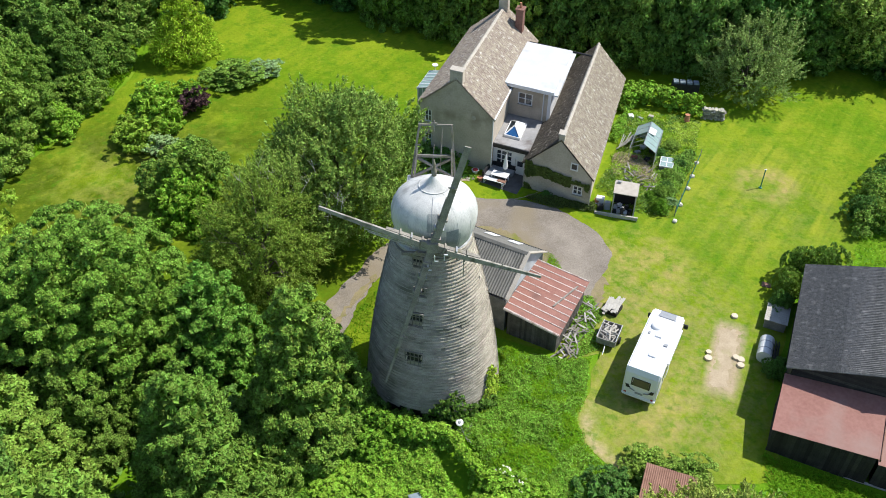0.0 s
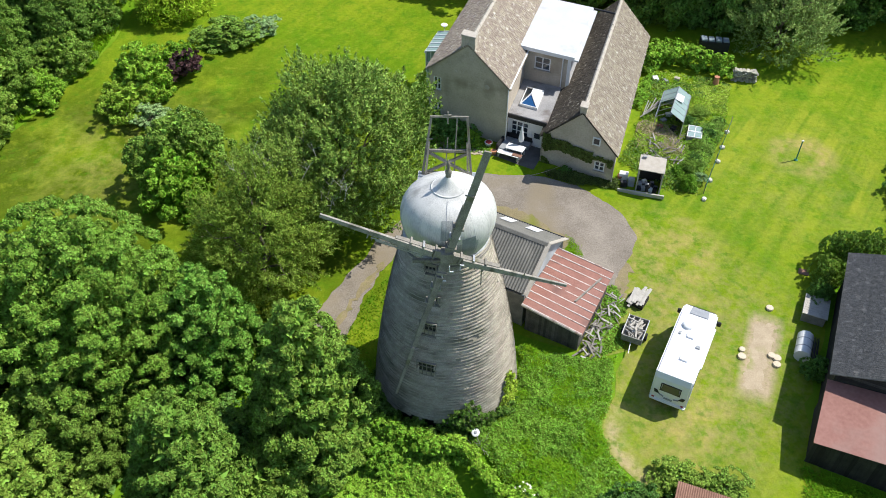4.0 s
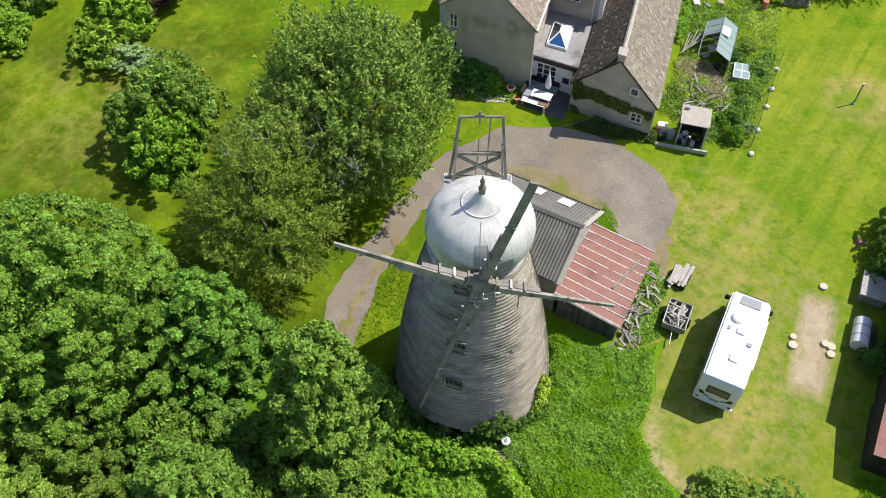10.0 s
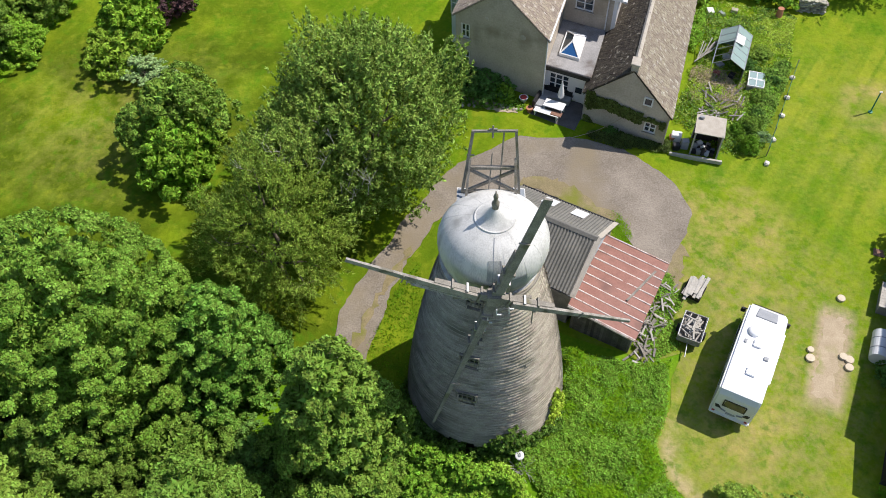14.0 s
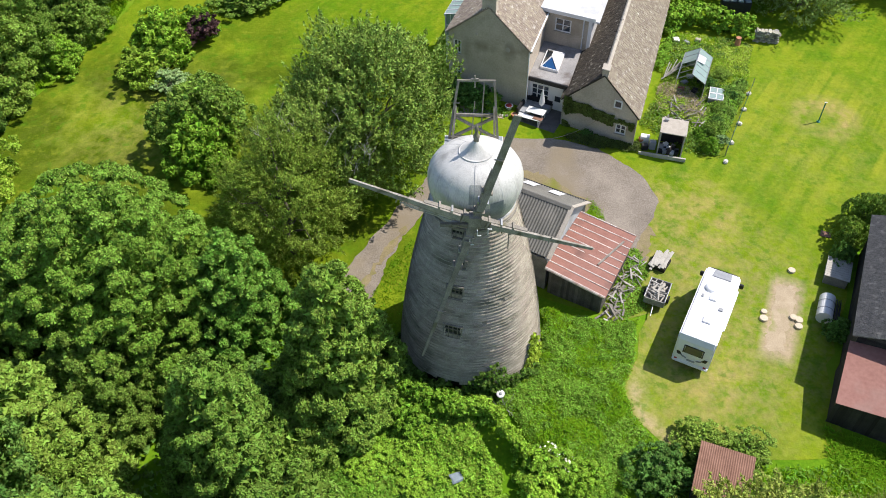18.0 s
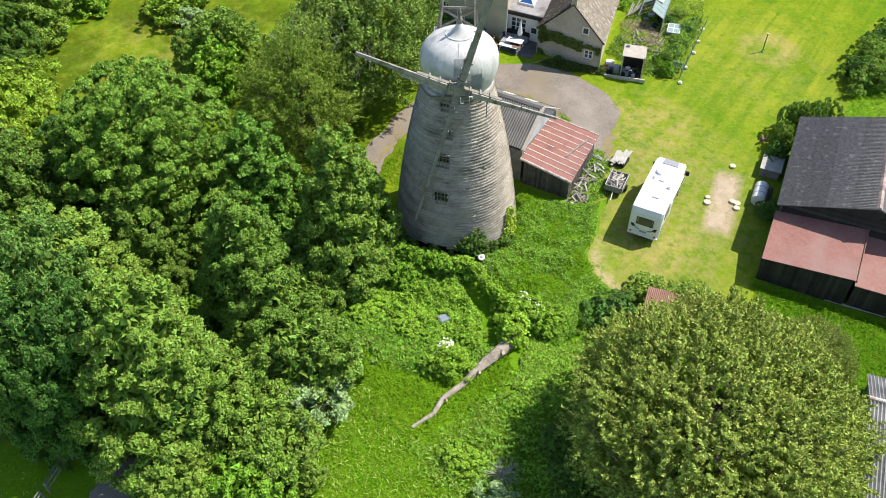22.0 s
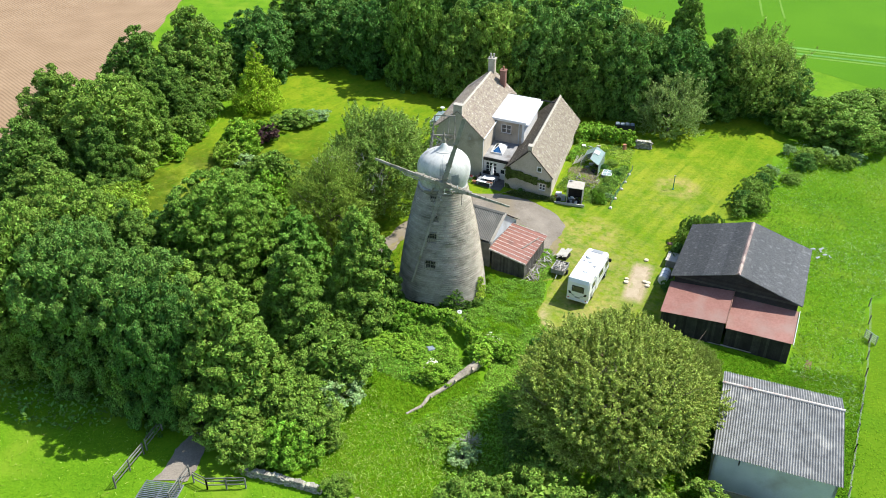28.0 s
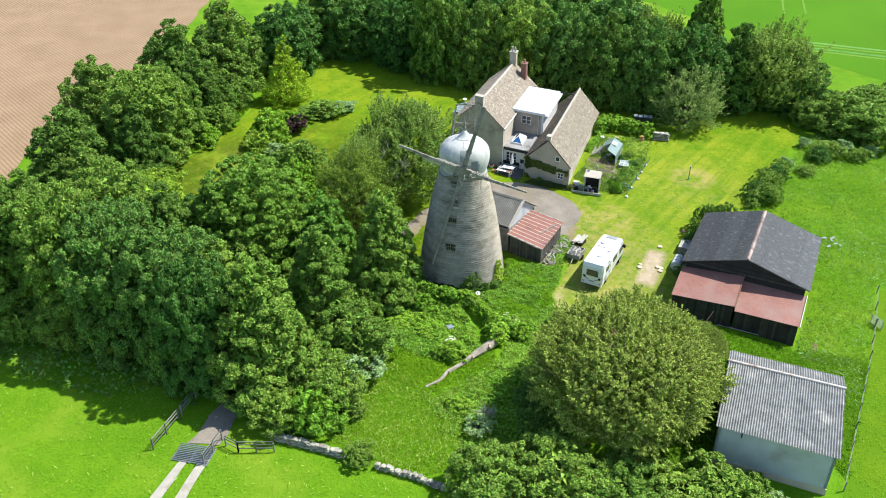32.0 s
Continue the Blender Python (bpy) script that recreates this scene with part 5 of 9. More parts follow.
# lean-tos: the left one tilts, the right one sits a little lower
for k, (xa, xb, za, zb, ta, tb, yn) in enumerate(((-.1, 5.85, 1.75, 2.2, 2.75, 3.3, -4.0), (5.9, 11.75, 1.65, 1.75, 2.75, 2.75, -3.9))):
    lt = part("lean_to_roof", Shape().slab((xa, yn, za), (xb, yn, zb), (xb, .1, tb), (xa, .1, ta), .03), M_REDTIN, barn, "faded red sheet lean-to roof")
    part("lean_to_body", Shape().hexa([(xa + .15, yn + .25, -1.6), (xb - .15, yn + .25, -1.6), (xb - .15, .12, -1.2), (xa + .15, .12, -1.2)], [(xa + .15, yn + .25, za - .04), (xb - .15, yn + .25, zb - .04), (xb - .15, .12, tb - .06), (xa + .15, .12, ta - .06)]), M_DARKTIMBER, barn)
    boards_y(barn, xa + .1, xb - .1, yn + .25, -1.5, za - .05, -1.5, zb - .05, .24, M_DARKTIMBER, seed=k)
part("bargeboard", Shape().beam((11.8, -4.0, 1.66), (11.8, .1, 2.76), .05, .28), M_WHITE, barn, "pale worn end board")
part("bargeboard", Shape().beam((5.88, -4.0, 2.1), (5.88, .1, 3.25), .05, .3), M_RUST, barn)

# grey block shed with corrugated cement roof
POLE = pose(20.6, -24.2, 0, 0, 0, -19.8)
pole = thing("block_shed", POLE, "block-walled shed with grey corrugated cement roof", "shed")
PW, PD, PN, PF, PR, PRY = 8.75, 9.1, 2.62, 3.4, 3.85, 7.0
part("wall", Shape().box(.15, PW - .15, .3, .5, -3.0, PN - .05), M_BLOCK, pole, "pale rendered block wall")
part("wall", Shape().box(.15, PW - .15, PD - .4, PD - .2, -3.0, PF - .1), M_BLOCK, pole)
for xx in (.15, PW - .35):
    part("wall", Shape().add([(xx, .3, -3), (xx, PD - .2, -3), (xx, PD - .2, PF - .1), (xx, PRY, PR - .1), (xx, .3, PN - .05), (xx + .2, .3, -3), (xx + .2, PD - .2, -3), (xx + .2, PD - .2, PF - .1), (xx + .2, PRY, PR - .1), (xx + .2, .3, PN - .05)],
                             [(4, 3, 2, 1, 0), (5, 6, 7, 8, 9), (0, 1, 6, 5), (1, 2, 7, 6), (2, 3, 8, 7), (3, 4, 9, 8), (4, 0, 5, 9)]), M_BLOCK, pole)
part("roof", Shape().corrugated((-.1, 0, PN), (PW + .1, 0, PN), (PW + .1, PRY, PR), (-.1, PRY, PR), .19, .06), M_ASBESTOS, pole, "long corrugated near slope")
part("roof", Shape().corrugated((PW + .1, PD, PF), (-.1, PD, PF), (-.1, PRY, PR), (PW + .1, PRY, PR), .19, .06), M_ASBESTOS, pole, "short corrugated far slope")
part("ridge_cap", Shape().tube((-.15, PRY, PR + .02), (PW + .15, PRY, PR + .02), .12, n=10), M_RIB, pole, "rounded ridge cap")
part("plinth", Shape().box(.1, PW - .1, .24, .3, -3.0, -.9), M_STONE, pole)
part("downpipe", Shape().tube((1.9, .25, 2.3), (1.9, .25, 1.9), .05), M_BLACK, pole)

# small rusty-roofed hut among the bushes
hut = thing("hut", pose(11.75, -10.2, 0, 0, 0, -20), "small hut with rusty brown sheet roof in bushes", "shed")
part("wall", Shape().box(.1, 2.8, .1, 2.9, -1.2, 1.05), M_DARKTIMBER, hut)
part("roof", Shape().corrugated((0, 0, 1.15), (2.95, 0, 1.15), (2.95, 3.1, 1.4), (0, 3.1, 1.4), .12, .015), M_RUST, hut, "rusty corrugated sheet")


# ---- motorhome ----
MH = pose(13.45, -1.3, ground_z(13.5, 1) - 0.02, 2.6, 0, -26.5)
mh = thing("motorhome", MH, "large white motorhome parked on the lawn", "motorhome")
bm = bmesh.new()
# body outline from the side (y, z), front at +y
side = [(0.0, .45), (0.0, 1.6), (.06, 2.5), (.22, 2.88), (1.0, 2.95), (5.2, 2.97), (6.0, 2.9), (6.35, 2.55), (6.55, 2.0), (6.95, 1.25), (7.02, .9), (7.0, .45)]
W2 = 1.14
vs = [[bm.verts.new((sx * (W2 if y < 5.8 else W2 * (1 - .12 * (y - 5.8))), y, z)) for y, z in side] for sx in (-1, 1)]
bm.faces.new(vs[0])
bm.faces.new(vs[1][::-1])
for i in range(len(side)):
    k = (i + 1) % len(side)
    bm.faces.new((vs[0][i], vs[1][i], vs[1][k], vs[0][k]))
bmesh.ops.recalc_face_normals(bm, faces=bm.faces[:])
long_edges = [e for e in bm.edges if abs(e.verts[0].co.x - e.verts[1].co.x) < .3]
bmesh.ops.bevel(bm, geom=long_edges, offset=.11, segments=3, affect="EDGES", clamp_overlap=True)
part("body", Shape().take(bm), M_MHWHITE, mh, "glossy white coachwork")
part("windscreen", Shape().add([(-.9, 6.6, 1.97), (.9, 6.6, 1.97), (.86, 6.4, 2.56), (-.86, 6.4, 2.56)], [(0, 1, 2, 3)]), M_GLASS, mh)
part("sunroof", Shape().hexa([(-.62, 5.3, 2.95), (.62, 5.3, 2.95), (.55, 6.0, 2.88), (-.55, 6.0, 2.88)], [(-.58, 5.34, 3.01), (.58, 5.34, 3.01), (.5, 5.96, 2.95), (-.5, 5.96, 2.95)]), M_GREYPL, mh, "tinted sunroof")
rear = part("rear_window", Shape().hexa([(-.55, -.04, 1.55), (.55, -.04, 1.55), (.55, .02, 1.55), (-.55, .02, 1.55)], [(-.5, .0, 2.1), (.5, .0, 2.1), (.5, .07, 2.1), (-.5, .07, 2.1)]), M_GLASS, mh, "dark rear window")
part("window_frame", Shape().box(-.62, .62, -.03, .03, 1.48, 1.55).box(-.58, .58, -.0, .05, 2.1, 2.16).box(-.62, -.55, -.03, .04, 1.5, 2.14).box(.55, .62, -.03, .04, 1.5, 2.14), M_BLACK, rear)
for sx in (-1, 1):
    lamp = Shape().hexa([(sx * .74 - .14, -.05, 1.16), (sx * .74 + .14, -.05, 1.16), (sx * .74 + .14, .02, 1.16), (sx * .74 - .14, .02, 1.16)], [(sx * .86 - .1, -.04, 1.42), (sx * .86 + .1, -.04, 1.42), (sx * .86 + .1, .02, 1.42), (sx * .86 - .1, .02, 1.42)])
    part("tail_lamp", lamp, M_BLACK, mh)
    part("reflector", Shape().box(sx * .9 - .08, sx * .9 + .08, -.06, .02, .62, .7), M_RED, mh)
    part("lower_stripe", Shape().beam((sx * .62, -.03, 1.12), (sx * .3, -.03, 1.02), .03, .1, up=(0, 1, 0)), M_GREYPL, mh)
part("number_plate", Shape().box(-.26, .26, -.05, .01, .78, .9), M_GREYPL, mh)
part("bumper", Shape().box(-1.12, 1.12, -.1, .2, .38, .62, .06), M_MHWHITE, mh)
part("front_bumper", Shape().box(-1.0, 1.0, 6.85, 7.1, .35, .7, .06), M_GREYPL, mh)
for sx, y in ((-1, 1.7), (1, 1.7), (-1, 5.75), (1, 5.75)):
    wh = part("wheel", Shape().tube((sx * .82, y, .33), (sx * 1.06, y, .33), .33, n=20), M_RUBBER, mh)
    part("rim", Shape().tube((sx * 1.05, y, .33), (sx * 1.075, y, .33), .2, n=16), M_STEEL, wh)
part("chassis", Shape().box(-.95, .95, .15, 6.8, .25, .5), M_BLACK, mh)
for sx in (-1, 1):
    ms = part("mirror", Shape().box(sx * 1.28 - .13, sx * 1.28 + .13, 6.1, 6.25, 1.75, 2.15, .04), M_BLACK, mh)
    part("mirror_arm", Shape().tube((sx * 1.0, 6.25, 2.1), (sx * 1.25, 6.18, 2.05), .04), M_BLACK, ms)
for y0, y1, z0, z1 in ((1.0, 1.9, 1.6, 2.2), (3.2, 4.3, 1.6, 2.2), (5.3, 6.1, 1.5, 2.2)):
    part("side_window", Shape().box(1.13, 1.155, y0, y1, z0, z1, .01), M_GLASS, mh)
    part("side_window", Shape().box(-1.155, -1.13, y0, y1, z0, z1, .01), M_GLASS, mh)
part("side_door", Shape().box(1.135, 1.15, 2.3, 2.95, .6, 2.3, .005), M_MHWHITE, mh)
part("hatch_seal", Shape().box(1.135, 1.147, 0.6, 1.3, .65, 1.2, .004), M_GREYPL, mh)
part("waist_stripe", Shape().box(1.138, 1.146, .15, 6.3, 1.22, 1.3), M_GREYPL, mh)
part("waist_stripe", Shape().box(-1.146, -1.138, .15, 6.3, 1.22, 1.3), M_GREYPL, mh)
part("satellite_dome", Shape().lathe([(.36, 2.96), (.36, 3.05), (.32, 3.12), (.2, 3.17), (.01, 3.18)], 24, -.4, 4.3), M_MHWHITE, mh, smooth=True)
part("roof_vent", Shape().box(-.25, .2, 3.35, 3.8, 2.95, 3.07, .03), M_MHWHITE, mh)
part("roof_vent", Shape().box(-.15, .35, 1.5, 1.98, 2.94, 3.06, .03), M_MHWHITE, mh)
part("roof_vent", Shape().box(.5, .75, 2.75, 3.0, 2.95, 3.04, .02), M_GREYPL, mh)
part("aerial", Shape().box(-.75, -.6, 3.4, 3.65, 2.95, 3.03, .02), M_GREYPL, mh)
part("awning_case", Shape().box(1.1, 1.24, 1.6, 5.0, 2.62, 2.76, .03), M_MHWHITE, mh)


# ---- trees and bushes ----
def leaf_cloud(name, centres, radii, count, size, material, seed, slim=0.6, droop=0.35, inner=0.2, up=0.5, star=1, cut=None, rise=.35):
    """Many small leaves over a set of rounded clumps; leaves deep inside the crown are left out."""
    rg = np.random.default_rng(seed)
    c, r = np.array(centres, float), np.array(radii, float)
    wgt = r ** 2 / (r ** 2).sum()
    n = int(count * 1.9)
    # leaves sit along sprays that fan out of each clump
    ns = max(len(c) * 5, n // 44)
    own = rg.choice(len(c), ns, p=wgt)
    sd = rg.normal(size=(ns, 3))
    sd[:, 2] += rise
    sd /= np.linalg.norm(sd, axis=1)[:, None]
    sl = rg.uniform(.75, 1.3, ns)
    sp = rg.integers(0, ns, n)
    which = own[sp]
    d = sd[sp] + rg.normal(scale=.15, size=(n, 3))
    d /= np.linalg.norm(d, axis=1)[:, None]
    rad = np.where(rg.random(n) < inner, rg.uniform(.3, .8, n), sl[sp] * (.45 + .6 * rg.random(n) ** .7))
    d *= np.stack([1 + .25 * np.sin(which * 2.1), 1 + .25 * np.cos(which * 3.3), .78 + 0 * which], 1)
    p = c[which] + d * (rad * r[which])[:, None]
    keep = np.ones(n, bool)
    for k in range(len(c)):
        keep &= (np.linalg.norm(p - c[k], axis=1) > .6 * r[k]) | (which == k)
    keep &= p[:, 2] > (0.15 if cut is None else cut)
    p, d = p[keep][:count], d[keep][:count]
    n = len(p)
    nrm = d + rg.normal(scale=.55, size=(n, 3)) + np.array((0, 0, up))
    nrm /= np.linalg.norm(nrm, axis=1)[:, None]
    t = np.cross(nrm, rg.normal(size=(n, 3)))
    t /= np.linalg.norm(t, axis=1)[:, None] + 1e-9
    s = np.cross(nrm, t)
    ln = size * rg.uniform(.55, 1.25, n)[:, None]
    tris = []
    for q in range(star):
        a = 2 * math.pi * q / max(star, 1)
        tt, ss = (t, s) if star == 1 else (t * math.cos(a) + s * math.sin(a), s * math.cos(a) - t * math.sin(a))
        base = p - (tt * ln * .5 if star == 1 else 0)
        wide = base + tt * ln * (.25 if star == 1 else .62)
        if star == 1:
            tris.append(np.stack([wide + ss * ln * slim * .5, base + tt * ln - nrm * ln * droop, wide - ss * ln * slim * .5], 1))
        else:
            tris.append(np.stack([base, wide + ss * ln * slim * .5 - nrm * ln * droop * .5, wide - ss * ln * slim * .5 - nrm * ln * droop * .5], 1))
    v = np.concatenate(tris).reshape(-1, 3)
    return tri_mesh(name, v, material)


def tri_mesh(name, v, material):
    m = len(v) // 3
    me = bpy.data.meshes.new(name)
    me.vertices.add(len(v))
    me.vertices.foreach_set("co", v.astype(np.float32).ravel())
    me.loops.add(m * 3)
    me.loops.foreach_set("vertex_index", np.arange(m * 3, dtype=np.int32))
    me.polygons.add(m)
    me.polygons.foreach_set("loop_start", np.arange(0, m * 3, 3, dtype=np.int32))
    me.polygons.foreach_set("loop_total", np.full(m, 3, np.int32))
    me.materials.append(material)
    me.update(calc_edges=True)
    return me


def clumps(R, H, base, n, seed, shape="round", size=(.26, .42)):
    """Centres and radii of a crown's clumps: R its half width, from height base to H."""
    rg = np.random.default_rng(seed)
    cs, rs = [], []
    zc, hz = (H + base) / 2, (H - base) / 2
    while len(cs) < n:
        d = rg.normal(size=3)
        d /= np.linalg.norm(d)
        q = rg.uniform(.45, .88)
        x, y, z = d[0] * q, d[1] * q, d[2] * q
        if shape == "cone":
            z = rg.uniform(-.95, .9)
            w = (1 - (z + 1) / 2) ** .85 * .95
            a = rg.uniform(0, 2 * math.pi)
            q = rg.uniform(.45, .85)
            x, y = math.cos(a) * w * q, math.sin(a) * w * q
            k = max(.12, w * .55)
        else:
            if z < -.35:
                x, y = x * .8, y * .8
            k = rg.uniform(*size)
        cs.append((x * R, y * R, zc + z * hz))
        rs.append(k * R)
    return cs, rs


def trunk_shape(R, H, base, cs, seed, r0):
    """A tapered trunk that forks into limbs reaching the clumps."""
    rn = random.Random(seed)
    s = Shape()
    p = Vector((0, 0, -.4))
    rad = r0 * 1.25
    pts = [p]
    for k in range(1, 6):
        q = Vector((rn.uniform(-.06, .06) * R, rn.uniform(-.06, .06) * R, H * .62 * k / 5))
        rq = r0 * (1 - .14 * k)
        s.tube(pts[-1], q, rad, rq, 9)
        pts.append(q)
        rad = rq
    for c in rn.sample(list(cs), min(len(cs), 16)):
        c = Vector(c)
        st = pts[rn.randint(2, 5)]
        if c.z < st.z:
            st = pts[2]
        mid = st.lerp(c, .5) + Vector((0, 0, .06 * H))
        s.tube(st, mid, r0 * .4, r0 * .24, 6)
        s.tube(mid, c, r0 * .24, r0 * .06, 5)
        for _ in range(2):
            e = c + Vector((rn.uniform(-1, 1), rn.uniform(-1, 1), rn.uniform(-.2, .8))) * R * .22
            s.tube(c, e, r0 * .07, r0 * .02, 4)
    return s


def shoot_cloud(name, R, H, base, shoots, leaves, size, material, seed, length=1.1, rise=.9, slim=.4, lump=.16, droop=.0, peak=.0, mid=.42, fine=1.0):
    """A crown of long leafy shoots that reach outwards and up from a dome with an uneven outline."""
    rg = np.random.default_rng(seed)
    d = rg.normal(size=(shoots, 3))
    d[:, 2] = np.abs(d[:, 2]) * np.where(rg.random(shoots) < .24, -.6, 1)
    d /= np.linalg.norm(d, axis=1)[:, None]
    ph = rg.uniform(0, 6.28, 3)
    f = 5 * fine
    bulge = 1 + lump * (np.sin(d[:, 0] * f + ph[0]) * np.cos(d[:, 1] * f + ph[1]) + .6 * np.sin(d[:, 2] * f * 1.8 + d[:, 0] * f * 1.4 + ph[2]) + .5 * np.sin(d[:, 1] * f * 2.3 + ph[0]) * np.sin(d[:, 0] * f * 2.1 + d[:, 2] * f * 2.2) + .3 * rg.normal(size=shoots))
    q = (rg.random(shoots) ** .3 * .55 + .4) * bulge
    zc = base + (H - base) * mid
    hz = np.where(d[:, 2] > 0, H - zc, zc - base)
    w = 1 - peak * np.clip(d[:, 2], 0, 1)
    c = np.stack([d[:, 0] * R * q * w, d[:, 1] * R * q * w, zc + d[:, 2] * hz * q], 1)
    u = d + np.array((0, 0, rise)) + rg.normal(scale=.35, size=(shoots, 3))
    u /= np.linalg.norm(u, axis=1)[:, None]
    sp = rg.integers(0, shoots, leaves)
    w = rg.random(leaves)
    ln = length * rg.uniform(.5, 1.4, shoots)[sp]
    p = c[sp] + u[sp] * ((w - .45) * ln)[:, None] + rg.normal(size=(leaves, 3)) * (length * .1 * (1.25 - w))[:, None]
    p[:, 2] -= droop * w ** 2 * ln
    p[:, 2] = np.maximum(p[:, 2], .1)
    t = u[sp] * .7 + rg.normal(scale=.6, size=(leaves, 3))
    t /= np.linalg.norm(t, axis=1)[:, None]
    nrm = d[sp] * .7 + rg.normal(scale=.5, size=(leaves, 3)) + np.array((0, 0, .35))
    s = np.cross(nrm, t)
    s /= np.linalg.norm(s, axis=1)[:, None] + 1e-9
    k = size * rg.uniform(.55, 1.25, leaves)[:, None]
    v = np.stack([p - t * k * .25 + s * k * slim * .5, p + t * k * .75, p - t * k * .25 - s * k * slim * .5], 1).reshape(-1, 3)
    return tri_mesh(name, v, material), c[rg.integers(0, shoots, 30)]


KINDS = {}


def shoot_kind(key, R, H, base, shoots, leaves, size, material, seed, r0=.25, **kw):
    crown, ends = shoot_cloud("crown_" + key, R, H, base, shoots, leaves, size, material, seed, **kw)
    KINDS[key] = (crown, trunk_shape(R, H, base, [tuple(e) for e in ends], seed, r0).mesh("trunk_" + key, M_BARK, True), R, H)



def envelope(shape, v):
    """Half width of a crown, of 1 at its widest, at height v of 0 to 1 between its base and its top."""
    if shape == "ovate":
        return np.clip(1.62 * (1.003 - v) ** .8 * (v + .1) ** .28, .03, 1)
    if shape == "tall":
        return np.where(v > .66, np.sqrt(np.clip(1 - ((v - .66) / .3375) ** 2, .001, 1)), .86 + .14 * np.sin(np.clip(v / .66, 0, 1) * math.pi / 2))
    return np.where(v > .4, np.sqrt(np.clip(1 - ((v - .4) / .5965) ** 2, .0008, 1)), .74 + .26 * np.sin(np.clip(v / .4, 0, 1) * math.pi / 2))


def lump_crown(name, R, H, base, lumps, leaves, size, material, seed, shape="dome", lump=(.17, .27), subs=9, slim=.65, droop=.3, star=1, flat=.82, fill=.16, wander=.09):
    """A crown of leafy lumps, each a heap of smaller tufts, with dark gaps between them and an uneven outline."""
    rg = np.random.default_rng(seed)
    ph = rg.uniform(0, 6.28, 4)
    C, Nrm, rho = [], [], []
    grid = np.linspace(.004, .996, 249)
    prof = envelope(shape, grid) * R
    slope = np.gradient(prof, grid * (H - base))
    pool_v = rg.choice(grid, 6000, p=prof * np.hypot(1, slope) / np.sum(prof * np.hypot(1, slope)))
    k = 0
    while len(C) < lumps:
        best, far = None, -1
        for _ in range(7):
            v, a = pool_v[k % len(pool_v)], rg.uniform(0, 2 * math.pi)
            k += 1
            wob = 1 + wander * (math.sin(2 * a + ph[0]) + .8 * math.sin(3 * a + 5 * v + ph[1]) + .6 * math.sin(7 * v + ph[2]))
            r = float(envelope(shape, np.array(v))) * R * wob
            p = np.array((r * math.cos(a), r * math.sin(a), base + v * (H - base)))
            d = min((np.sum((p - q) ** 2) for q in C[-60:]), default=9e9)
            if d > far:
                best, far = p, d
                nr = np.array((math.cos(a), math.sin(a), min(-float(np.interp(v, grid, slope)), 4.0)))
        nr /= np.linalg.norm(nr)
        s0 = R * rg.uniform(*lump) * (1.08 - .35 * (best[2] - base) / (H - base))
        C.append(best - nr * s0 * .6)
        Nrm.append(nr)
        rho.append(s0)
    C, Nrm, rho = np.array(C), np.array(Nrm), np.array(rho)
    own = np.repeat(np.arange(lumps), subs)
    ns = len(own)
    sd = Nrm[own] * 1.1 + np.array((0, 0, .2)) + rg.normal(scale=.6, size=(ns, 3))
    sd /= np.linalg.norm(sd, axis=1)[:, None]
    sc = C[own] + sd * (rho[own] * rg.uniform(.55, .92, ns))[:, None] * np.array((1, 1, flat))
    sr = rho[own] * rg.uniform(.26, .5, ns)
    pick = rg.choice(ns, leaves, p=sr ** 2 / np.sum(sr ** 2))
    d = sd[pick] * .7 + np.array((0, 0, .12)) + rg.normal(scale=.8, size=(leaves, 3))
    d /= np.linalg.norm(d, axis=1)[:, None]
    p = sc[pick] + d * (sr[pick] * rg.uniform(.55, 1.12, leaves))[:, None] * np.array((1, 1, flat))
    inner = rg.random(leaves) < fill
    v, a, q = rg.choice(grid, leaves, p=prof / np.sum(prof)), rg.uniform(0, 2 * math.pi, leaves), rg.uniform(.42, .78, leaves)
    rr_ = envelope(shape, v) * R * q
    p[inner] = np.stack([rr_ * np.cos(a), rr_ * np.sin(a), base + v * (H - base) * (q * .25 + .74)], 1)[inner]
    p[:, 2] = np.maximum(p[:, 2], .08)
    nrm = d + rg.normal(scale=.6, size=(leaves, 3)) + np.array((0, 0, .2))
    nrm /= np.linalg.norm(nrm, axis=1)[:, None]
    t = np.cross(nrm, rg.normal(size=(leaves, 3)))
    t /= np.linalg.norm(t, axis=1)[:, None] + 1e-9
    sx = np.cross(nrm, t)
    ln = (size * rg.uniform(.55, 1.3, leaves) * np.where(inner, 2.3 if star == 1 else 1.3, 1))[:, None]
    if star == 1:
        tris = [np.stack([p - t * ln * .3 + sx * ln * slim * .5, p + t * ln * .7 - nrm * ln * droop, p - t * ln * .3 - sx * ln * slim * .5], 1)]
    else:
        tris = []
        for j in range(star):
            b = 2 * math.pi * j / star
            tt, ss = t * math.cos(b) + sx * math.sin(b), sx * math.cos(b) - t * math.sin(b)
            tip = p + tt * ln * .62 - nrm * ln * droop * .5
            tris.append(np.stack([p, tip + ss * ln * slim * .5, tip - ss * ln * slim * .5], 1))
    return tri_mesh(name, np.concatenate(tris).reshape(-1, 3), material), C[rg.integers(0, lumps, 30)] * .76 + np.array((0, 0, base * .24))


def lump_kind(key, R, H, base, lumps, leaves, size, material, seed, r0=.3, **kw):
    crown, ends = lump_crown("crown_" + key, R, H, base, lumps, leaves, size, material, seed, **kw)
    KINDS[key] = (crown, trunk_shape(R, H, base, [tuple(e) for e in ends], seed, r0).mesh("trunk_" + key, M_BARK, True), R, H)


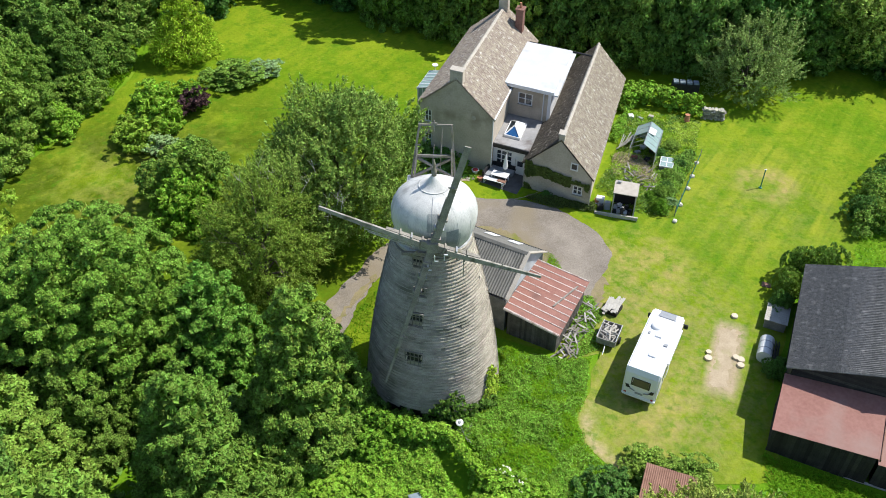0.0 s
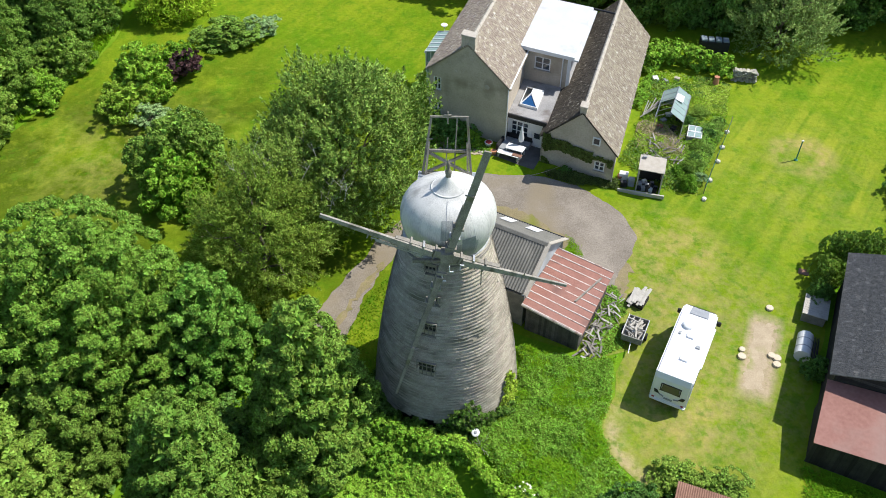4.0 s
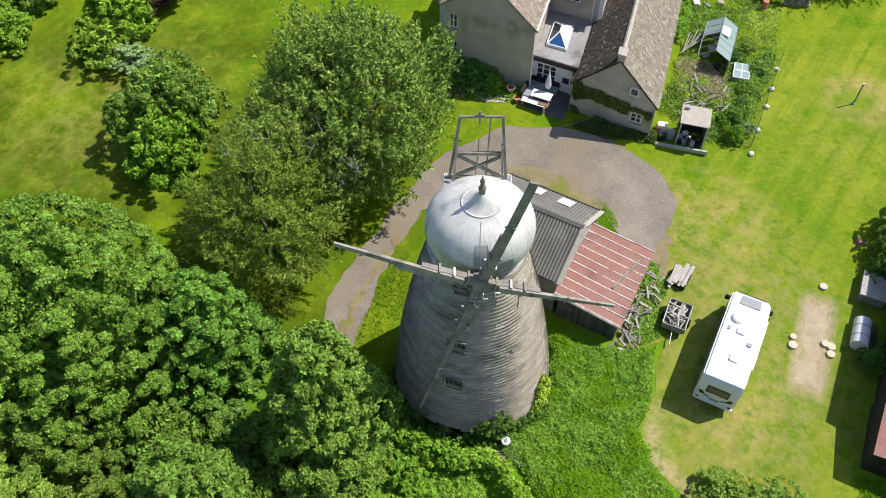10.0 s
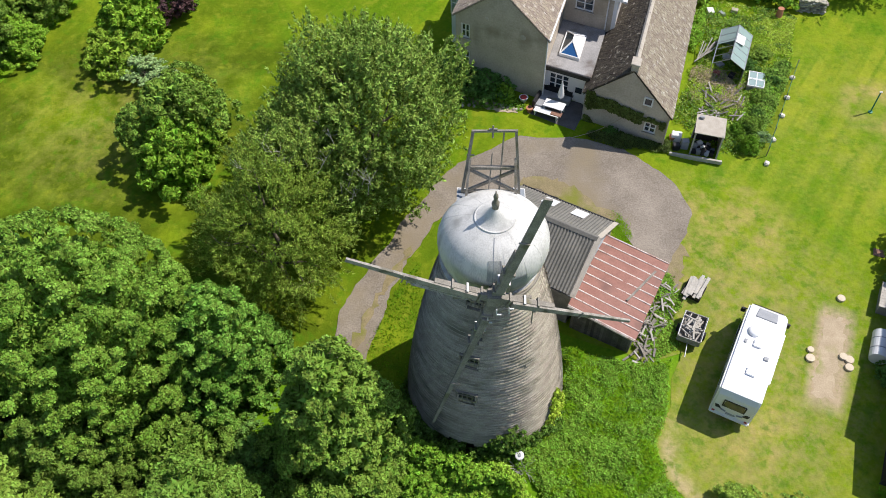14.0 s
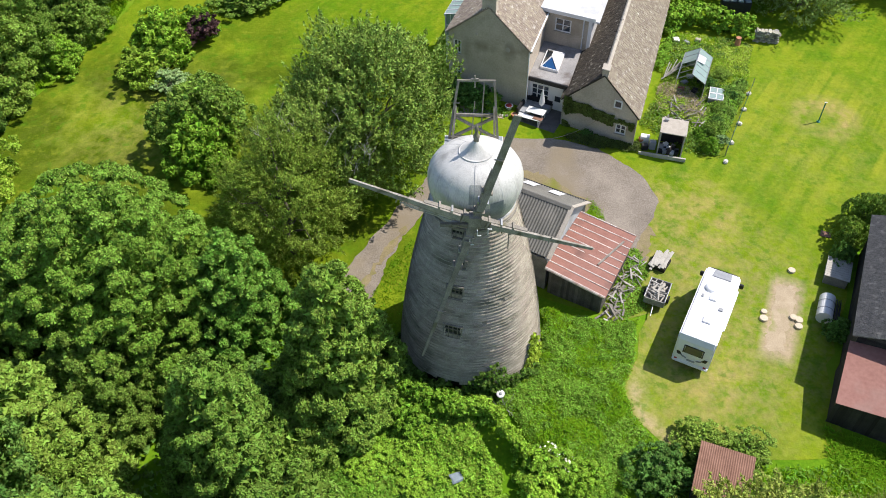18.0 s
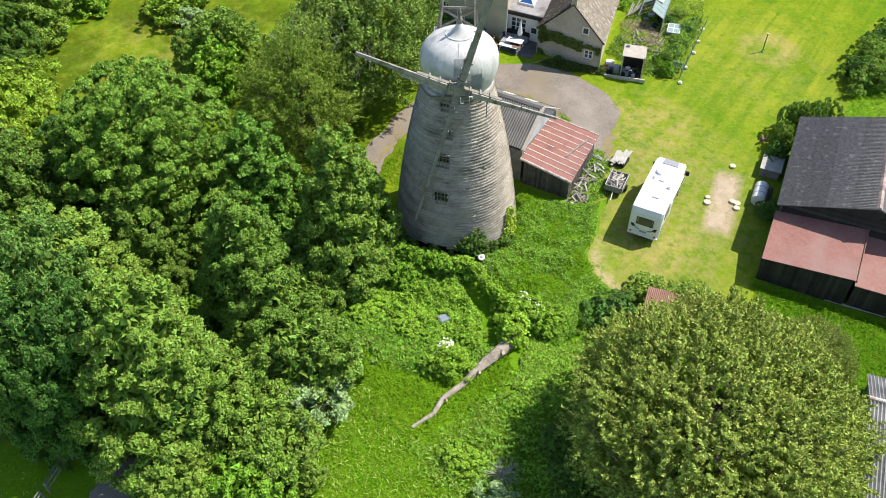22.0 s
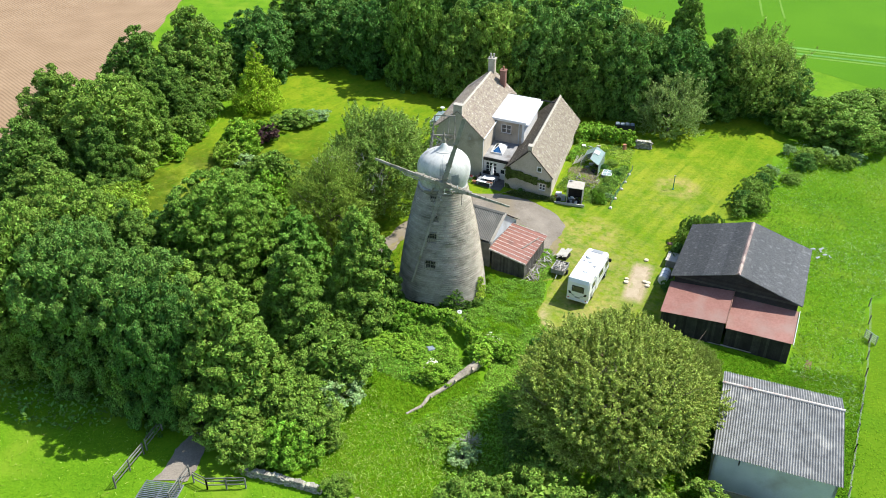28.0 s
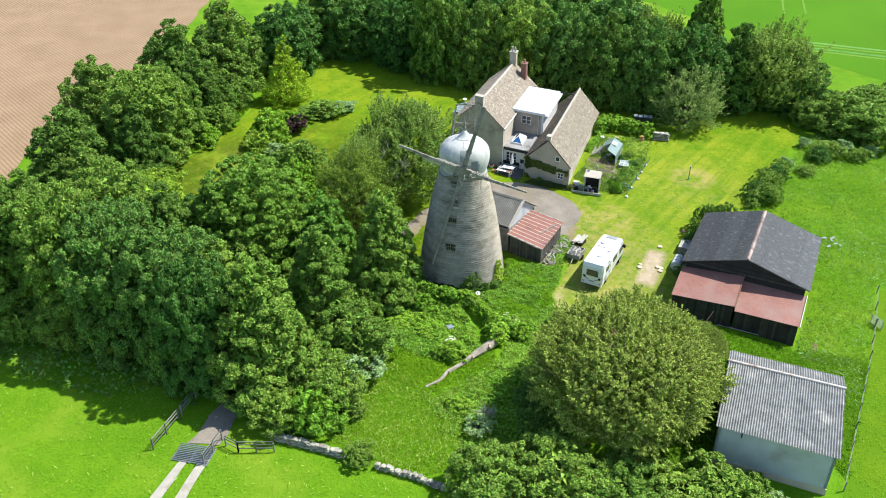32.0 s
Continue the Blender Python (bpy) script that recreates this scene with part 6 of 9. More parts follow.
def tree_kind(key, R, H, base, n, leaves, size, material, seed, shape="round", slim=.6, droop=.35, up=.5, star=1, r0=.3, clump=(.26, .42), inner=.2, rise=.35):
    cs, rs = clumps(R, H, base, n, seed, shape, clump)
    crown = leaf_cloud("crown_" + key, cs, rs, leaves, size, material, seed, slim, droop, inner, up, star, rise=rise)
    bark = trunk_shape(R, H, base, cs, seed, r0).mesh("trunk_" + key, M_BARK, True)
    KINDS[key] = (crown, bark, R, H)


# key, half width, height, crown base, clumps, leaves, leaf length
lump_kind("broad", 4.6, 12.6, .5, 120, 104000, .2, L_MID, 101, r0=.32, shape="ovate")
lump_kind("broad_b", 4.5, 12.8, .5, 110, 100000, .2, L_MIDB, 102, r0=.3, shape="tall", lump=(.18, .3))
lump_kind("dark", 4.8, 12.2, .5, 105, 92000, .21, L_DARK, 103, r0=.34, shape="tall", lump=(.18, .3))
lump_kind("far_dark", 5.3, 12.0, .3, 90, 40000, .3, L_DARK, 133, r0=.34, shape="dome", lump=(.18, .3))
lump_kind("far_broad", 5.3, 12.0, .3, 95, 40000, .3, L_MID, 134, r0=.34, shape="ovate", lump=(.18, .3))
lump_kind("far_pale", 5.2, 12.0, .3, 95, 40000, .29, L_MIDB, 136, r0=.34, shape="tall", lump=(.17, .28))
lump_kind("chestnut", 6.0, 13.0, .5, 280, 92000, .23, L_CHEST, 104, r0=.45, shape="dome", lump=(.105, .155), subs=7, slim=.5, droop=.5, star=5, flat=.6, fill=.3, wander=.03)
lump_kind("young_chestnut", 3.0, 9.6, .4, 90, 26000, .25, L_YOUNG, 144, r0=.2, shape="ovate", lump=(.16, .25), subs=6, slim=.55, droop=.5, star=5, flat=.65, wander=.12)
shoot_kind("feathery", 5.2, 11.8, .2, 2200, 90000, .22, L_FEATHER, 105, r0=.24, length=1.25, slim=.5)
shoot_kind("airy", 6.0, 12.0, .2, 2000, 48000, .3, L_FEATHER, 135, r0=.3, length=1.3, lump=.2, slim=.55)
shoot_kind("pear", 6.0, 12.0, .2, 1500, 36000, .3, L_PEAR, 235, r0=.3, length=1.4, lump=.24, slim=.5)
shoot_kind("conifer", 4.3, 11.0, .2, 1500, 62000, .22, L_CONIFER, 106, r0=.25, length=1.2, rise=.5, slim=.35, droop=.35, lump=.2)
shoot_kind("walnut", 8.5, 11.6, .2, 6400, 250000, .19, L_OLIVE, 107, r0=.5, length=.8, rise=.4, slim=.6, lump=.075, mid=.4, fine=1.5)
lump_kind("shrub", 2.2, 3.6, .0, 48, 15000, .17, L_BRIGHT, 108, r0=.08, lump=(.16, .36), wander=.2)
lump_kind("shrub_mid", 2.3, 4.2, .0, 50, 15000, .17, L_MIDB, 109, r0=.09, lump=(.16, .36), wander=.2)
lump_kind("shrub_dark", 2.2, 3.4, .0, 46, 13000, .17, L_DARK, 110, r0=.08, lump=(.16, .36), wander=.2)
lump_kind("golden", 2.6, 3.6, .0, 52, 16000, .18, L_YELLOW, 111, r0=.08, lump=(.16, .34), wander=.2)
tree_kind("purple", 1.5, 2.4, .0, 22, 4500, .22, L_PURPLE, 112, r0=.06, clump=(.2, .38))
lump_kind("column", 3.3, 13.3, .3, 115, 98000, .19, L_MIDB, 113, r0=.26, shape="ovate", lump=(.18, .3))
tree_kind("gold_conifer", 3.6, 9.5, .2, 120, 30000, .36, L_GOLD, 114, shape="cone", slim=.3, droop=.8, r0=.22, up=.1)
lump_kind("thorn", 3.3, 4.6, .0, 70, 32000, .18, L_MIDB, 115, r0=.12, shape="dome", lump=(.2, .32))
tree_kind("silver", 1.8, 3.0, .0, 30, 6500, .26, L_SILVER, 116, r0=.06, clump=(.2, .38))


def bare_twigs(name, x, y, z0, spread, count, seed, label):
    """Pale leafless twigs that stand out of a crown, forking upwards."""
    rn = random.Random(seed)
    s = Shape()
    for _ in range(count):
        p = Vector((rn.gauss(0, spread), rn.gauss(0, spread), rn.uniform(-1.2, .4)))
        q = p + Vector((rn.uniform(-.6, .6), rn.uniform(-.6, .6), rn.uniform(.7, 1.3)))
        s.tube(p, q, .018, .011, 5)
        for _ in range(4):
            b = p.lerp(q, rn.uniform(.3, 1))
            s.tube(b, b + Vector((rn.uniform(-.6, .6), rn.uniform(-.6, .6), rn.uniform(.2, .8))), .01, .005, 4)
    return solid(name, s, M_PALETIMBER, label, "twigs", pose(x, y, ground_z(x, y) + z0), kind="stuff")


def plant(name, key, x, y, sx=1.0, sz=None, turn=0.0, label="", category="tree", group="", sink=0.0):
    crown, bark, R, H = KINDS[key]
    sz = sz or sx
    ob = new(name)
    ob.empty_display_size = .3
    ob.matrix_basis = Matrix.LocRotScale((x, y, ground_z(x, y) - sink), Euler((0, 0, radians(turn))), (sx, sx, sz))
    tagged(ob, label, category, group)
    part("trunk", bark, M_BARK, ob)
    part("crown", crown, None, ob)
    return ob


WOOD = "trees of the wood"
plant("horse_chestnut_tree", "chestnut", -21.8, .3, 1.03, 1.0, 20, "large horse chestnut with hand-shaped leaves and white candles")
plant("horse_chestnut_tree", "young_chestnut", -14.6, .8, 1.0, 1.0, 140, "young horse chestnut between taller trees")
plant("maple_tree", "column", -7.6, -4.2, 1.0, .98, 40, "upright mid-green tree close to the mill")
plant("cherry_tree", "feathery", -7.6, 15.4, 1.14, 1.08, 10, "feathery spreading tree beside the drive")
plant("cherry_tree", "feathery", -11.0, 12.2, .8, .88, 100, "feathery spreading tree beside the conifer")
plant("cypress_tree", "conifer", -12.4, 7.4, .93, .98, 70, "dull green conifer with brownish sprays")
plant("walnut_tree", "walnut", 14.0, -19.3, .96, .94, 0, "broad olive-green walnut tree full of young leaves")
plant("walnut_tree", "walnut", 21.6, -13.2, .34, .42, 130, "small olive-green tree beside the large walnut")
bare_twigs("bare_twigs", -9.4, 10.9, 8.6, .8, 10, 301, "pale dead twigs standing out of the crown")
bare_twigs("bare_twigs", -7.6, 9.8, 7.4, .7, 9, 302, "pale dead twigs standing out of the crown")
bare_twigs("bare_twigs", -11.6, 8.6, 9.6, .8, 8, 303, "pale dead twigs beside the conifer")
WOODS = [
    ("column", -16.7, -17.4, 1.22, 1.1, 15), ("dark", -22.0, -17.4, .66, 1.06, 215), ("column", -13.0, -9.6, 1.0, .95, 80), ("column", -24.0, -9.8, 1.25, .86, 5), ("dark", -30.4, -12.2, .92, 1.18, 50), ("dark", -24.6, -14.4, .86, 1.14, 20),
    ("broad_b", -37.2, -9.2, .95, 1.16, 130), ("dark", -32.4, -9.0, .8, 1.1, 30), ("broad_b", -35.5, -1.6, .95, 1.05, 210), ("broad", -45.0, -1.2, 1.0, .95, 33), ("far_broad", -49.5, 17.5, 1.0, .88, 61),
    ("broad_b", -42.0, 24.5, 1.12, 1.0, 99), ("far_broad", -44.0, 42.0, 1.15, 1.1, 12), ("far_broad", -39.0, 50.0, 1.2, 1.2, 222), ("broad", -39.0, 36.5, .85, .85, 301),
    ("far_dark", -31.0, 57.0, 1.1, 1.15, 18), ("broad", -41.5, 19.5, .75, .8, 44), ("broad_b", -40.5, 29.0, .8, .85, 170),
    ("far_broad", -52.0, 32.0, 1.0, .95, 290), ("broad", -21.5, -6.0, .62, .7, 100), ("broad", -29.2, -4.0, .9, 1.0, 18),
    ("dark", -27.5, 3.5, .7, .62, 66), ("broad", -43.5, 9.0, .9, .8, 140), ("far_broad", -55.0, 4.0, 1.0, .9, 310), ("broad_b", -44.0, -8.4, .95, 1.1, 250), ("far_broad", -53.0, -7.0, 1.0, .85, 20),
    ("far_broad", -26.5, 67.2, 1.0, 1.12, 309), ("far_pale", -23.1, 74.5, 1.15, 1.25, 310), ("far_dark", -20.5, 65.3, 1.0, 1.1, 119), ("far_broad", -17.1, 73.2, 1.15, 1.25, 276),
    ("far_dark", -13.2, 61.0, 1.0, 1.18, 77), ("far_broad", -10.5, 69.4, 1.15, 1.25, 267), ("far_pale", -6.0, 57.0, .95, 1.2, 81), ("far_dark", -3.0, 66.5, 1.15, 1.25, 154), ("far_broad", 1.2, 54.5, .95, 1.1, 304),
    ("far_dark", 3.4, 65.0, 1.15, 1.25, 218), ("far_pale", 7.6, 53.4, .95, 1.1, 68), ("far_dark", 9.8, 62.4, 1.15, 1.25, 69), ("far_dark", 13.8, 52.0, .95, 1.1, 320), ("far_broad", 15.7, 61.6, 1.15, 1.25, 197),
    ("far_broad", 20.0, 51.0, .95, 1.05, 118), ("far_dark", 21.8, 60.7, 1.15, 1.25, 14), ("far_dark", 25.6, 49.8, .9, 1.0, 83), ("far_dark", 32.6, 50.0, .9, .95, 40), ("far_broad", 39.2, 51.2, .95, .95, 160), ("far_dark", 47.5, 45.5, .85, .75, 250)]
for key, x, y, sx, sz, turn in WOODS:
    if 48 < y < 58 and x > -8:
        y, sz = y - (1.6 if x < 18 else 4.6), sz * 1.12
    if y > 53:
        grow = .85 + .4 * ((x * 7.31 + y * 3.7) % 1)
        sx, sz = sx * grow, sz * (.86 + .2 * ((x * 3.17 + y * 5.9) % 1))
    plant("broadleaf_tree", key, x, y, sx, sz, turn, {"dark": "dark green broadleaf tree in the wood", "broad": "mid-green broadleaf tree in the wood", "broad_b": "mid-green tree with loose lumpy crown",
          "column": "upright mid-green tree in the wood", "far_dark": "dark green tree in the wood behind the garden", "far_broad": "mid-green tree in the wood behind the garden", "far_pale": "pale green tree in the wood behind the garden"}[key], "tree", WOOD, 1.0 if y > 48 else .3)
plant("poplar_tree", "column", 35.8, 56.0, 1.0, 1.25, 15, "tall narrow dark tree behind the garden")
plant("willow_tree", "airy", 44.4, 46.5, 1.12, 1.02, 75, "broad light green airy tree beyond the lawn", sink=.6)
plant("ash_tree", "airy", 28.6, 57.5, .85, .85, 200, "light green airy tree in the wood's edge")
plant("pear_tree", "pear", 30.9, 39.6, .8, .74, 50, "airy pear tree at the lawn's edge", sink=1.4)
plant("golden_cypress_tree", "gold_conifer", -28.4, 44.6, 1.0, 1.08, 0, "golden weeping conifer on the lawn's edge")
BUSHES = "garden bushes"
for name, key, x, y, sx, sz, label in (
        ("lilac_bush", "shrub", -21.0, 16.6, 1.2, 1.2, "leafy bright green bush on the lawn"), ("lilac_bush", "shrub_mid", -21.5, 19.4, 1.35, 1.35, "tall mid-green bush on the lawn"), ("lilac_bush", "shrub_mid", -22.2, 22.2, 1.05, .95, "mid-green bush on the lawn"),
        ("lilac_bush", "golden", -20.2, 18.0, .6, .9, "yellow-green shoots among the bushes"), ("laurel_bush", "shrub", -27.7, 31.4, 1.2, 1.15, "mid-green bush in the island bed"), ("golden_bush", "golden", -28.5, 28.2, .95, .75, "yellow-green bush in the island bed"), ("garden_bush", "silver", -25.9, 26.0, 1.0, .6, "pale feathery bush in the island bed"),
        ("garden_bush", "silver", -23.8, 24.4, 1.0, .65, "pale feathery bush in the island bed"), ("smoke_bush", "purple", -24.9, 33.6, 1.35, 1.15, "dark purple-leaved bush in the island bed"), ("laurel_bush", "shrub", -25.6, 34.8, .8, .7, "green bush beside the purple bush"),
        ("garden_bush", "shrub_mid", -22.2, 39.4, 1.2, .5, "low green shrubs in the island bed"), ("garden_bush", "silver", -19.3, 41.3, 1.2, .45, "low silvery shrubs in the island bed"),
        ("elder_bush", "golden", -37.4, 8.0, 1.5, 1.6, "tall yellow-green elder beside the chestnut"), ("elder_bush", "golden", -34.6, 4.4, 1.2, 1.5, "tall yellow-green elder beside the chestnut"), ("elder_bush", "golden", -34.0, 1.0, 1.2, 1.7, "tall yellow-green elder among the trees"), ("elder_bush", "golden", -37.6, 13.8, 1.1, 1.1, "yellow-green elder thicket beside the trees"), ("elder_bush", "golden", -37.5, 11.0, 1.3, 1.1, "yellow-green elder thicket beside the trees"),
        ("thicket_bush", "thorn", -10.6, -8.4, .85, .95, "green thicket at the wood's edge"), ("thicket_bush", "shrub_mid", -9.2, -13.4, 1.3, 1.2, "green thicket at the wood's edge"), ("thicket_bush", "thorn", -12.6, -14.2, .8, .8, "green thicket below the trees"),
        ("thicket_bush", "thorn", -11.2, -18.6, .9, .95, "green thicket below the trees"), ("thicket_bush", "thorn", -20.2, -13.2, .9, 1.3, "green thicket beside the drive"), ("thicket_bush", "thorn", -24.6, -15.2, 1.1, 1.25, "dark thicket beside the drive"), ("thicket_bush", "thorn", -32.0, -12.2, 1.0, 1.1, "dark thicket at the field's edge"),
        ("thicket_bush", "thorn", -36.4, -11.6, 1.0, 1.0, "dark thicket at the field's edge"), ("thicket_bush", "thorn", -42.0, -10.4, 1.1, 1.1, "dark thicket at the field's edge"), ("thicket_bush", "shrub_dark", -12.2, -4.6, 1.0, .8, "dark thicket under the trees"), ("thicket_bush", "shrub_mid", -9.8, -4.6, 1.0, 1.0, "green thicket near the drive"),
        ("thicket_bush", "thorn", -16.8, -4.2, .8, .8, "green thicket in the wood"),
        ("hedge_bush", "shrub_mid", -36.2, 34.5, 1.1, 1.0, "green hedge bush beside the lawn"), ("hedge_bush", "shrub", -37.0, 29.5, 1.0, .8, "bright green hedge bush beside the lawn"), ("hedge_bush", "shrub_mid", -39.6, 23.5, 1.2, .9, "green hedge bush beside the lawn"),
        ("hedge_bush", "shrub_mid", -41.0, 17.5, 1.1, .9, "green hedge bush beside the lawn"), ("hedge_bush", "shrub_mid", -35.6, 41.5, 1.1, 1.0, "green hedge bush beside the lawn"),
        ("hawthorn_bush", "thorn", 3.6, -29.0, 1.05, .9, "dark hawthorn bush by the field"), ("hawthorn_bush", "thorn", 8.2, -28.6, 1.15, 1.0, "dark hawthorn bush by the field"),
        ("hawthorn_bush", "thorn", 12.8, -29.4, 1.0, .85, "dark hawthorn bush by the field"), ("hawthorn_bush", "shrub_mid", 17.2, -29.0, 1.2, .8, "green bush beside the block shed"), ("hawthorn_bush", "shrub_mid", 22.6, -28.0, .8, .5, "green bush below the block wall"), ("hawthorn_bush", "silver", 24.8, -28.6, .8, .4, "pale tall weeds below the block wall"), ("hawthorn_bush", "shrub_mid", 20.4, -28.0, 1.1, .85, "green bush beside the block shed"),
        ("ivy_bush", "shrub", 23.3, -17.0, .75, 1.15, "bright ivy-covered stump beside the shed"),
        ("silver_bush", "silver", -8.4, -16.2, 1.25, .9, "silvery green bush at the wood's edge"), ("bramble_bush", "shrub", -11.4, -21.6, 1.1, 1.0, "bright green brambles at the wood's edge"), ("bramble_bush", "shrub_mid", -14.8, -21.8, .9, .9, "green brambles beside the field gate"),
        ("bramble_bush", "shrub_mid", -7.2, -25.4, .5, .42, "green bramble grown over the field wall"), ("bramble_bush", "shrub_mid", -8.6, -20.2, .5, .45, "small green bush in the grass"), ("bramble_bush", "shrub_mid", -9.6, -12.0, 1.2, 1.1, "green bush below the trees"),
        ("hedge_bush", "shrub_dark", 35.6, 18.6, .6, .62, "dark green hedge bush east of the lawn"), ("hedge_bush", "shrub_mid", 37.2, 20.6, .66, .66, "green hedge bush east of the lawn"), ("hedge_bush", "shrub_mid", 36.6, 17.4, .6, .6, "green hedge bush east of the lawn"), ("hedge_bush", "shrub_dark", 38.8, 23.0, .6, .62, "dark green hedge bush east of the lawn"),
        ("hedge_bush", "shrub_mid", 40.2, 24.8, .5, .5, "green hedge bush east of the lawn"), ("hedge_bush", "silver", 41.2, 26.2, .6, .55, "pale grey-green scrub beside the hedge"), ("hedge_bush", "silver", 45.6, 32.6, .55, .5, "pale grey-green scrub at the lawn's corner"), ("hedge_bush", "shrub_dark", 46.4, 28.8, .62, .6, "dark bush in the rough grass"), ("hedge_bush", "shrub_mid", 48.0, 30.4, .8, .5, "green bush in the rough grass"),
        ("hedge_bush", "silver", 50.2, 31.0, .7, .7, "pale leafy scrub in the rough grass"), ("hedge_bush", "shrub_mid", 51.6, 29.2, .6, .42, "green bush in the rough grass"), ("hedge_bush", "shrub_mid", 43.6, 25.0, .5, .3, "low green scrub in the rough grass"), ("hedge_bush", "silver", 54.0, 30.6, .6, .5, "pale leafy scrub in the rough grass"),
        ("hedge_bush", "thorn", 54.5, 37.5, 1.8, 1.15, "large dark green bush in the hedge"), ("hedge_bush", "thorn", 60.0, 42.0, 1.7, 1.1, "large dark green bush in the hedge"), ("hedge_bush", "thorn", 49.5, 40.5, 1.0, .8, "dark green bush in the hedge"),
        ("ivy_bush", "shrub_mid", 26.3, 9.2, .4, .6, "ivy against the barn's side"), ("ivy_bush", "shrub_mid", 27.6, 10.9, .5, .8, "ivy climbing the barn's back corner"), ("ivy_bush", "shrub_mid", 29.4, 10.6, .55, .9, "ivy climbing the barn's back eave"), ("ivy_bush", "shrub_dark", 25.4, 7.6, .35, .5, "dark bush against the barn"), ("ivy_bush", "shrub_dark", 23.4, 1.4, .4, .4, "dark bush against the barn"),
        ("garden_bush", "shrub_mid", 18.9, 20.6, .3, .3, "low green garden shrub"), ("garden_bush", "shrub_dark", 19.6, 21.9, .26, .26, "dark garden shrub by the netting"), ("garden_bush", "shrub_mid", 20.2, 23.3, .28, .24, "low green garden shrub"), ("garden_bush", "shrub_dark", 21.4, 25.2, .3, .26, "dark garden shrub by the netting"), ("garden_bush", "shrub", 18.4, 18.9, .3, .36, "bright leafy garden shrub"),
        ("garden_bush", "shrub", 18.0, 20.4, .24, .22, "bright leafy garden shrub"), ("garden_bush", "shrub_mid", 21.2, 28.2, .34, .2, "low green garden shrub"), ("garden_bush", "silver", 19.6, 19.6, .34, .3, "pale feathery garden plant"), ("garden_bush", "shrub_dark", 19.9, 26.8, .3, .22, "dark garden shrub by the greenhouse"),
        ("garden_bush", "shrub_dark", 0.2, 24.5, .8, .4, "dark shrub below the gable"), ("garden_bush", "shrub_dark", -2.2, 25.0, .8, .5, "dark shrub below the gable"), ("garden_bush", "shrub", 1.6, 23.4, .35, .3, "small bright garden plant"), ("garden_bush", "shrub_dark", 8.9, 19.9, .2, .2, "small shrub below the gable"),
        ("bramble_bush", "shrub_dark", -4.6, -2.8, .6, .4, "dark brambles at the mill's foot"),
        ("bramble_bush", "shrub_dark", 10.6, -8.6, .8, .55, "dark brambles around the hut"), ("bramble_bush", "shrub_mid", 13.2, -6.6, .6, .4, "brambles behind the hut"), ("bramble_bush", "shrub_mid", 15.6, -7.2, .6, .4, "brambles behind the hut"), ("bramble_bush", "silver", 2.2, -21.8, .75, .42, "low bush in the grass"), ("bramble_bush", "shrub", .4, -19.0, .5, .25, "low bush in the grass"),
        ("bramble_bush", "shrub", -.5, -12.6, .62, .42, "flowering bush in the grass"), ("bramble_bush", "shrub", -3.1, -9.2, .5, .2, "dark green weeds in the ruin"), ("bramble_bush", "shrub", -3.5, -5.2, .62, .42, "ivy mound inside the ruined wall"), ("bramble_bush", "shrub", 1.0, -10.4, .45, .22, "dark green weeds in the ruin"), ("bramble_bush", "shrub", -1.4, -9.9, .5, .16, "greyish weeds in the ruin"), ("bramble_bush", "shrub", -6.2, -8.0, .6, .22, "green undergrowth beside the ruin"), ("bramble_bush", "shrub", 4.4, -8.4, .7, .4, "flowering bush beside the wall"), ("bramble_bush", "shrub", 6.0, -9.0, .6, .4, "bush beside the wall")):
    plant(name, key, x, y, sx, sz, (x * 37 + y * 91) % 360, label, "bush", BUSHES)


# ---- rough vegetation ----
def inside(poly, x, y):
    odd = np.zeros(len(x), bool)
    for (ax, ay), (bx, by) in zip(poly, poly[1:] + poly[:1]):
        cross = (ay > y) != (by > y)
        odd ^= cross & (x < (bx - ax) * (y - ay) / (by - ay + 1e-12) + ax)
    return odd


# nothing grows on the wheel tracks and the drive
CLEAR = [[(-22.9, -30.6), (-21.7, -26.3), (-21.0, -26.1), (-22.0, -30.6), (-27.5, -46), (-28.4, -46)], [(-20.9, -30.2), (-20.1, -26.1), (-19.4, -26.0), (-20.0, -30.2), (-25.6, -46), (-26.5, -46)],
         [(-22.2, -26.6), (-22.0, -24.4), (-20.4, -20), (-18.2, -14), (-13.2, -6), (-10.2, 0), (-7.5, 2), (-10, -4), (-15, -12), (-18.2, -19.5), (-18.7, -24.4), (-19.2, -26.6)]]


def scatter(poly, count, seed):
    rg = np.random.default_rng(seed)
    xs, ys = [p[0] for p in poly], [p[1] for p in poly]
    x, y = rg.uniform(min(xs), max(xs), count * 5), rg.uniform(min(ys), max(ys), count * 5)
    ok = inside(poly, x, y)
    for q in CLEAR:
        ok &= ~inside(q, x, y)
    return x[ok][:count], y[ok][:count], rg


def humps(x, y, seed, scale=1.0):
    """A soft uneven height between 0 and 1."""
    tab = np.random.default_rng(seed).random((64, 64))
    h, amp = np.zeros(len(x)), .5
    for k in range(4):
        u, v = (x * math.cos(k) + y * math.sin(k)) * scale * .55 * 2 ** k + 7.3 * k, (y * math.cos(k) - x * math.sin(k)) * scale * .55 * 2 ** k + 3.1 * k
        i, j = np.floor(u).astype(int), np.floor(v).astype(int)
        a, b = u - i, v - j
        a, b = a * a * (3 - 2 * a), b * b * (3 - 2 * b)
        g = lambda p, q: tab[p % 64, q % 64]
        h += amp * ((g(i, j) * (1 - a) + g(i + 1, j) * a) * (1 - b) + (g(i, j + 1) * (1 - a) + g(i + 1, j + 1) * a) * b - .5)
        amp *= .6
    return np.clip(.5 + h * 1.3, 0, 1)


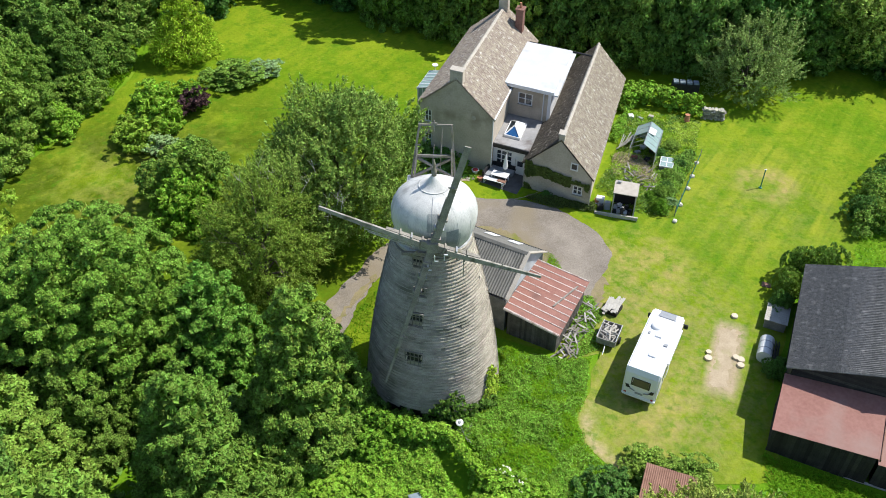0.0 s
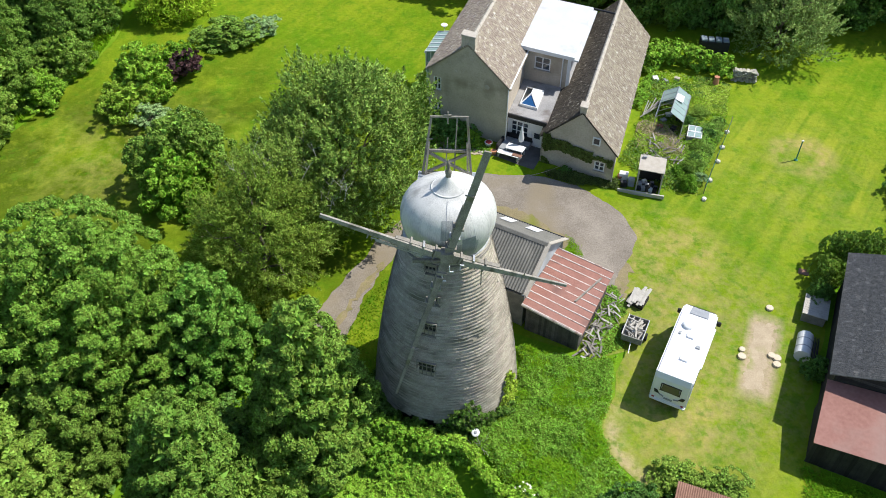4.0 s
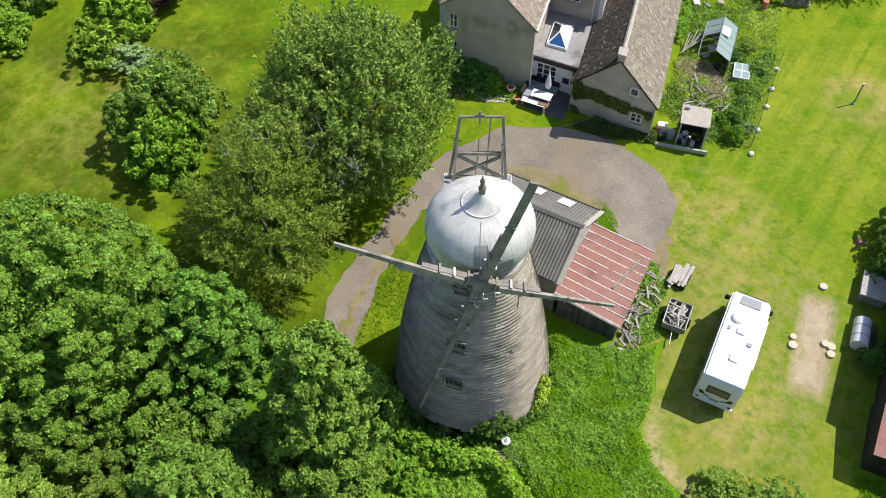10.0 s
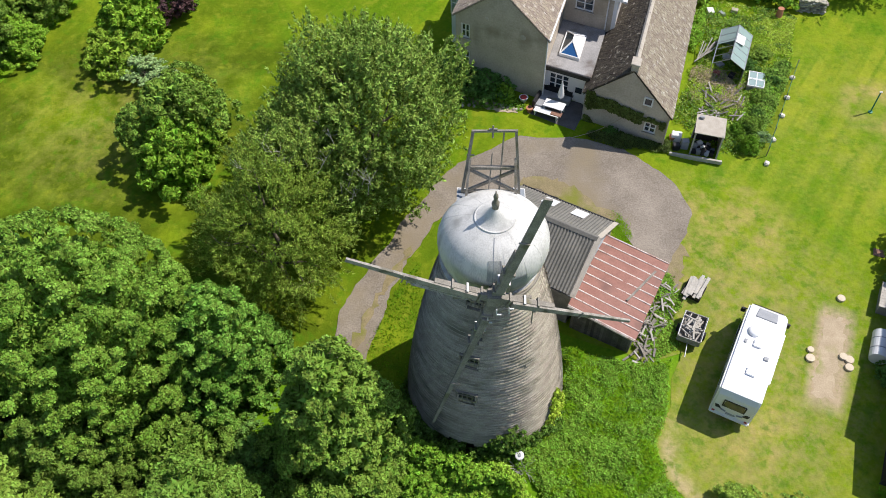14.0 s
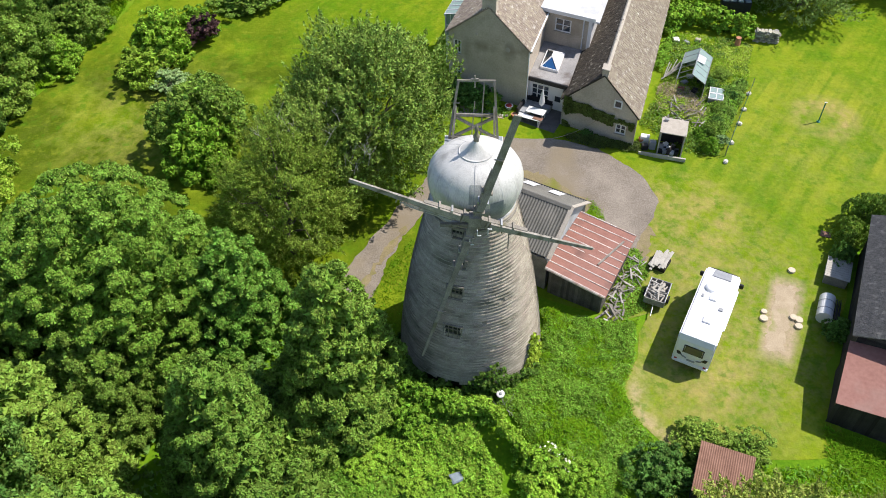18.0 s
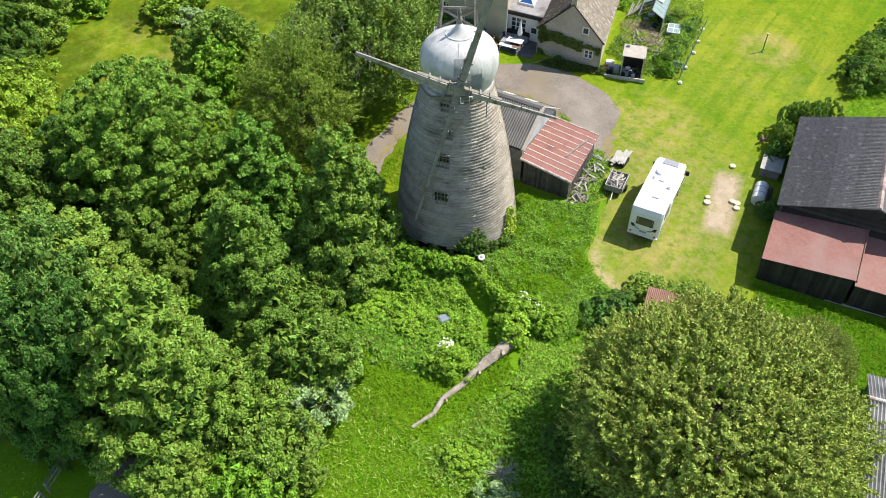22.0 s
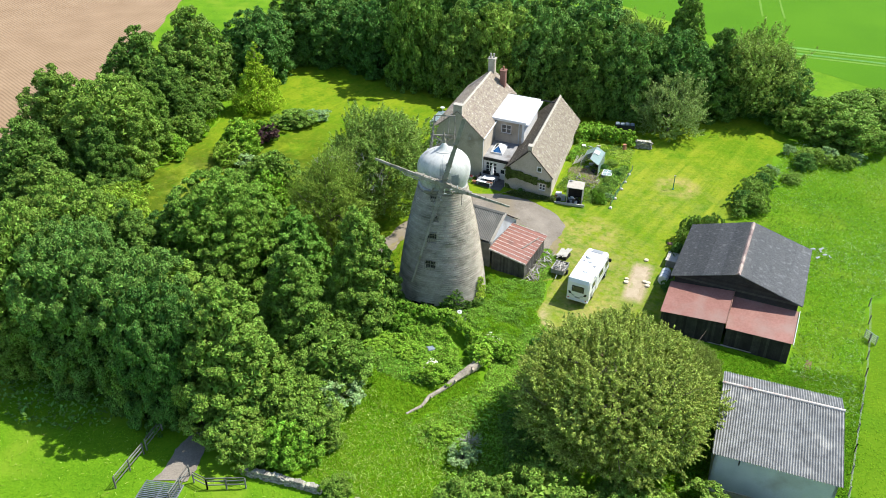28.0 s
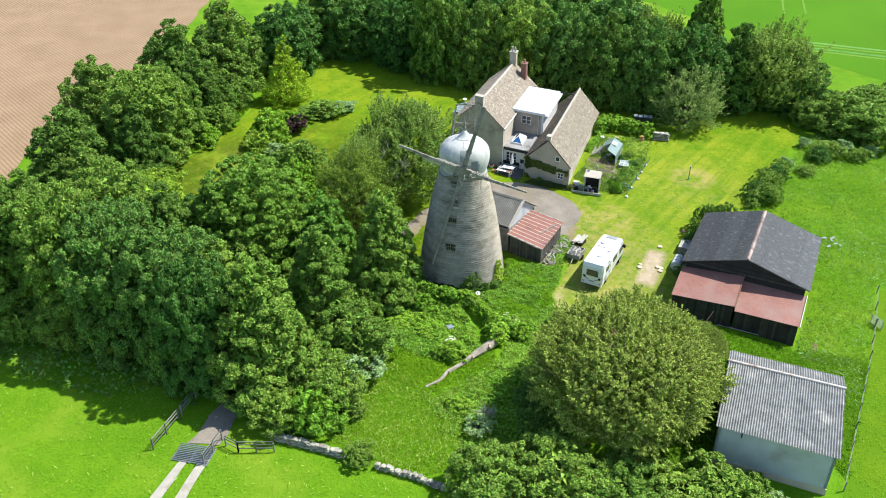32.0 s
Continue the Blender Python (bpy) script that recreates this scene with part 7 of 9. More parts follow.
def edge_distance(poly, x, y):
    d = np.full(len(x), 1e9)
    for (ax, ay), (bx, by) in zip(poly, poly[1:] + poly[:1]):
        ux, uy = bx - ax, by - ay
        q = np.clip(((x - ax) * ux + (y - ay) * uy) / (ux * ux + uy * uy), 0, 1)
        d = np.minimum(d, np.hypot(x - ax - q * ux, y - ay - q * uy))
    return d


def carpet(name, poly, count, height, size, material, seed, label, category, slim=.7, low=.15, scale=1.0, feather=.6):
    """A bank of leaves over uneven ground growth, thinning out at its edge."""
    x, y, rg = scatter(poly, count, seed)
    edge = np.clip(edge_distance(poly, x, y) / feather + humps(x, y, seed + 3, 2.0) - .6, 0, 1)
    ok = edge > .5 * rg.random(len(x))
    x, y, edge = x[ok], y[ok], edge[ok]
    n = len(x)
    h = humps(x, y, seed, scale)
    z = ground_z(x, y) + .05 + height * (low + (1 - low) * h) * rg.uniform(.72, 1.05, n) * (.25 + .75 * edge)
    p = np.stack([x, y, z], 1)
    nrm = rg.normal(scale=.45, size=(n, 3)) + np.array((0, 0, 1.0))
    nrm /= np.linalg.norm(nrm, axis=1)[:, None]
    t = np.cross(nrm, rg.normal(size=(n, 3)))
    t /= np.linalg.norm(t, axis=1)[:, None]
    s = np.cross(nrm, t)
    ln = size * rg.uniform(.5, 1.3, n)[:, None]
    v = np.stack([p - t * ln * .3 + s * ln * slim * .5, p + t * ln * .7 - nrm * ln * .3, p - t * ln * .3 - s * ln * slim * .5], 1).reshape(-1, 3)
    return tagged(new(name, tri_mesh(name, v, material)), label, category, kind="stuff")


def blades(name, poly, count, height, width, material, seed, label, category="grass", scale=.5, keep=0.0):
    """Upright blades, thicker in some places than in others."""
    x, y, rg = scatter(poly, count, seed)
    h = humps(x, y, seed, scale)
    ok = h > keep * rg.random(len(x))
    x, y, h = x[ok], y[ok], h[ok]
    n = len(x)
    a = rg.uniform(0, 2 * math.pi, n)
    ht = height * (.45 + .75 * h) * rg.uniform(.6, 1.2, n)
    z = ground_z(x, y) - .02
    lean = rg.normal(scale=.45, size=(n, 2)) * ht[:, None]
    d = np.stack([np.cos(a), np.sin(a)], 1) * (width * rg.uniform(.6, 1.3, n))[:, None]
    v = np.stack([np.stack([x + d[:, 0], y + d[:, 1], z], 1), np.stack([x + lean[:, 0], y + lean[:, 1], z + ht], 1), np.stack([x - d[:, 0], y - d[:, 1], z], 1)], 1).reshape(-1, 3)
    return tagged(new(name, tri_mesh(name, v, material)), label, category, kind="stuff")


BANK = [(1.3, -3.3), (3.4, -2.0), (4.3, .4), (4.5, 3.4), (8.0, 2.4), (9.4, 2.2), (11.0, 2.6), (10.2, -1.0), (9.5, -2.8), (9.9, -4.8), (10.9, -6.4), (10.2, -8.8), (6.6, -11.0), (4.6, -8.4), (2.4, -5.2), (1.5, -4.2)]
carpet("nettle_bed", BANK, 56000, .85, .14, L_NETTLE, 41, "dense bright green nettles and weeds", "weeds", scale=1.6)
carpet("weeds", BANK, 14000, .85, .5, L_GRASS, 42, "tall grass among the nettles", "weeds", slim=.12, scale=.6)
carpet("rough_grass", [(7.6, 13.6), (9.0, 13.5), (9.9, 12.0), (9.6, 10.2), (8.4, 10.8)], 3500, .1, .2, L_GRASS, 261, "fresh grass grown over the drive's edge", "grass", slim=.2, scale=.8)
RUIN = [(-6.8, -6.2), (-4.8, -3.2), (-3.6, -2.4), (-.4, -3.6), (.2, -5.0), (.9, -6.8), (1.9, -8.6), (1.4, -10.4), (-1.6, -10.4), (-4.6, -8.6)]
carpet("ivy_bed", RUIN, 20000, 1.0, .16, L_BRIGHT, 43, "bright green ivy and weeds within the ruined walls", "weeds", scale=2.2, low=-.25)
carpet("nettle_bed", RUIN, 12000, .95, .18, L_NETTLE, 143, "darker nettles within the ruined walls", "weeds", scale=1.1, low=-.6)
carpet("nettle_bed", [(-6.5, -7), (-4.5, -8.6), (-1.6, -10.2), (2.4, -10.8), (3.4, -11.6), (0, -13.6), (-4, -13), (-7.2, -10.5)], 9000, .5, .3, L_NETTLE, 44, "green nettles below the ruin", "weeds", scale=1.4)
carpet("weeds", [(4.2, -8.6), (6.6, -10.6), (10.5, -9.5), (10.5, -14), (6.5, -16), (3.5, -14), (4.4, -11.4)], 11000, .45, .22, L_NETTLE, 45, "rank green weeds beside the wall", "weeds")
# Dark leaves here also imitate the shadow cast before the gable.
carpet("weeds", [(7.2, 20.3), (13.2, 19.3), (13.0, 18.3), (9.4, 18.6), (7.0, 19.5)], 9000, .75, .15, L_IVY, 146, "dark weeds along the gable foot, put in for growth and shade", "weeds", feather=.4)
carpet("weeds", [(-3, 22.6), (3, 21.6), (3.2, 23), (-2.5, 25.4)], 1500, .3, .2, L_NETTLE, 46, "low border plants below the gable", "weeds")
GARDEN = [(13.2, 21.4), (16.6, 18.4), (19.2, 18.0), (23.4, 27.0), (25.2, 32.8), (24.6, 34.2), (18.2, 35), (16.8, 30.5), (15.4, 25.5)]
carpet("garden_plants", GARDEN, 7000, .3, .3, L_GRASS, 97, "rank grass in the kitchen garden", "plants", slim=.15, scale=1.2)
carpet("garden_plants", GARDEN, 14000, .5, .17, L_MID, 197, "dark overgrown beds in the kitchen garden", "plants", scale=1.1, low=-.5)
carpet("garden_plants", [(19.2, 18.2), (23.6, 27.2), (22.6, 28.0), (20.6, 26.0), (18.6, 21.0), (18.2, 18.6)], 9000, 1.0, .18, L_MIDB, 198, "tall leafy plants along the netting", "plants", scale=1.5)
carpet("weeds", [(20.4, 28.6), (23.6, 28.0), (25.0, 32.6), (23.6, 33.6), (20.4, 32.0)], 8000, .3, .3, L_YELLOW, 199, "rank yellowish grass behind the greenhouse", "weeds", slim=.16, scale=.8)
carpet("garden_plants", [(18.4, 18.2), (19.2, 18.0), (23.4, 27.0), (23.0, 28.2), (20.0, 25.5), (18.2, 21.5)], 12000, .75, .12, L_NETTLE, 47, "overgrown kitchen-garden plants", "plants", scale=1.8)
carpet("garden_plants", [(15.2, 28.6), (16.4, 27.8), (17.6, 31.6), (18.6, 34.6), (17.2, 34)], 5000, .9, .16, L_BRIGHT, 98, "bright leafy growth along the house wall", "plants", scale=1.6)
carpet("garden_plants", [(14.8, 23.0), (17, 21.4), (19.4, 22.6), (18.8, 25.6), (17.2, 27.4), (15.4, 26.4)], 5200, .5, .26, L_YELLOW, 200, "olive-green growth among the prunings", "plants", slim=.3, scale=1.3)
carpet("garden_plants", GARDEN, 2600, .4, .3, L_SEED, 99, "pale seeding weeds in the kitchen garden", "plants", slim=.15, scale=1.4)
carpet("garden_plants", [(14.8, 23.5), (17, 21.6), (19.2, 22.4), (18.8, 25.2), (17.2, 27.4), (15.6, 26.4)], 3600, .5, .34, L_DRYSTEM, 48, "dry brown stems and prunings in the garden", "plants", slim=.12, feather=.5)
FRONT = [(-60, -44), (34, -44), (30, -27), (20.5, -27), (13, -22), (10, -15), (3.5, -13.5), (-2, -17.5), (-7, -12), (-10, -20), (-17, -24), (-25, -19), (-60, -12)]
carpet("meadow_grass", FRONT, 70000, .14, .22, L_GRASS, 51, "long green meadow grass", "grass", slim=.13, scale=.5)
NEAR = [(-10.5, -24), (-9.5, -16), (-6, -12.5), (-2, -17.8), (3, -14), (5, -25), (-4, -27)]
carpet("meadow_grass", NEAR, 13000, .16, .34, L_GRASS, 151, "long green meadow grass", "grass", slim=.16, scale=.7)
blades("meadow_grass", [(-10, -23), (-9, -15), (-6.5, -9.5), (-1.6, -10.8), (3, -12), (8, -15), (8, -25), (-4, -27)], 9000, .28, .06, L_GRASS, 152, "long bright meadow grass", scale=.6)
carpet("meadow_grass", NEAR, 3200, .45, .3, L_SEED, 153, "pale seeding heads in the meadow grass", "grass", slim=.13, scale=.5)
carpet("meadow_grass", FRONT, 4000, .3, .3, L_SEED, 52, "pale seeding heads in the meadow grass", "grass", slim=.13, scale=.35)
carpet("weeds", [(3.4, -12.6), (9.5, -14.5), (11, -24), (2, -26), (-3.5, -18.5)], 9000, .45, .24, L_NETTLE, 59, "docks and weeds in the meadow", "weeds", scale=.7, feather=2.5)
carpet("meadow_grass", [(-7.2, -8.6), (-4, -11), (3.7, -11), (3.4, -14), (-2.2, -18), (-8.5, -14)], 9000, .22, .5, L_GRASS, 92, "long grass below the ruin", "grass", slim=.13)
HUTSIDE = [(9.2, -8.6), (10.4, -6.7), (13, -8), (21.5, -7.5), (24, -9), (24, -17), (21, -24), (19.5, -28), (12, -24), (9, -14.5)]
carpet("rough_grass", HUTSIDE, 20000, .4, .5, L_GRASS, 93, "long grass round the hut and walnut", "grass", slim=.14)
carpet("weeds", HUTSIDE, 9000, .5, .22, L_NETTLE, 94, "nettles round the hut and walnut", "weeds")
carpet("weeds", [(8.8, -14), (10.5, -26), (5.5, -24.5), (5.0, -17)], 6000, .9, .24, L_MID, 95, "tall dark weeds beneath the walnut", "weeds")
carpet("nettle_bed", [(-13, -17), (-10.5, -6), (-6.5, -4.5), (-6.3, -9), (-8.2, -16.5), (-10, -20)], 12000, .8, .22, L_NETTLE, 96, "green undergrowth at the wood's edge", "weeds")
EAST = [(27, 10.5), (33, 14), (38, 22), (44, 31), (48, 37), (62, 33), (70, 15), (43, 0), (40.3, -6.2), (38.1, -10.9), (34.2, -19), (31.2, -13), (31.4, -9.9), (33.6, -6.0), (37.6, 3.8), (32.5, 6.1), (26.8, 8.6)]
carpet("rough_grass", EAST, 52000, .45, .36, L_GRASS, 53, "rank grass east of the barn", "grass", slim=.14, scale=.5)
carpet("weeds", EAST, 9000, .7, .34, L_MID, 154, "coarse darker weeds in the rank grass", "weeds", slim=.2, scale=.2, low=-1.2)
carpet("rough_grass", EAST, 12000, .6, .4, L_SILVER, 254, "pale bluish drifts of tall grass", "grass", slim=.1, scale=.16, low=-.8)
carpet("weeds", EAST, 3500, .25, .22, L_NETTLE, 54, "nettles and docks in the rank grass", "weeds", scale=.6)
carpet("meadow_grass", [(43.5, 0), (38.3, -10.9), (30.6, -26.5), (25, -38), (42, -42), (66, -8)], 24000, .12, .24, L_GRASS, 155, "short tufted paddock grass", "grass", slim=.14, scale=.3)
carpet("rough_grass", [(20.4, -4.9), (26, -7.2), (31.7, -9.7), (38.5, -11), (31, -26), (29.5, -20), (23, -16), (20.5, -11)], 20000, .35, .5, L_GRASS, 55, "long grass between barn and shed", "grass", slim=.14)
blades("rough_grass", [(-4.6, -1.6), (-6.8, -2.5), (-9.4, .4), (-7.4, 2.5), (-5.8, 7), (-4.2, 9.5), (-3.6, 4.2)], 2200, .25, .05, L_GRASS, 56, "grass verge between mill and drive")
blades("rough_grass", [(-39.5, 21), (-34.2, 36), (-33.6, 42), (-35.5, 42), (-37, 36), (-42.5, 20)], 5000, .6, .09, L_GRASS, 57, "rank grass along the wood's edge")
carpet("wood_floor", [(-58, -14), (-30, -20), (-22.5, -17), (-10.5, -8.5), (-9.8, 2), (-14, 4), (-30, 5), (-42, 12), (-58, 20)], 16000, .8, .36, L_DARK, 58, "dark undergrowth below the trees", "undergrowth")


def leafy_wall(name, path, height, width, count, material, seed, label, size=.24):
    """Ivy lying thick over a low wall along a path."""
    cs, rs = [], []
    rn = random.Random(seed)
    for (ax, ay), (bx, by) in zip(path, path[1:]):
        n = max(2, int(math.dist((ax, ay), (bx, by)) / .38))
        for k in range(n):
            q = k / n
            x, y = ax + (bx - ax) * q, ay + (by - ay) * q
            for z in (.3, .75):
                cs.append((x + rn.uniform(-.15, .15), y + rn.uniform(-.15, .15), ground_z(x, y) + z * height))
                rs.append(width * rn.uniform(.75, 1.15))
    me = leaf_cloud(name, cs, rs, count, size, material, seed, .7, .3, .1, .7, 1, cut=-9)
    return tagged(new(name, me), label, "ivy", kind="stuff")


leafy_wall("ivy_on_wall", [(-5.0, -3.2), (-3.6, -3.9), (-2.2, -4.6), (-.3, -5.1), (.9, -5.2)], 2.0, .6, 13000, L_BRIGHT, 61, "bright ivy heaped over the ruined wall", .19)
leafy_wall("ivy_on_wall", [(.5, -4.7), (1.4, -5.4), (2.2, -6.5), (3.0, -7.6), (3.8, -8.7)], 1.9, .38, 12000, L_BRIGHT, 62, "ivy along the standing wall", .18)
leafy_wall("vine_on_wall", [(17.6, 34.6), (18.6, 36.4), (20.5, 36.6), (22.5, 35.8), (24.4, 34.8), (25.3, 34.3)], 2.0, .85, 9000, L_BRIGHT, 66, "bright green vine heaped over the garden wall", .34)
leafy_wall("hedge_growth", [(34.4, 16.2), (36.0, 18.6), (38.2, 22.0), (40.0, 25.0)], 1.7, .8, 12000, L_MIDB, 166, "leafy hedge growing along the lawn's edge", .2)
leafy_wall("ivy_on_wall", [(3.6, -9.6), (3.9, -11.0)], 1.5, .75, 5000, L_BRIGHT, 63, "bright ivy on the wall's end")
# dark growth climbing the mill's foot
cs, rs = [], []
rn = random.Random(65)
for a in range(186, 334, 5):
    z, top = -.2, .5 + 1.7 * math.exp(-((a - 287) / 13) ** 2) + rn.uniform(-.2, .25)
    while z < top:
        r = tower_radius(z) + .22 + rn.uniform(-.05, .12)
        cs.append((MX + r * math.cos(radians(a)), MY + r * math.sin(radians(a)), z))
        rs.append(rn.uniform(.3, .46))
        z += .38
tagged(new("ivy_on_tower", leaf_cloud("ivy_on_tower", cs, rs, 17000, .17, L_MID, 65, .7, .3, .1, .5, 1, cut=-9)), "dark ivy and brambles climbing the mill's foot", "ivy", kind="stuff")
cs, rs = [], []
for a in np.arange(314, 344, 2.2):
    z, top = -.2, 2.9 * math.exp(-((a - 330) / 9) ** 4) * rn.uniform(.6, 1.05)
    while z < top:
        r = tower_radius(z) + .16 + rn.uniform(-.03, .08)
        cs.append((MX + r * math.cos(radians(a)), MY + r * math.sin(radians(a)), z))
        rs.append(rn.uniform(.16, .3))
        z += .27
tagged(new("ivy_on_tower", leaf_cloud("ivy_on_flank", cs, rs, 7000, .15, L_YELLOW, 165, .7, .3, .1, .5, 1, cut=-9)), "bright yellow-green ivy climbing the mill's flank", "ivy", kind="stuff")
# ivy spread flat over the stone gable
rg = np.random.default_rng(64)
gx, gz = rg.uniform(10.3, 16.0, 9000), rg.uniform(.9, 4.3, 9000)
lump = humps(gx * 1.5, gz * 1.5, 64, 1.2)
band = np.exp(-((gz - 3.5 + .12 * (gx - 12)) / .62) ** 2) * np.where(gx < 14.4, 1, .55)
low = np.exp(-((gz - 1.2) / .5) ** 2) * .6
side = np.exp(-((gx - 10.5) / .5) ** 2) * .5
window = (gx > 14.4) & (gx < 15.65) & (gz < 3.15)
ok = (band + low + side + .55 * lump > .82) & ~window
gx, gz = gx[ok][:5500], gz[ok][:5500]
n = len(gx)
P = np.stack([gx - .15 * -.56, np.full(n, -.56) - .1 * rg.random(n), gz], 1)
T = rg.normal(size=(n, 3)) * np.array((1, .4, 1))
T /= np.linalg.norm(T, axis=1)[:, None]
S = np.cross(T, np.array((0, 1.0, 0)) + rg.normal(scale=.35, size=(n, 3)))
V = np.stack([P + T * .12, P - T * .05 + S * .09, P - T * .05 - S * .09], 1).reshape(-1, 3)
ob = new("ivy_on_gable", tri_mesh("ivy_on_gable", V, L_IVY))
ob.matrix_basis = HOUSE_M
tagged(ob, "sparse dark ivy on the stone gable", "ivy", kind="stuff")


M_LOGBARK = shade("bleached_log_bark", (0.23, 0.195, 0.148), (0.43, 0.375, 0.305), 2.2, 0.95, bump=0.6, fine=14, third=(0.13, 0.11, 0.08), patch=0.6)
M_LOGEND = shade("sawn_log_end", (0.42, 0.34, 0.25), (0.55, 0.46, 0.35), 6, 0.9, bump=0.2)


def dry_wall(name, path, height, thick, label, seed, gap=.0):
    """A dry-stone wall of single rough stones in courses."""
    rn = random.Random(seed)
    x0, y0 = path[0]
    w = thing(name, pose(x0, y0, ground_z(x0, y0)), label, "wall")
    kinds = []
    for k in range(7):
        bm = bmesh.new()
        bmesh.ops.create_cube(bm, size=1)
        bmesh.ops.bevel(bm, geom=bm.edges[:], offset=.16, segments=1, affect="EDGES")
        for v in bm.verts:
            v.co += Vector((rn.uniform(-.07, .07), rn.uniform(-.07, .07), rn.uniform(-.07, .07)))
        kinds.append(Shape().take(bm).mesh("stone", M_RUBBLE))
    for (ax, ay), (bx, by) in zip(path, path[1:]):
        L = math.dist((ax, ay), (bx, by))
        a = math.atan2(by - ay, bx - ax)
        z = 0.0
        while z < height:
            d = rn.uniform(0, .2)
            h = rn.uniform(.1, .16)
            while d < L:
                ln = rn.uniform(.16, .38)
                q = d / L
                x, y = ax + (bx - ax) * q, ay + (by - ay) * q
                if rn.random() > gap + .5 * gap * z / height:
                    m = Matrix.LocRotScale((x - x0 + rn.uniform(-.05, .05), y - y0 + rn.uniform(-.05, .05), ground_z(x, y) - ground_z(x0, y0) + z + h / 2), Euler((rn.uniform(-.1, .1), rn.uniform(-.1, .1), a + rn.uniform(-.15, .15))), (ln, thick * rn.uniform(.75, 1.1), h))
                    part("stone", rn.choice(kinds), None, w, at=m)
                d += ln
            z += h * .92
    return w


# fallen trunk, sawn into lengths and sinking into the grass
fallen = thing("fallen_trunk", pose(3.7, -10.8, ground_z(3.7, -10.8)), "bleached fallen tree trunk lying in the grass", "fallen trunk")
TR = [(3.9, -10.4, .44), (2.8, -11.6, .40), (2.05, -12.3, .35), (1.3, -13.0, .27), (.55, -13.9, .2), (-.75, -15.0, .18), (-1.35, -16.1, .14), (-2.6, -17.0, .1)]
for k, ((ax, ay, ar), (bx, by, br)) in enumerate(zip(TR, TR[1:])):
    za, zb = (float(ground_z(x, y) - ground_z(3.7, -10.8)) + r * .8 + .1 for x, y, r in ((ax, ay, ar), (bx, by, br)))
    A, B = Vector((ax - 3.7, ay + 10.8, za)), Vector((bx - 3.7, by + 10.8, zb))
    bm = bmesh.new()
    bmesh.ops.create_cone(bm, cap_ends=True, segments=14, radius1=1, radius2=br / ar, depth=1)
    bmesh.ops.subdivide_edges(bm, edges=[e for e in bm.edges if abs(e.verts[0].co.z - e.verts[1].co.z) > .5], cuts=4)
    u = (B - A).normalized()
    s1 = u.cross(Vector((0, 0, 1))).normalized()
    s2 = s1.cross(u)
    for v in bm.verts:
        w = 1 + .22 * noise.noise(Vector((v.co.x * 1.5, v.co.y * 1.5, v.co.z * 3 + k * 5.1)))
        v.co = A + (B - A) * (v.co.z + .5) + (s1 * v.co.x + s2 * v.co.y) * ar * w
    part("trunk_length", Shape().take(bm), M_LOGBARK, fallen)
for q, r in ((1, .17), (3, .13), (5, .09)):
    x, y, rr = TR[q]
    c = Vector((x - 3.7, y + 10.8, float(ground_z(x, y) - ground_z(3.7, -10.8)) + rr))
    part("branch_stub", Shape().tube(c, c + Vector((.25, -.3, .32)), r, r * .8, 10), M_LOGBARK, fallen)
    part("sawn_face", Shape().tube(c + Vector((.25, -.3, .32)), c + Vector((.256, -.307, .328)), r * .75, n=10), M_LOGEND, fallen, "pale sawn end")
lid = thing("plastic_lid", pose(1.74, -3.7, ground_z(1.74, -3.7) + .62, 20, 0, 0), "round white plastic lid lying in the ivy", "lid")
part("disc", Shape().lathe([(.01, 0), (.24, .0), (.25, .05), (.2, .08), (.01, .09)], 20), M_WHITE, lid)
part("boss", Shape().lathe([(.1, .085), (.08, .13), (.01, .14)], 14), M_GREYPL, lid)
solid("tarpaulin", Shape().hexa([(-.4, -.28, 0), (.4, -.32, 0), (.35, .28, 0), (-.35, .34, 0)], [(-.3, -.2, .08), (.3, -.24, .14), (.26, .2, .12), (-.25, .24, .06)]), M_TARP, "faded blue-grey tarpaulin heaped in the weeds", "tarpaulin", pose(-.8, -9.1, ground_z(-.8, -9.1) + .6, 5, 8, 30))
dry_wall("field_wall", [(-15.0, -23.6), (-11.7, -24.4), (-8.5, -25.3)], .7, .42, "low pale dry-stone field wall overgrown with grass", 72, .06)
dry_wall("field_wall", [(-5.8, -26.2), (-2.7, -27.1), (-.2, -28.1), (1.6, -28.6)], .55, .4, "tumbled pale dry-stone field wall in long grass", 73, .3)
dry_wall("garden_wall", [(25.4, 34.0), (27.5, 33.6)], 1.0, .6, "short end of a rubble garden wall", 74, .0)

# white-flowered clumps
for k, (x, y, r) in enumerate(((5.2, -8.3, .7), (-.6, -11.6, .6), (10.2, -8.0, .5), (4.6, -7.6, .5))):
    rg = np.random.default_rng(80 + k)
    n = 60
    p = np.stack([x + rg.normal(scale=r * .5, size=n), y + rg.normal(scale=r * .5, size=n), np.full(n, ground_z(x, y)) + rg.uniform(.7, 1.1, n)], 1)
    a = rg.uniform(0, 6.28, n)
    d = .09
    v = np.stack([p + np.stack([np.cos(a) * d, np.sin(a) * d, 0 * a], 1), p + np.stack([np.cos(a + 2.1) * d, np.sin(a + 2.1) * d, 0 * a + .03], 1), p + np.stack([np.cos(a + 4.2) * d, np.sin(a + 4.2) * d, 0 * a], 1)], 1).reshape(-1, 3)
    tagged(new("white_flowers", tri_mesh("white_flowers", v, L_FLOWER)), "small white flowers on a bush", "flowers", kind="stuff")
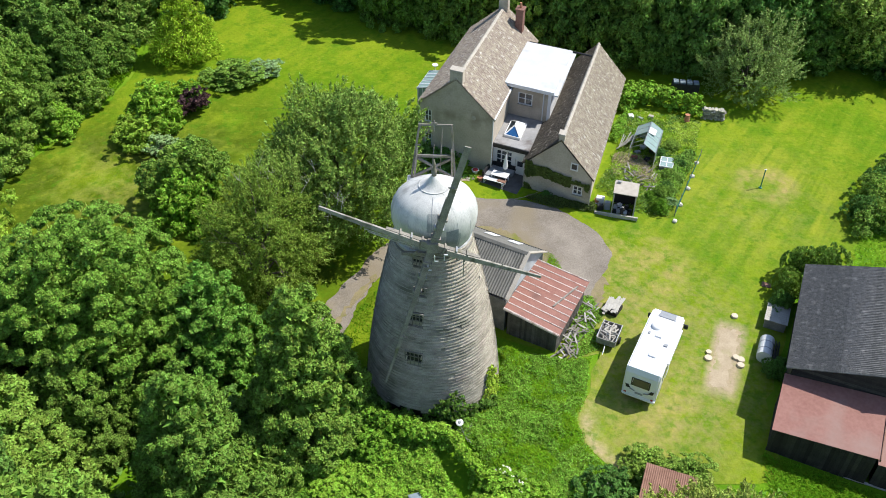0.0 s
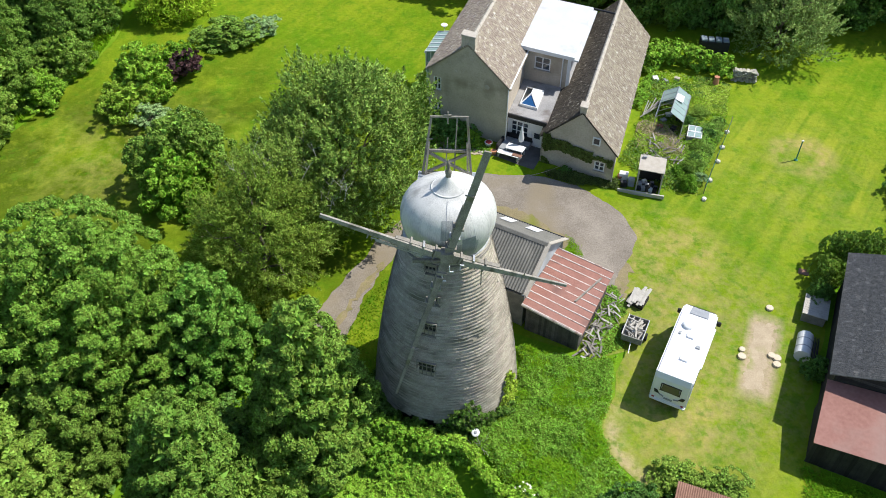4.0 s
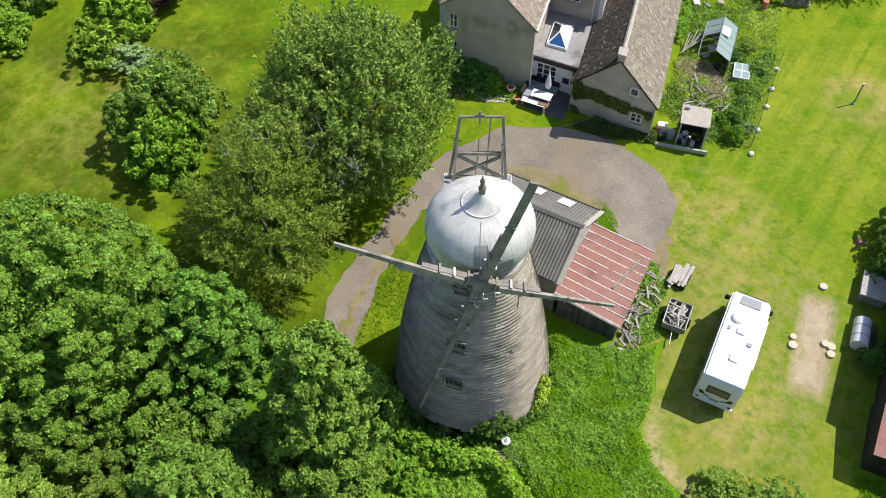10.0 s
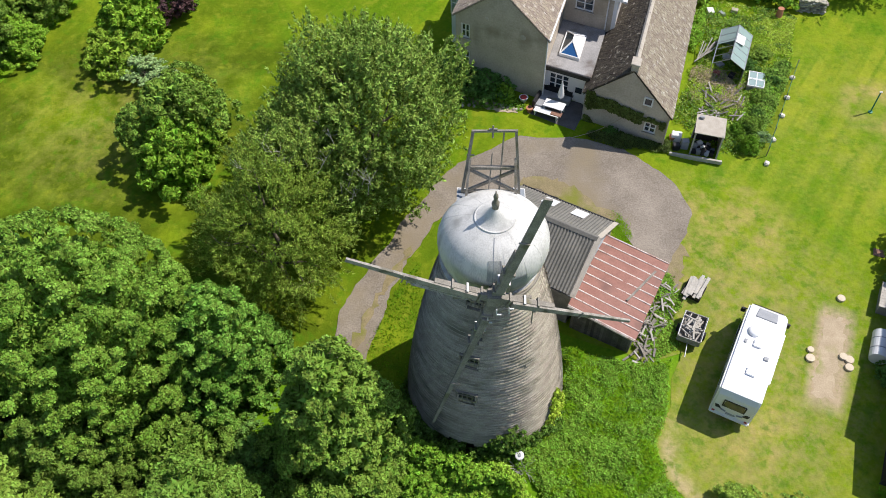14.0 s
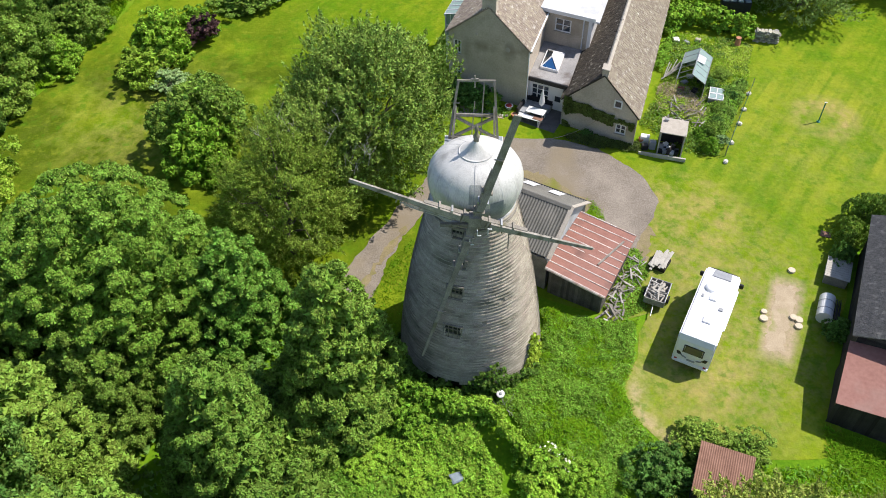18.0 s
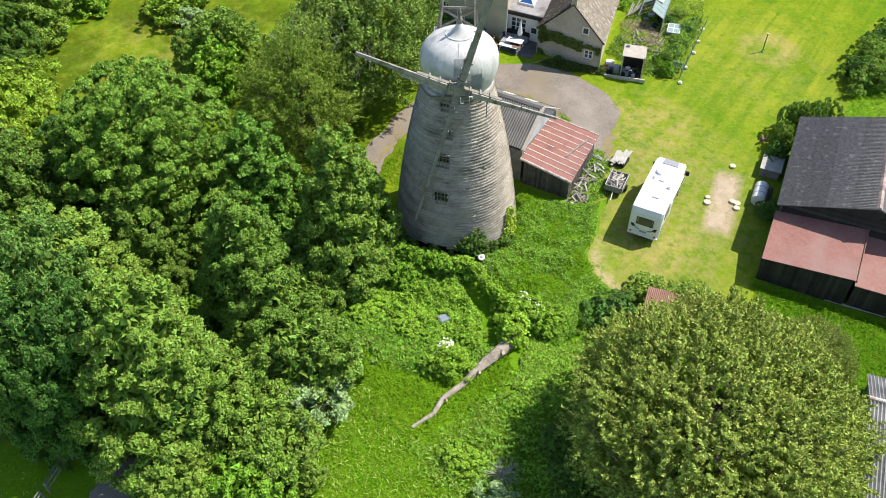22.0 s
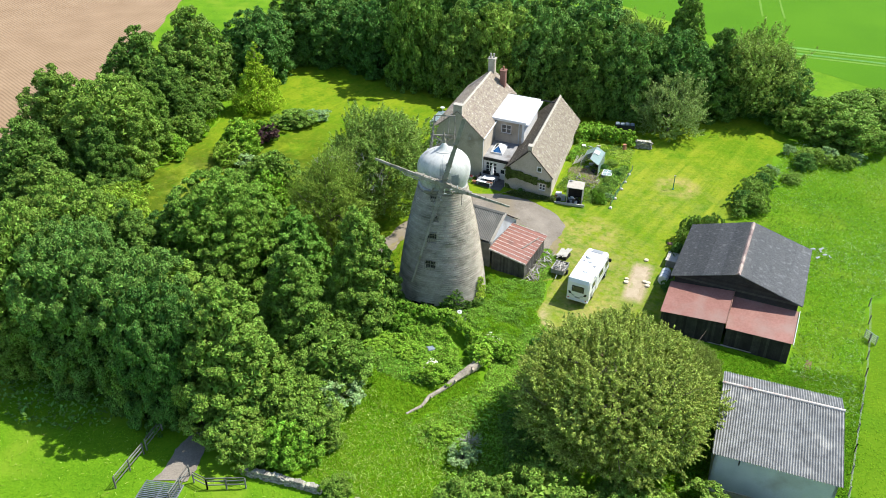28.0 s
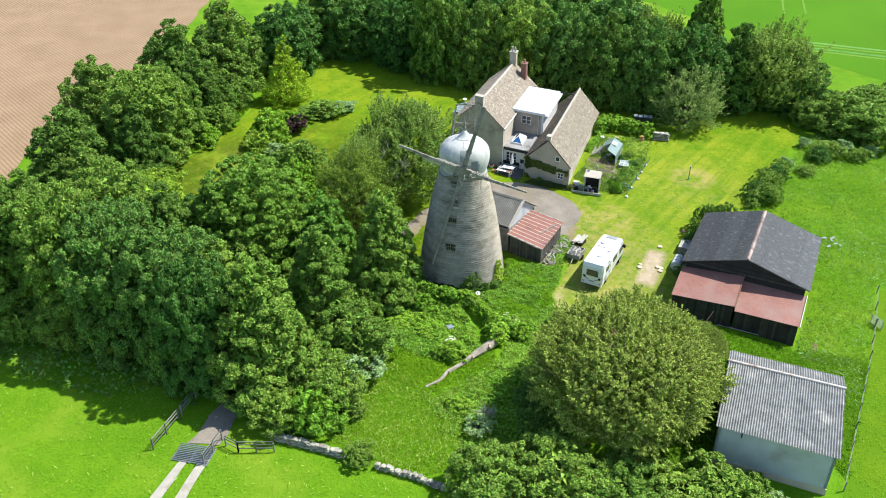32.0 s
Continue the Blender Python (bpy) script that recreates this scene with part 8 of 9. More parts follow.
# candles of the chestnut
rg = np.random.default_rng(90)
sh = Shape()
for k in range(110):
    d = Vector(rg.normal(size=3)).normalized()
    if d.z < -.1:
        d.z = -d.z
    c = Vector((-21.8, .3, 5.4)) + Vector((d.x * 5.9, d.y * 5.9, d.z * 7.3))
    sh.tube(c, c + Vector((0, 0, .2)), .04, .012, 5)
solid("chestnut_candles", sh, L_SEED, "pale flower candles on the chestnut", "flowers", kind="stuff")


# ---- fences, gate and track ----
def post_rail(name, pts, h, label, rails=(.45, .85, 1.15), every=1.8, material=M_GREYBOARD, size=.1, wire=False):
    x0, y0 = pts[0]
    f = thing(name, pose(x0, y0, ground_z(x0, y0)), label, "fence")
    L = [0]
    for a, b in zip(pts, pts[1:]):
        n = max(1, round(math.dist(a, b) / every))
        P = [(a[0] + (b[0] - a[0]) * k / n - x0, a[1] + (b[1] - a[1]) * k / n - y0) for k in range(n + 1)]
        for x, y in P:
            z = ground_z(x + x0, y + y0) - ground_z(x0, y0)
            part("post", Shape().box(x - size / 2, x + size / 2, y - size / 2, y + size / 2, z - .3, z + h), material, f)
        for (x, y), (u, v) in zip(P, P[1:]):
            for r in rails:
                za, zb = (ground_z(p + x0, q + y0) - ground_z(x0, y0) + r for p, q in ((x, y), (u, v)))
                part("wire" if wire else "rail", Shape().beam((x, y, za), (u, v, zb), .012 if wire else .04, .012 if wire else .09), M_WIRE if wire else material, f)
    return f


post_rail("rail_fence", [(-24.2, -25.3), (-23.2, -21.9)], 1.2, "grey post-and-rail fence beside the gate")
post_rail("rail_fence", [(-23.1, -21.5), (-22.0, -17.2)], 1.2, "old post-and-rail fence along the drive")
post_rail("rail_fence", [(-19.6, -26.6), (-18.9, -24.0)], 1.2, "grey post-and-rail fence beside the cattle grid", every=1.2)
post_rail("rail_fence", [(-18.4, -24.6), (-17.2, -25.2), (-14.3, -25.0)], 1.0, "grey post-and-rail fence by the field wall", every=1.4)
grid = thing("cattle_grid", pose(-20.75, -25.6, ground_z(-20.75, -25.6), 0, 0, -8), "grey steel cattle grid across the track", "cattle grid")
for k in range(11):
    part("bar", Shape().tube((-1.5, -.9 + k * .18, .06), (1.5, -.9 + k * .18, .06), .05, n=8), M_STEEL, grid)
for x in (-1.5, 0, 1.5):
    part("bearer", Shape().box(x - .06, x + .06, -1.0, 1.0, -.06, .05), M_STEEL, grid)
post_rail("wire_fence", [(42.8, -.5), (40.4, -6.2), (38.2, -10.9), (33.6, -20.0), (30.4, -26.4)], 1.05, "wire stock fence on thin wooden posts", (.35, .65, .95), 2.6, M_GREYBOARD, .08, True)
lad = thing("hurdle", pose(40.6, -6.0, ground_z(40.6, -6), 0, 0, -65), "grey metal hurdle leaning at the fence", "hurdle")
for k in range(5):
    part("bar", Shape().box(-.65, .65, -.03, .03, .15 + k * .2, .2 + k * .2), M_GREYPL, lad)
for x in (-.65, 0, .65):
    part("upright", Shape().box(x - .03, x + .03, -.035, .035, 0, 1.05), M_GREYPL, lad)

# clothes post on the lawn
cp = thing("clothes_post", pose(28.1, 22.6, ground_z(28.1, 22.6)), "green metal clothes-line post on the lawn", "clothes post")
part("post", Shape().tube((0, 0, -.1), (0, 0, 1.95), .05), M_GREENPAINT, cp)
part("arm", Shape().tube((-.1, 0, 1.92), (.1, 0, 1.92), .05), M_WHITE, cp, "pale head of the post")
part("base", Shape().lathe([(.16, -.02), (.15, .08), (.07, .1)], 14), M_GREENPAINT, cp)

# ---- clutter round the sheds ----
M_LOG = shade("fresh_sawn_wood", (0.5, 0.42, 0.3), (0.64, 0.56, 0.43), 6, 0.85, bump=0.1)
tr = thing("trailer", pose(12.3, 4.25, ground_z(12.3, 4.25), 0, 0, -24), "small grey box trailer heaped with firewood", "trailer")
part("tray", Shape().box(-.65, .65, -.95, .95, .35, .42).box(-.68, -.62, -.95, .95, .35, .85).box(.62, .68, -.95, .95, .35, .85).box(-.62, .62, -.98, -.92, .35, .85).box(-.62, .62, .92, .98, .35, .85), M_GREYBOARD, tr)
for sx in (-1, 1):
    part("wheel", Shape().tube((sx * .72, 0, .26), (sx * .86, 0, .26), .26, n=16), M_RUBBER, tr)
    part("side_rail", Shape().tube((sx * .68, -.95, .88), (sx * .68, .95, .88), .03), M_STEEL, tr)
part("drawbar", Shape().tube((0, -.95, .4), (.1, -1.9, .3), .035), M_STEEL, tr)
rn = random.Random(7)
for k in range(44):
    a = rn.uniform(-.5, .5) + (math.pi / 2 if k % 3 else 0)
    x, y, z = rn.uniform(-.45, .45), rn.uniform(-.7, .7), .5 + .45 * rn.random()
    l = rn.uniform(.2, .42)
    s = Shape().tube((x - l * math.cos(a), y - l * math.sin(a), z + rn.uniform(-.08, .08)), (x + l * math.cos(a), y + l * math.sin(a), z), rn.uniform(.035, .07), n=6)
    solid("firewood_log", s, M_PALETIMBER, "bleached firewood piece lying in the trailer", "log", pose(12.3, 4.25, ground_z(12.3, 4.25), 0, 0, -24), group="firewood in the trailer")
for k in range(12):
    s = Shape().box(-.09 + rn.uniform(-.02, .02), .09, -.75 + rn.uniform(-.15, .1), .75 + rn.uniform(-.1, .15), 0, .05)
    solid("stacked_board", s, M_PALETIMBER, "pale bleached board on a timber stack", "board", pose(12.95 - .42 + (k % 5) * .23, 7.15 + .1 * (k % 3), ground_z(13, 7.1) + .35 + .07 * (k // 5) + .03 * (k % 5), 6, 8, -32 + rn.uniform(-9, 9)), group="boards on the stack")
solid("timber_stack", Shape().box(-.6, .6, -.6, .6, 0, .36, .03), M_DARKTIMBER, "dark heap of timber under pale boards", "timber stack", pose(12.95, 7.2, ground_z(13, 7.2), 0, 0, -32))
for k in range(80):
    y = rn.uniform(-.4, 5.6)
    x = 4.0 + abs(rn.gauss(.5, .45))
    l, a, e = rn.uniform(.15, .6), rn.uniform(0, 3.14), rn.uniform(-.05, .25)
    s = Shape().beam((-l * math.cos(a), -l * math.sin(a), .05), (l * math.cos(a), l * math.sin(a), .05 + e), rn.uniform(.05, .13), rn.uniform(.03, .07))
    base = SH @ Vector((x, y, 0))
    solid("scrap_timber", s, M_PALETIMBER if k % 4 == 0 else M_TIMBER, "broken length of scrap timber beside the shed", "timber", pose(base.x, base.y, ground_z(base.x, base.y) + .03 + .3 * rn.random()), group="scrap timber by the shed")
for x, y, r in ((19.2, 3.2, .2), (19.05, 2.65, .27), (21.0, 2.75, .24), (21.3, 2.55, .26), (21.15, 2.05, .25), (21.9, 6.75, .25)):
    s = Shape().lathe([(r, 0), (r * 1.02, .12), (r * .96, .17), (.02, .175)], 14)
    solid("log_round", s, M_LOG, "pale sawn log round beside the sandy patch", "log", pose(x, y, ground_z(x, y)), group="log rounds")
solid("manhole", Shape().box(-.35, .35, -.3, .3, 0, .06, .02), M_RUST, "rusty metal cover in the lawn", "cover", pose(25.2, 10.2, ground_z(25.2, 10.2), 0, 0, -20))
crate = thing("timber_bin", pose(24.75, 6.35, ground_z(24.75, 6.35), 0, 0, -24), "weathered timber bin beside the barn", "bin")
part("body", Shape().box(-.72, .72, -.95, .95, 0, .75), M_GREYBOARD, crate)
for k in range(9):
    part("lid_board", Shape().box(-.8, .8, -1.0 + k * .22, -1.0 + k * .22 + .205, .76, .8), M_PALETIMBER, crate)
tank = thing("water_tank", pose(23.15, 3.15, ground_z(23.15, 3.15), 0, 0, -24), "white cylindrical tank lying beside the barn", "tank")
part("barrel", Shape().tube((-.1, -.95, .55), (-.1, .95, .55), .5, n=24), M_SKYLIGHT, tank, smooth=False)
for y in (-.35, .35):
    part("strap", Shape().tube((-.1, y - .03, .55), (-.1, y + .03, .55), .515, n=24), M_GREYPL, tank)
for k in range(6):
    part("pipe", Shape().tube((.45 + .06 * k, -.9, .5 + .1 * (k % 3)), (.4 + .07 * k, .9, .55 + .1 * ((k + 1) % 3)), .03, n=6), M_DARKTIMBER, tank)
solid("plank", Shape().beam((0, 0, .1), (3.6, -1.5, .1), .16, .06), M_PALETIMBER, "long pale plank lying below the lean-to", "plank", pose(25.2, -6.6, ground_z(25, -7)))
for k in range(6):
    x, y = 40.6 + rn.uniform(-1.5, 1.5), 8.4 + rn.uniform(-.8, .8)
    solid("scrap_sheet", Shape().box(-.3, .3, -.1, .1, 0, .03), M_GREYPL, "grey scrap sheet in the long grass", "scrap", pose(x, y, ground_z(x, y) + .25 + .05 * k, 10, rn.uniform(-10, 10), rn.uniform(0, 90)), group="scrap sheets")
ob = solid("plank_path", Shape().box(-.25, .25, -1.6, 1.6, 0, .06), M_RUST, "old rusty strip lying in the grass", "sheet", pose(33.2, -10.4, ground_z(33.2, -10.4), 3, 0, -26))
# brush heap
tw = Shape()
for k in range(130):
    a, e, l = rn.uniform(0, 6.28), rn.uniform(.05, 1.1), rn.uniform(.7, 1.3)
    p = Vector((rn.uniform(-.3, .3), rn.uniform(-.3, .3), .05))
    tw.tube(p, p + l * Vector((math.cos(a) * math.cos(e), math.sin(a) * math.cos(e), math.sin(e) * .75)), .02, .006, 4)
solid("brush_heap", tw, M_PALETIMBER, "heap of dead grey twigs", "brush heap", pose(2.8, -19.9, ground_z(2.8, -19.9)), kind="stuff")
tw = Shape()
for k in range(60):
    a, e, l = rn.uniform(0, 6.28), rn.uniform(.1, .9), rn.uniform(.5, 1.1)
    p = Vector((rn.uniform(-.4, .4), rn.uniform(-.2, .2), .05))
    tw.tube(p, p + l * Vector((math.cos(a) * math.cos(e), math.sin(a) * math.cos(e), math.sin(e))), .02, .006, 4)
solid("dead_twigs", tw, M_PALETIMBER, "dead grey twigs at the mill's foot", "twigs", pose(1.9, -4.3, ground_z(1.9, -4.3)), kind="stuff")

carpet("weeds", [(9.2, 2.0), (11.0, 2.6), (11.8, 3.4), (11.6, 5.2), (12.4, 6.2), (12.0, 8.4), (10.6, 9.0), (9.8, 6.4), (9.0, 4.0)], 3800, .34, .16, L_NETTLE, 91, "green weeds among the scrap timber", "weeds", feather=.5)
# ---- patio and kitchen garden ----
M_TWIG = shade("dry_brown_twig", (0.24, 0.19, 0.12), (0.38, 0.31, 0.21), 5, 0.9)
tw = Shape()
for k in range(110):
    p = Vector((rn.uniform(-1.6, 1.6), rn.uniform(-1.9, 1.9), rn.uniform(.1, .7)))
    a, e, l = rn.uniform(0, 6.28), rn.uniform(-.2, .6), rn.uniform(.4, 1.1)
    tw.tube(p, p + l * Vector((math.cos(a) * math.cos(e), math.sin(a) * math.cos(e), math.sin(e))), .02, .007, 4)
solid("prunings", tw, M_TWIG, "heap of dry pale prunings in the garden", "prunings", pose(17.2, 24.2, ground_z(17.2, 24.2), 0, 0, -25), kind="stuff")

sheet("patio", [(3.2, 21.8), (6.4, 20.2), (7.6, 22.6), (5.6, 23.4), (4.2, 23.3)], M_PAVING, .03, "grey paved patio before the porch", "patio", .05, .8, 31)
PT = pose(4.95, 22.5, ground_z(4.95, 22.5) + .03, 0, 0, -24.8)
sofa = thing("corner_sofa", PT, "dark grey corner garden sofa", "sofa")
part("seat", Shape().box(-1.1, -.35, -1.0, 1.1, .0, .42, .04).box(-.35, 1.1, .4, 1.1, 0, .42, .04), M_GREYPL, sofa)
part("backrest", Shape().box(-1.2, -1.0, -1.0, 1.2, 0, .82, .04).box(-1.0, 1.1, 1.0, 1.2, 0, .82, .04), M_BLACK, sofa)
part("cushion", Shape().box(-.98, -.4, -.9, .35, .42, .52, .04), M_GREYPL, sofa)
par = thing("parasol", PT @ pose(.55, .1, 0), "closed white garden parasol", "parasol")
part("canopy", Shape().lathe([(.2, 1.0), (.24, 1.2), (.17, 1.7), (.1, 2.1), (.03, 2.4)], 12), M_WHITE, par)
part("pole", Shape().tube((0, 0, 0), (0, 0, 1.1), .03), M_STEEL, par)
part("base", Shape().lathe([(.3, 0), (.28, .08), (.05, .1)], 16), M_BLACK, par)
tab = thing("garden_table", PT @ pose(.35, -.55, 0), "white garden table with things on it", "table")
part("tabletop", Shape().box(-.75, .75, -.4, .4, .68, .74, .015), M_WHITE, tab)
for sx, sy in ((-.65, -.32), (.65, -.32), (.65, .32), (-.65, .32)):
    part("leg", Shape().box(sx - .03, sx + .03, sy - .03, sy + .03, 0, .68), M_WHITE, tab)
solid("serving_tray", Shape().box(-.4, .4, -.22, .22, 0, .06, .02), M_RUST, "brown tray of pots", "tray", PT @ pose(.75, -1.15, .45))
bench = thing("bench", PT @ pose(.2, -1.2, 0), "white slatted garden bench", "bench")
for k in range(3):
    part("slat", Shape().box(-1.1, .75, -.25 + k * .17, -.1 + k * .17, .42, .46), M_WHITE, bench)
for sx in (-1.0, .65):
    part("leg", Shape().box(sx - .03, sx + .03, -.2, .2, 0, .42), M_WHITE, bench)
pot = thing("flower_pot", pose(2.9, 23.0, ground_z(2.9, 23.0)), "round white pot planted with red flowers", "flower pot")
part("pot", Shape().lathe([(.2, 0), (.3, .35), (.34, .4), (.27, .4)], 18), M_WHITE, pot)
part("flowers", Shape().lathe([(.26, .4), (.2, .48), (.02, .52)], 14), M_RED, pot)
for k, (x, y, m) in enumerate(((3.3, 22.0, M_TERRACOTTA), (8.1, 21.1, M_COPING), (13.3, 19.6, M_TERRACOTTA), (1.0, 23.4, M_BLACK))):
    p = thing("plant_pot", pose(x, y, ground_z(x, y)), "round plant pot standing by the house", "plant pot", "pots by the house")
    part("pot", Shape().lathe([(.16, 0), (.24, .3), (.26, .36), (.2, .36)], 16), m, p)
sheet("rockery", [(-2.0, 23.9), (-.9, 22.9), (.6, 22.0), (2.4, 21.9), (2.5, 22.5), (1.2, 22.9), (-.4, 23.8), (-1.6, 24.6)], M_SAND, .05, "pale bare soil and rubble border", "border", .08, .3, 33, .15)
for k in range(22):
    x, y = -1.6 + k * .2 + rn.uniform(-.1, .1), 22.9 - .02 * k + rn.uniform(-.35, .35)
    s = Shape().box(-.14, .14, -.1, .1, -.03, .12, .04)
    solid("edging_stone", s, M_RUBBLE, "pale rough stone edging the border", "stone", pose(x, y, ground_z(x, y), 0, 0, rn.uniform(0, 90)), group="border stones")
for x, y in ((20.5, 19.8), (21.6, 22.1), (22.35, 23.9), (23.2, 26.0), (19.6, 17.6)):
    solid("edging_stone", Shape().box(-.2, .2, -.16, .16, -.03, .24, .06), M_PALESTONE, "pale stone along the garden fence", "stone", pose(x, y, ground_z(x, y), 0, 0, x * 40), group="fence stones")
cab = Shape()
P0, P1 = Vector((5.9, 19.5, ground_z(5.9, 19.5) + .03)), Vector((10.6, 20.2, 3.6))
prev = P0
for k in range(1, 13):
    q = k / 12
    nx = P0.lerp(P1, q) - Vector((0, 0, .5 * math.sin(math.pi * q)))
    cab.tube(prev, nx, .018, n=5)
    prev = nx
solid("cable", cab, M_SAND, "pale slack cable from the gable to the drive", "cable")

# lean-to store with white roof
LS = pose(14.3, 18.5, ground_z(14.3, 18.5), 0, 0, -14)
ls = thing("log_store", LS, "open-fronted garden store with pale sheet roof", "shed")
part("roof", Shape().slab((0, -.2, 2.15), (2.0, -.2, 2.1), (2.0, 1.5, 2.3), (0, 1.5, 2.35), .06), M_COPING, ls, "pale weathered roof sheet")
for x, y in ((.1, -.1), (1.9, -.1), (1.9, 1.4), (.1, 1.4)):
    part("post", Shape().box(x - .05, x + .05, y - .05, y + .05, -.1, 2.15), M_PALETIMBER, ls)
part("back", Shape().box(.1, 1.9, 1.35, 1.4, 0, 2.2), M_DARKTIMBER, ls)
part("side", Shape().box(1.9, 1.94, 0, 1.4, 0, 1.8), M_GREYBOARD, ls)
part("kerb", Shape().box(-1.3, 2.3, -.6, -.45, -.05, .25), M_PALETIMBER, ls)
for k in range(14):
    solid("stored_box", Shape().box(-.18, .18, -.15, .15, 0, .28 + .1 * (k % 3), .02), (M_BLACK, M_GREYPL, M_DARKTIMBER, M_WHITE)[k % 4], "box of odds and ends in the store", "box", LS @ pose(.35 + (k % 5) * .3, .1 + .35 * (k // 5), .0, 0, 0, 20 * k), group="boxes in the store")
for k, (x, y, w, d, h, m) in enumerate(((-1.0, .9, .7, .5, .8, M_WHITE), (-.35, .4, .5, .45, .75, M_GREYPL), (-.9, .1, .5, .4, .55, M_BLACK))):
    solid("storage_box", Shape().box(-w / 2, w / 2, -d / 2, d / 2, 0, h, .03), m, "plastic storage box against the house", "box", LS @ pose(x, y, 0, 0, 0, 8 * k))
solid("roof_brick", Shape().box(-.16, .16, -.1, .1, 0, .12, .02), M_GREYPL, "grey brick weighing down the roof", "brick", LS @ pose(.35, 1.15, 2.36))

# greenhouse
GHM = pose(16.8, 25.7, ground_z(16.8, 25.7), 0, 0, -20)
ghs = thing("greenhouse", GHM, "aluminium greenhouse with green-tinted glass", "greenhouse")
gw, gl, ge, gr = 2.3, 4.2, 1.35, 2.05
part("pane", Shape().slab((gw / 2, 0, gr), (gw, 0, ge), (gw, gl, ge), (gw / 2, gl, gr), .015), M_GREENGLASS, ghs, "tinted roof pane")
part("pane", Shape().slab((0, gl * .55, ge), (gw / 2, gl * .55, gr), (gw / 2, gl, gr), (0, gl, ge), .015), M_GREENGLASS, ghs, "tinted roof pane")
part("pane", Shape().box(gw - .01, gw + .01, 0, gl, .1, ge), M_GREENGLASS, ghs)
part("pane", Shape().box(0, gw, gl - .01, gl + .01, .1, ge), M_GREENGLASS, ghs)
fr = Shape()
for y in np.linspace(0, gl, 6):
    fr.beam((0, y, ge), (gw / 2, y, gr), .04, .04).beam((gw / 2, y, gr), (gw, y, ge), .04, .04).box(-.02, .02, y - .02, y + .02, 0, ge).box(gw - .02, gw + .02, y - .02, y + .02, 0, ge)
for x, z in ((0, ge), (gw / 2, gr), (gw, ge), (0, .05), (gw, .05)):
    fr.box(x - .03, x + .03, 0, gl, z - .03, z + .03)
part("frame", fr, M_STEEL, ghs)
part("roof_vent", Shape().slab((gw * .52, gl * .5, gr + .03), (gw * .8, gl * .5, gr - .2), (gw * .8, gl * .75, gr - .2), (gw * .52, gl * .75, gr + .03), .02), M_SKYLIGHT, ghs)
for k, (x, y, m) in enumerate(((.5, .5, M_RED), (.9, 2.6, M_WHITE), (.6, 1.5, M_GREYPL), (1.6, .6, M_BLACK))):
    solid("seed_tray", Shape().box(-.28, .28, -.2, .2, 0, .3, .02), m, "plastic tray in the greenhouse", "tray", GHM @ pose(x, y, 0, 0, 0, 25 * k))
cf = thing("cold_frame", pose(19.4, 24.5, ground_z(19.4, 24.5) + .18, 0, 0, -17), "white-painted cold frame with glass lights", "cold frame")
part("box", Shape().box(0, 1.2, 0, 1.75, -.25, .3), M_GREYBOARD, cf)
for k in range(2):
    y = .05 + k * .86
    part("glass_light", Shape().box(.05, 1.15, y + .05, y + .78, .33, .345), M_GREENGLASS, cf)
    part("light_frame", Shape().box(0, 1.2, y, y + .06, .31, .37).box(0, 1.2, y + .77, y + .83, .31, .37).box(0, .06, y + .06, y + .77, .31, .37).box(1.14, 1.2, y + .06, y + .77, .31, .37).box(.57, .63, y + .06, y + .77, .31, .37), M_WHITE, cf)
oil = thing("oil_tank", pose(23.2, 38.6, ground_z(23.2, 38.6), 0, 0, -8), "dark box-shaped tank with pale blue lids", "tank")
part("body", Shape().box(0, 2.7, -.5, .5, .05, 1.35, .06), M_BLACK, oil)
for k in range(4):
    part("lid", Shape().box(.08 + k * .67, .62 + k * .67, -.42, .46, 1.33, 1.5 - .04 * (k % 2), .03), M_TARP, oil, "pale blue lid")
ter = thing("chimney_pot_planter", pose(23.7, 33.0, ground_z(23.7, 33.0)), "terracotta chimney pot standing as planter", "planter")
part("pot", Shape().lathe([(.28, 0), (.24, .5), (.2, .85), (.25, .9), (.2, .9)], 16), M_TERRACOTTA, ter)
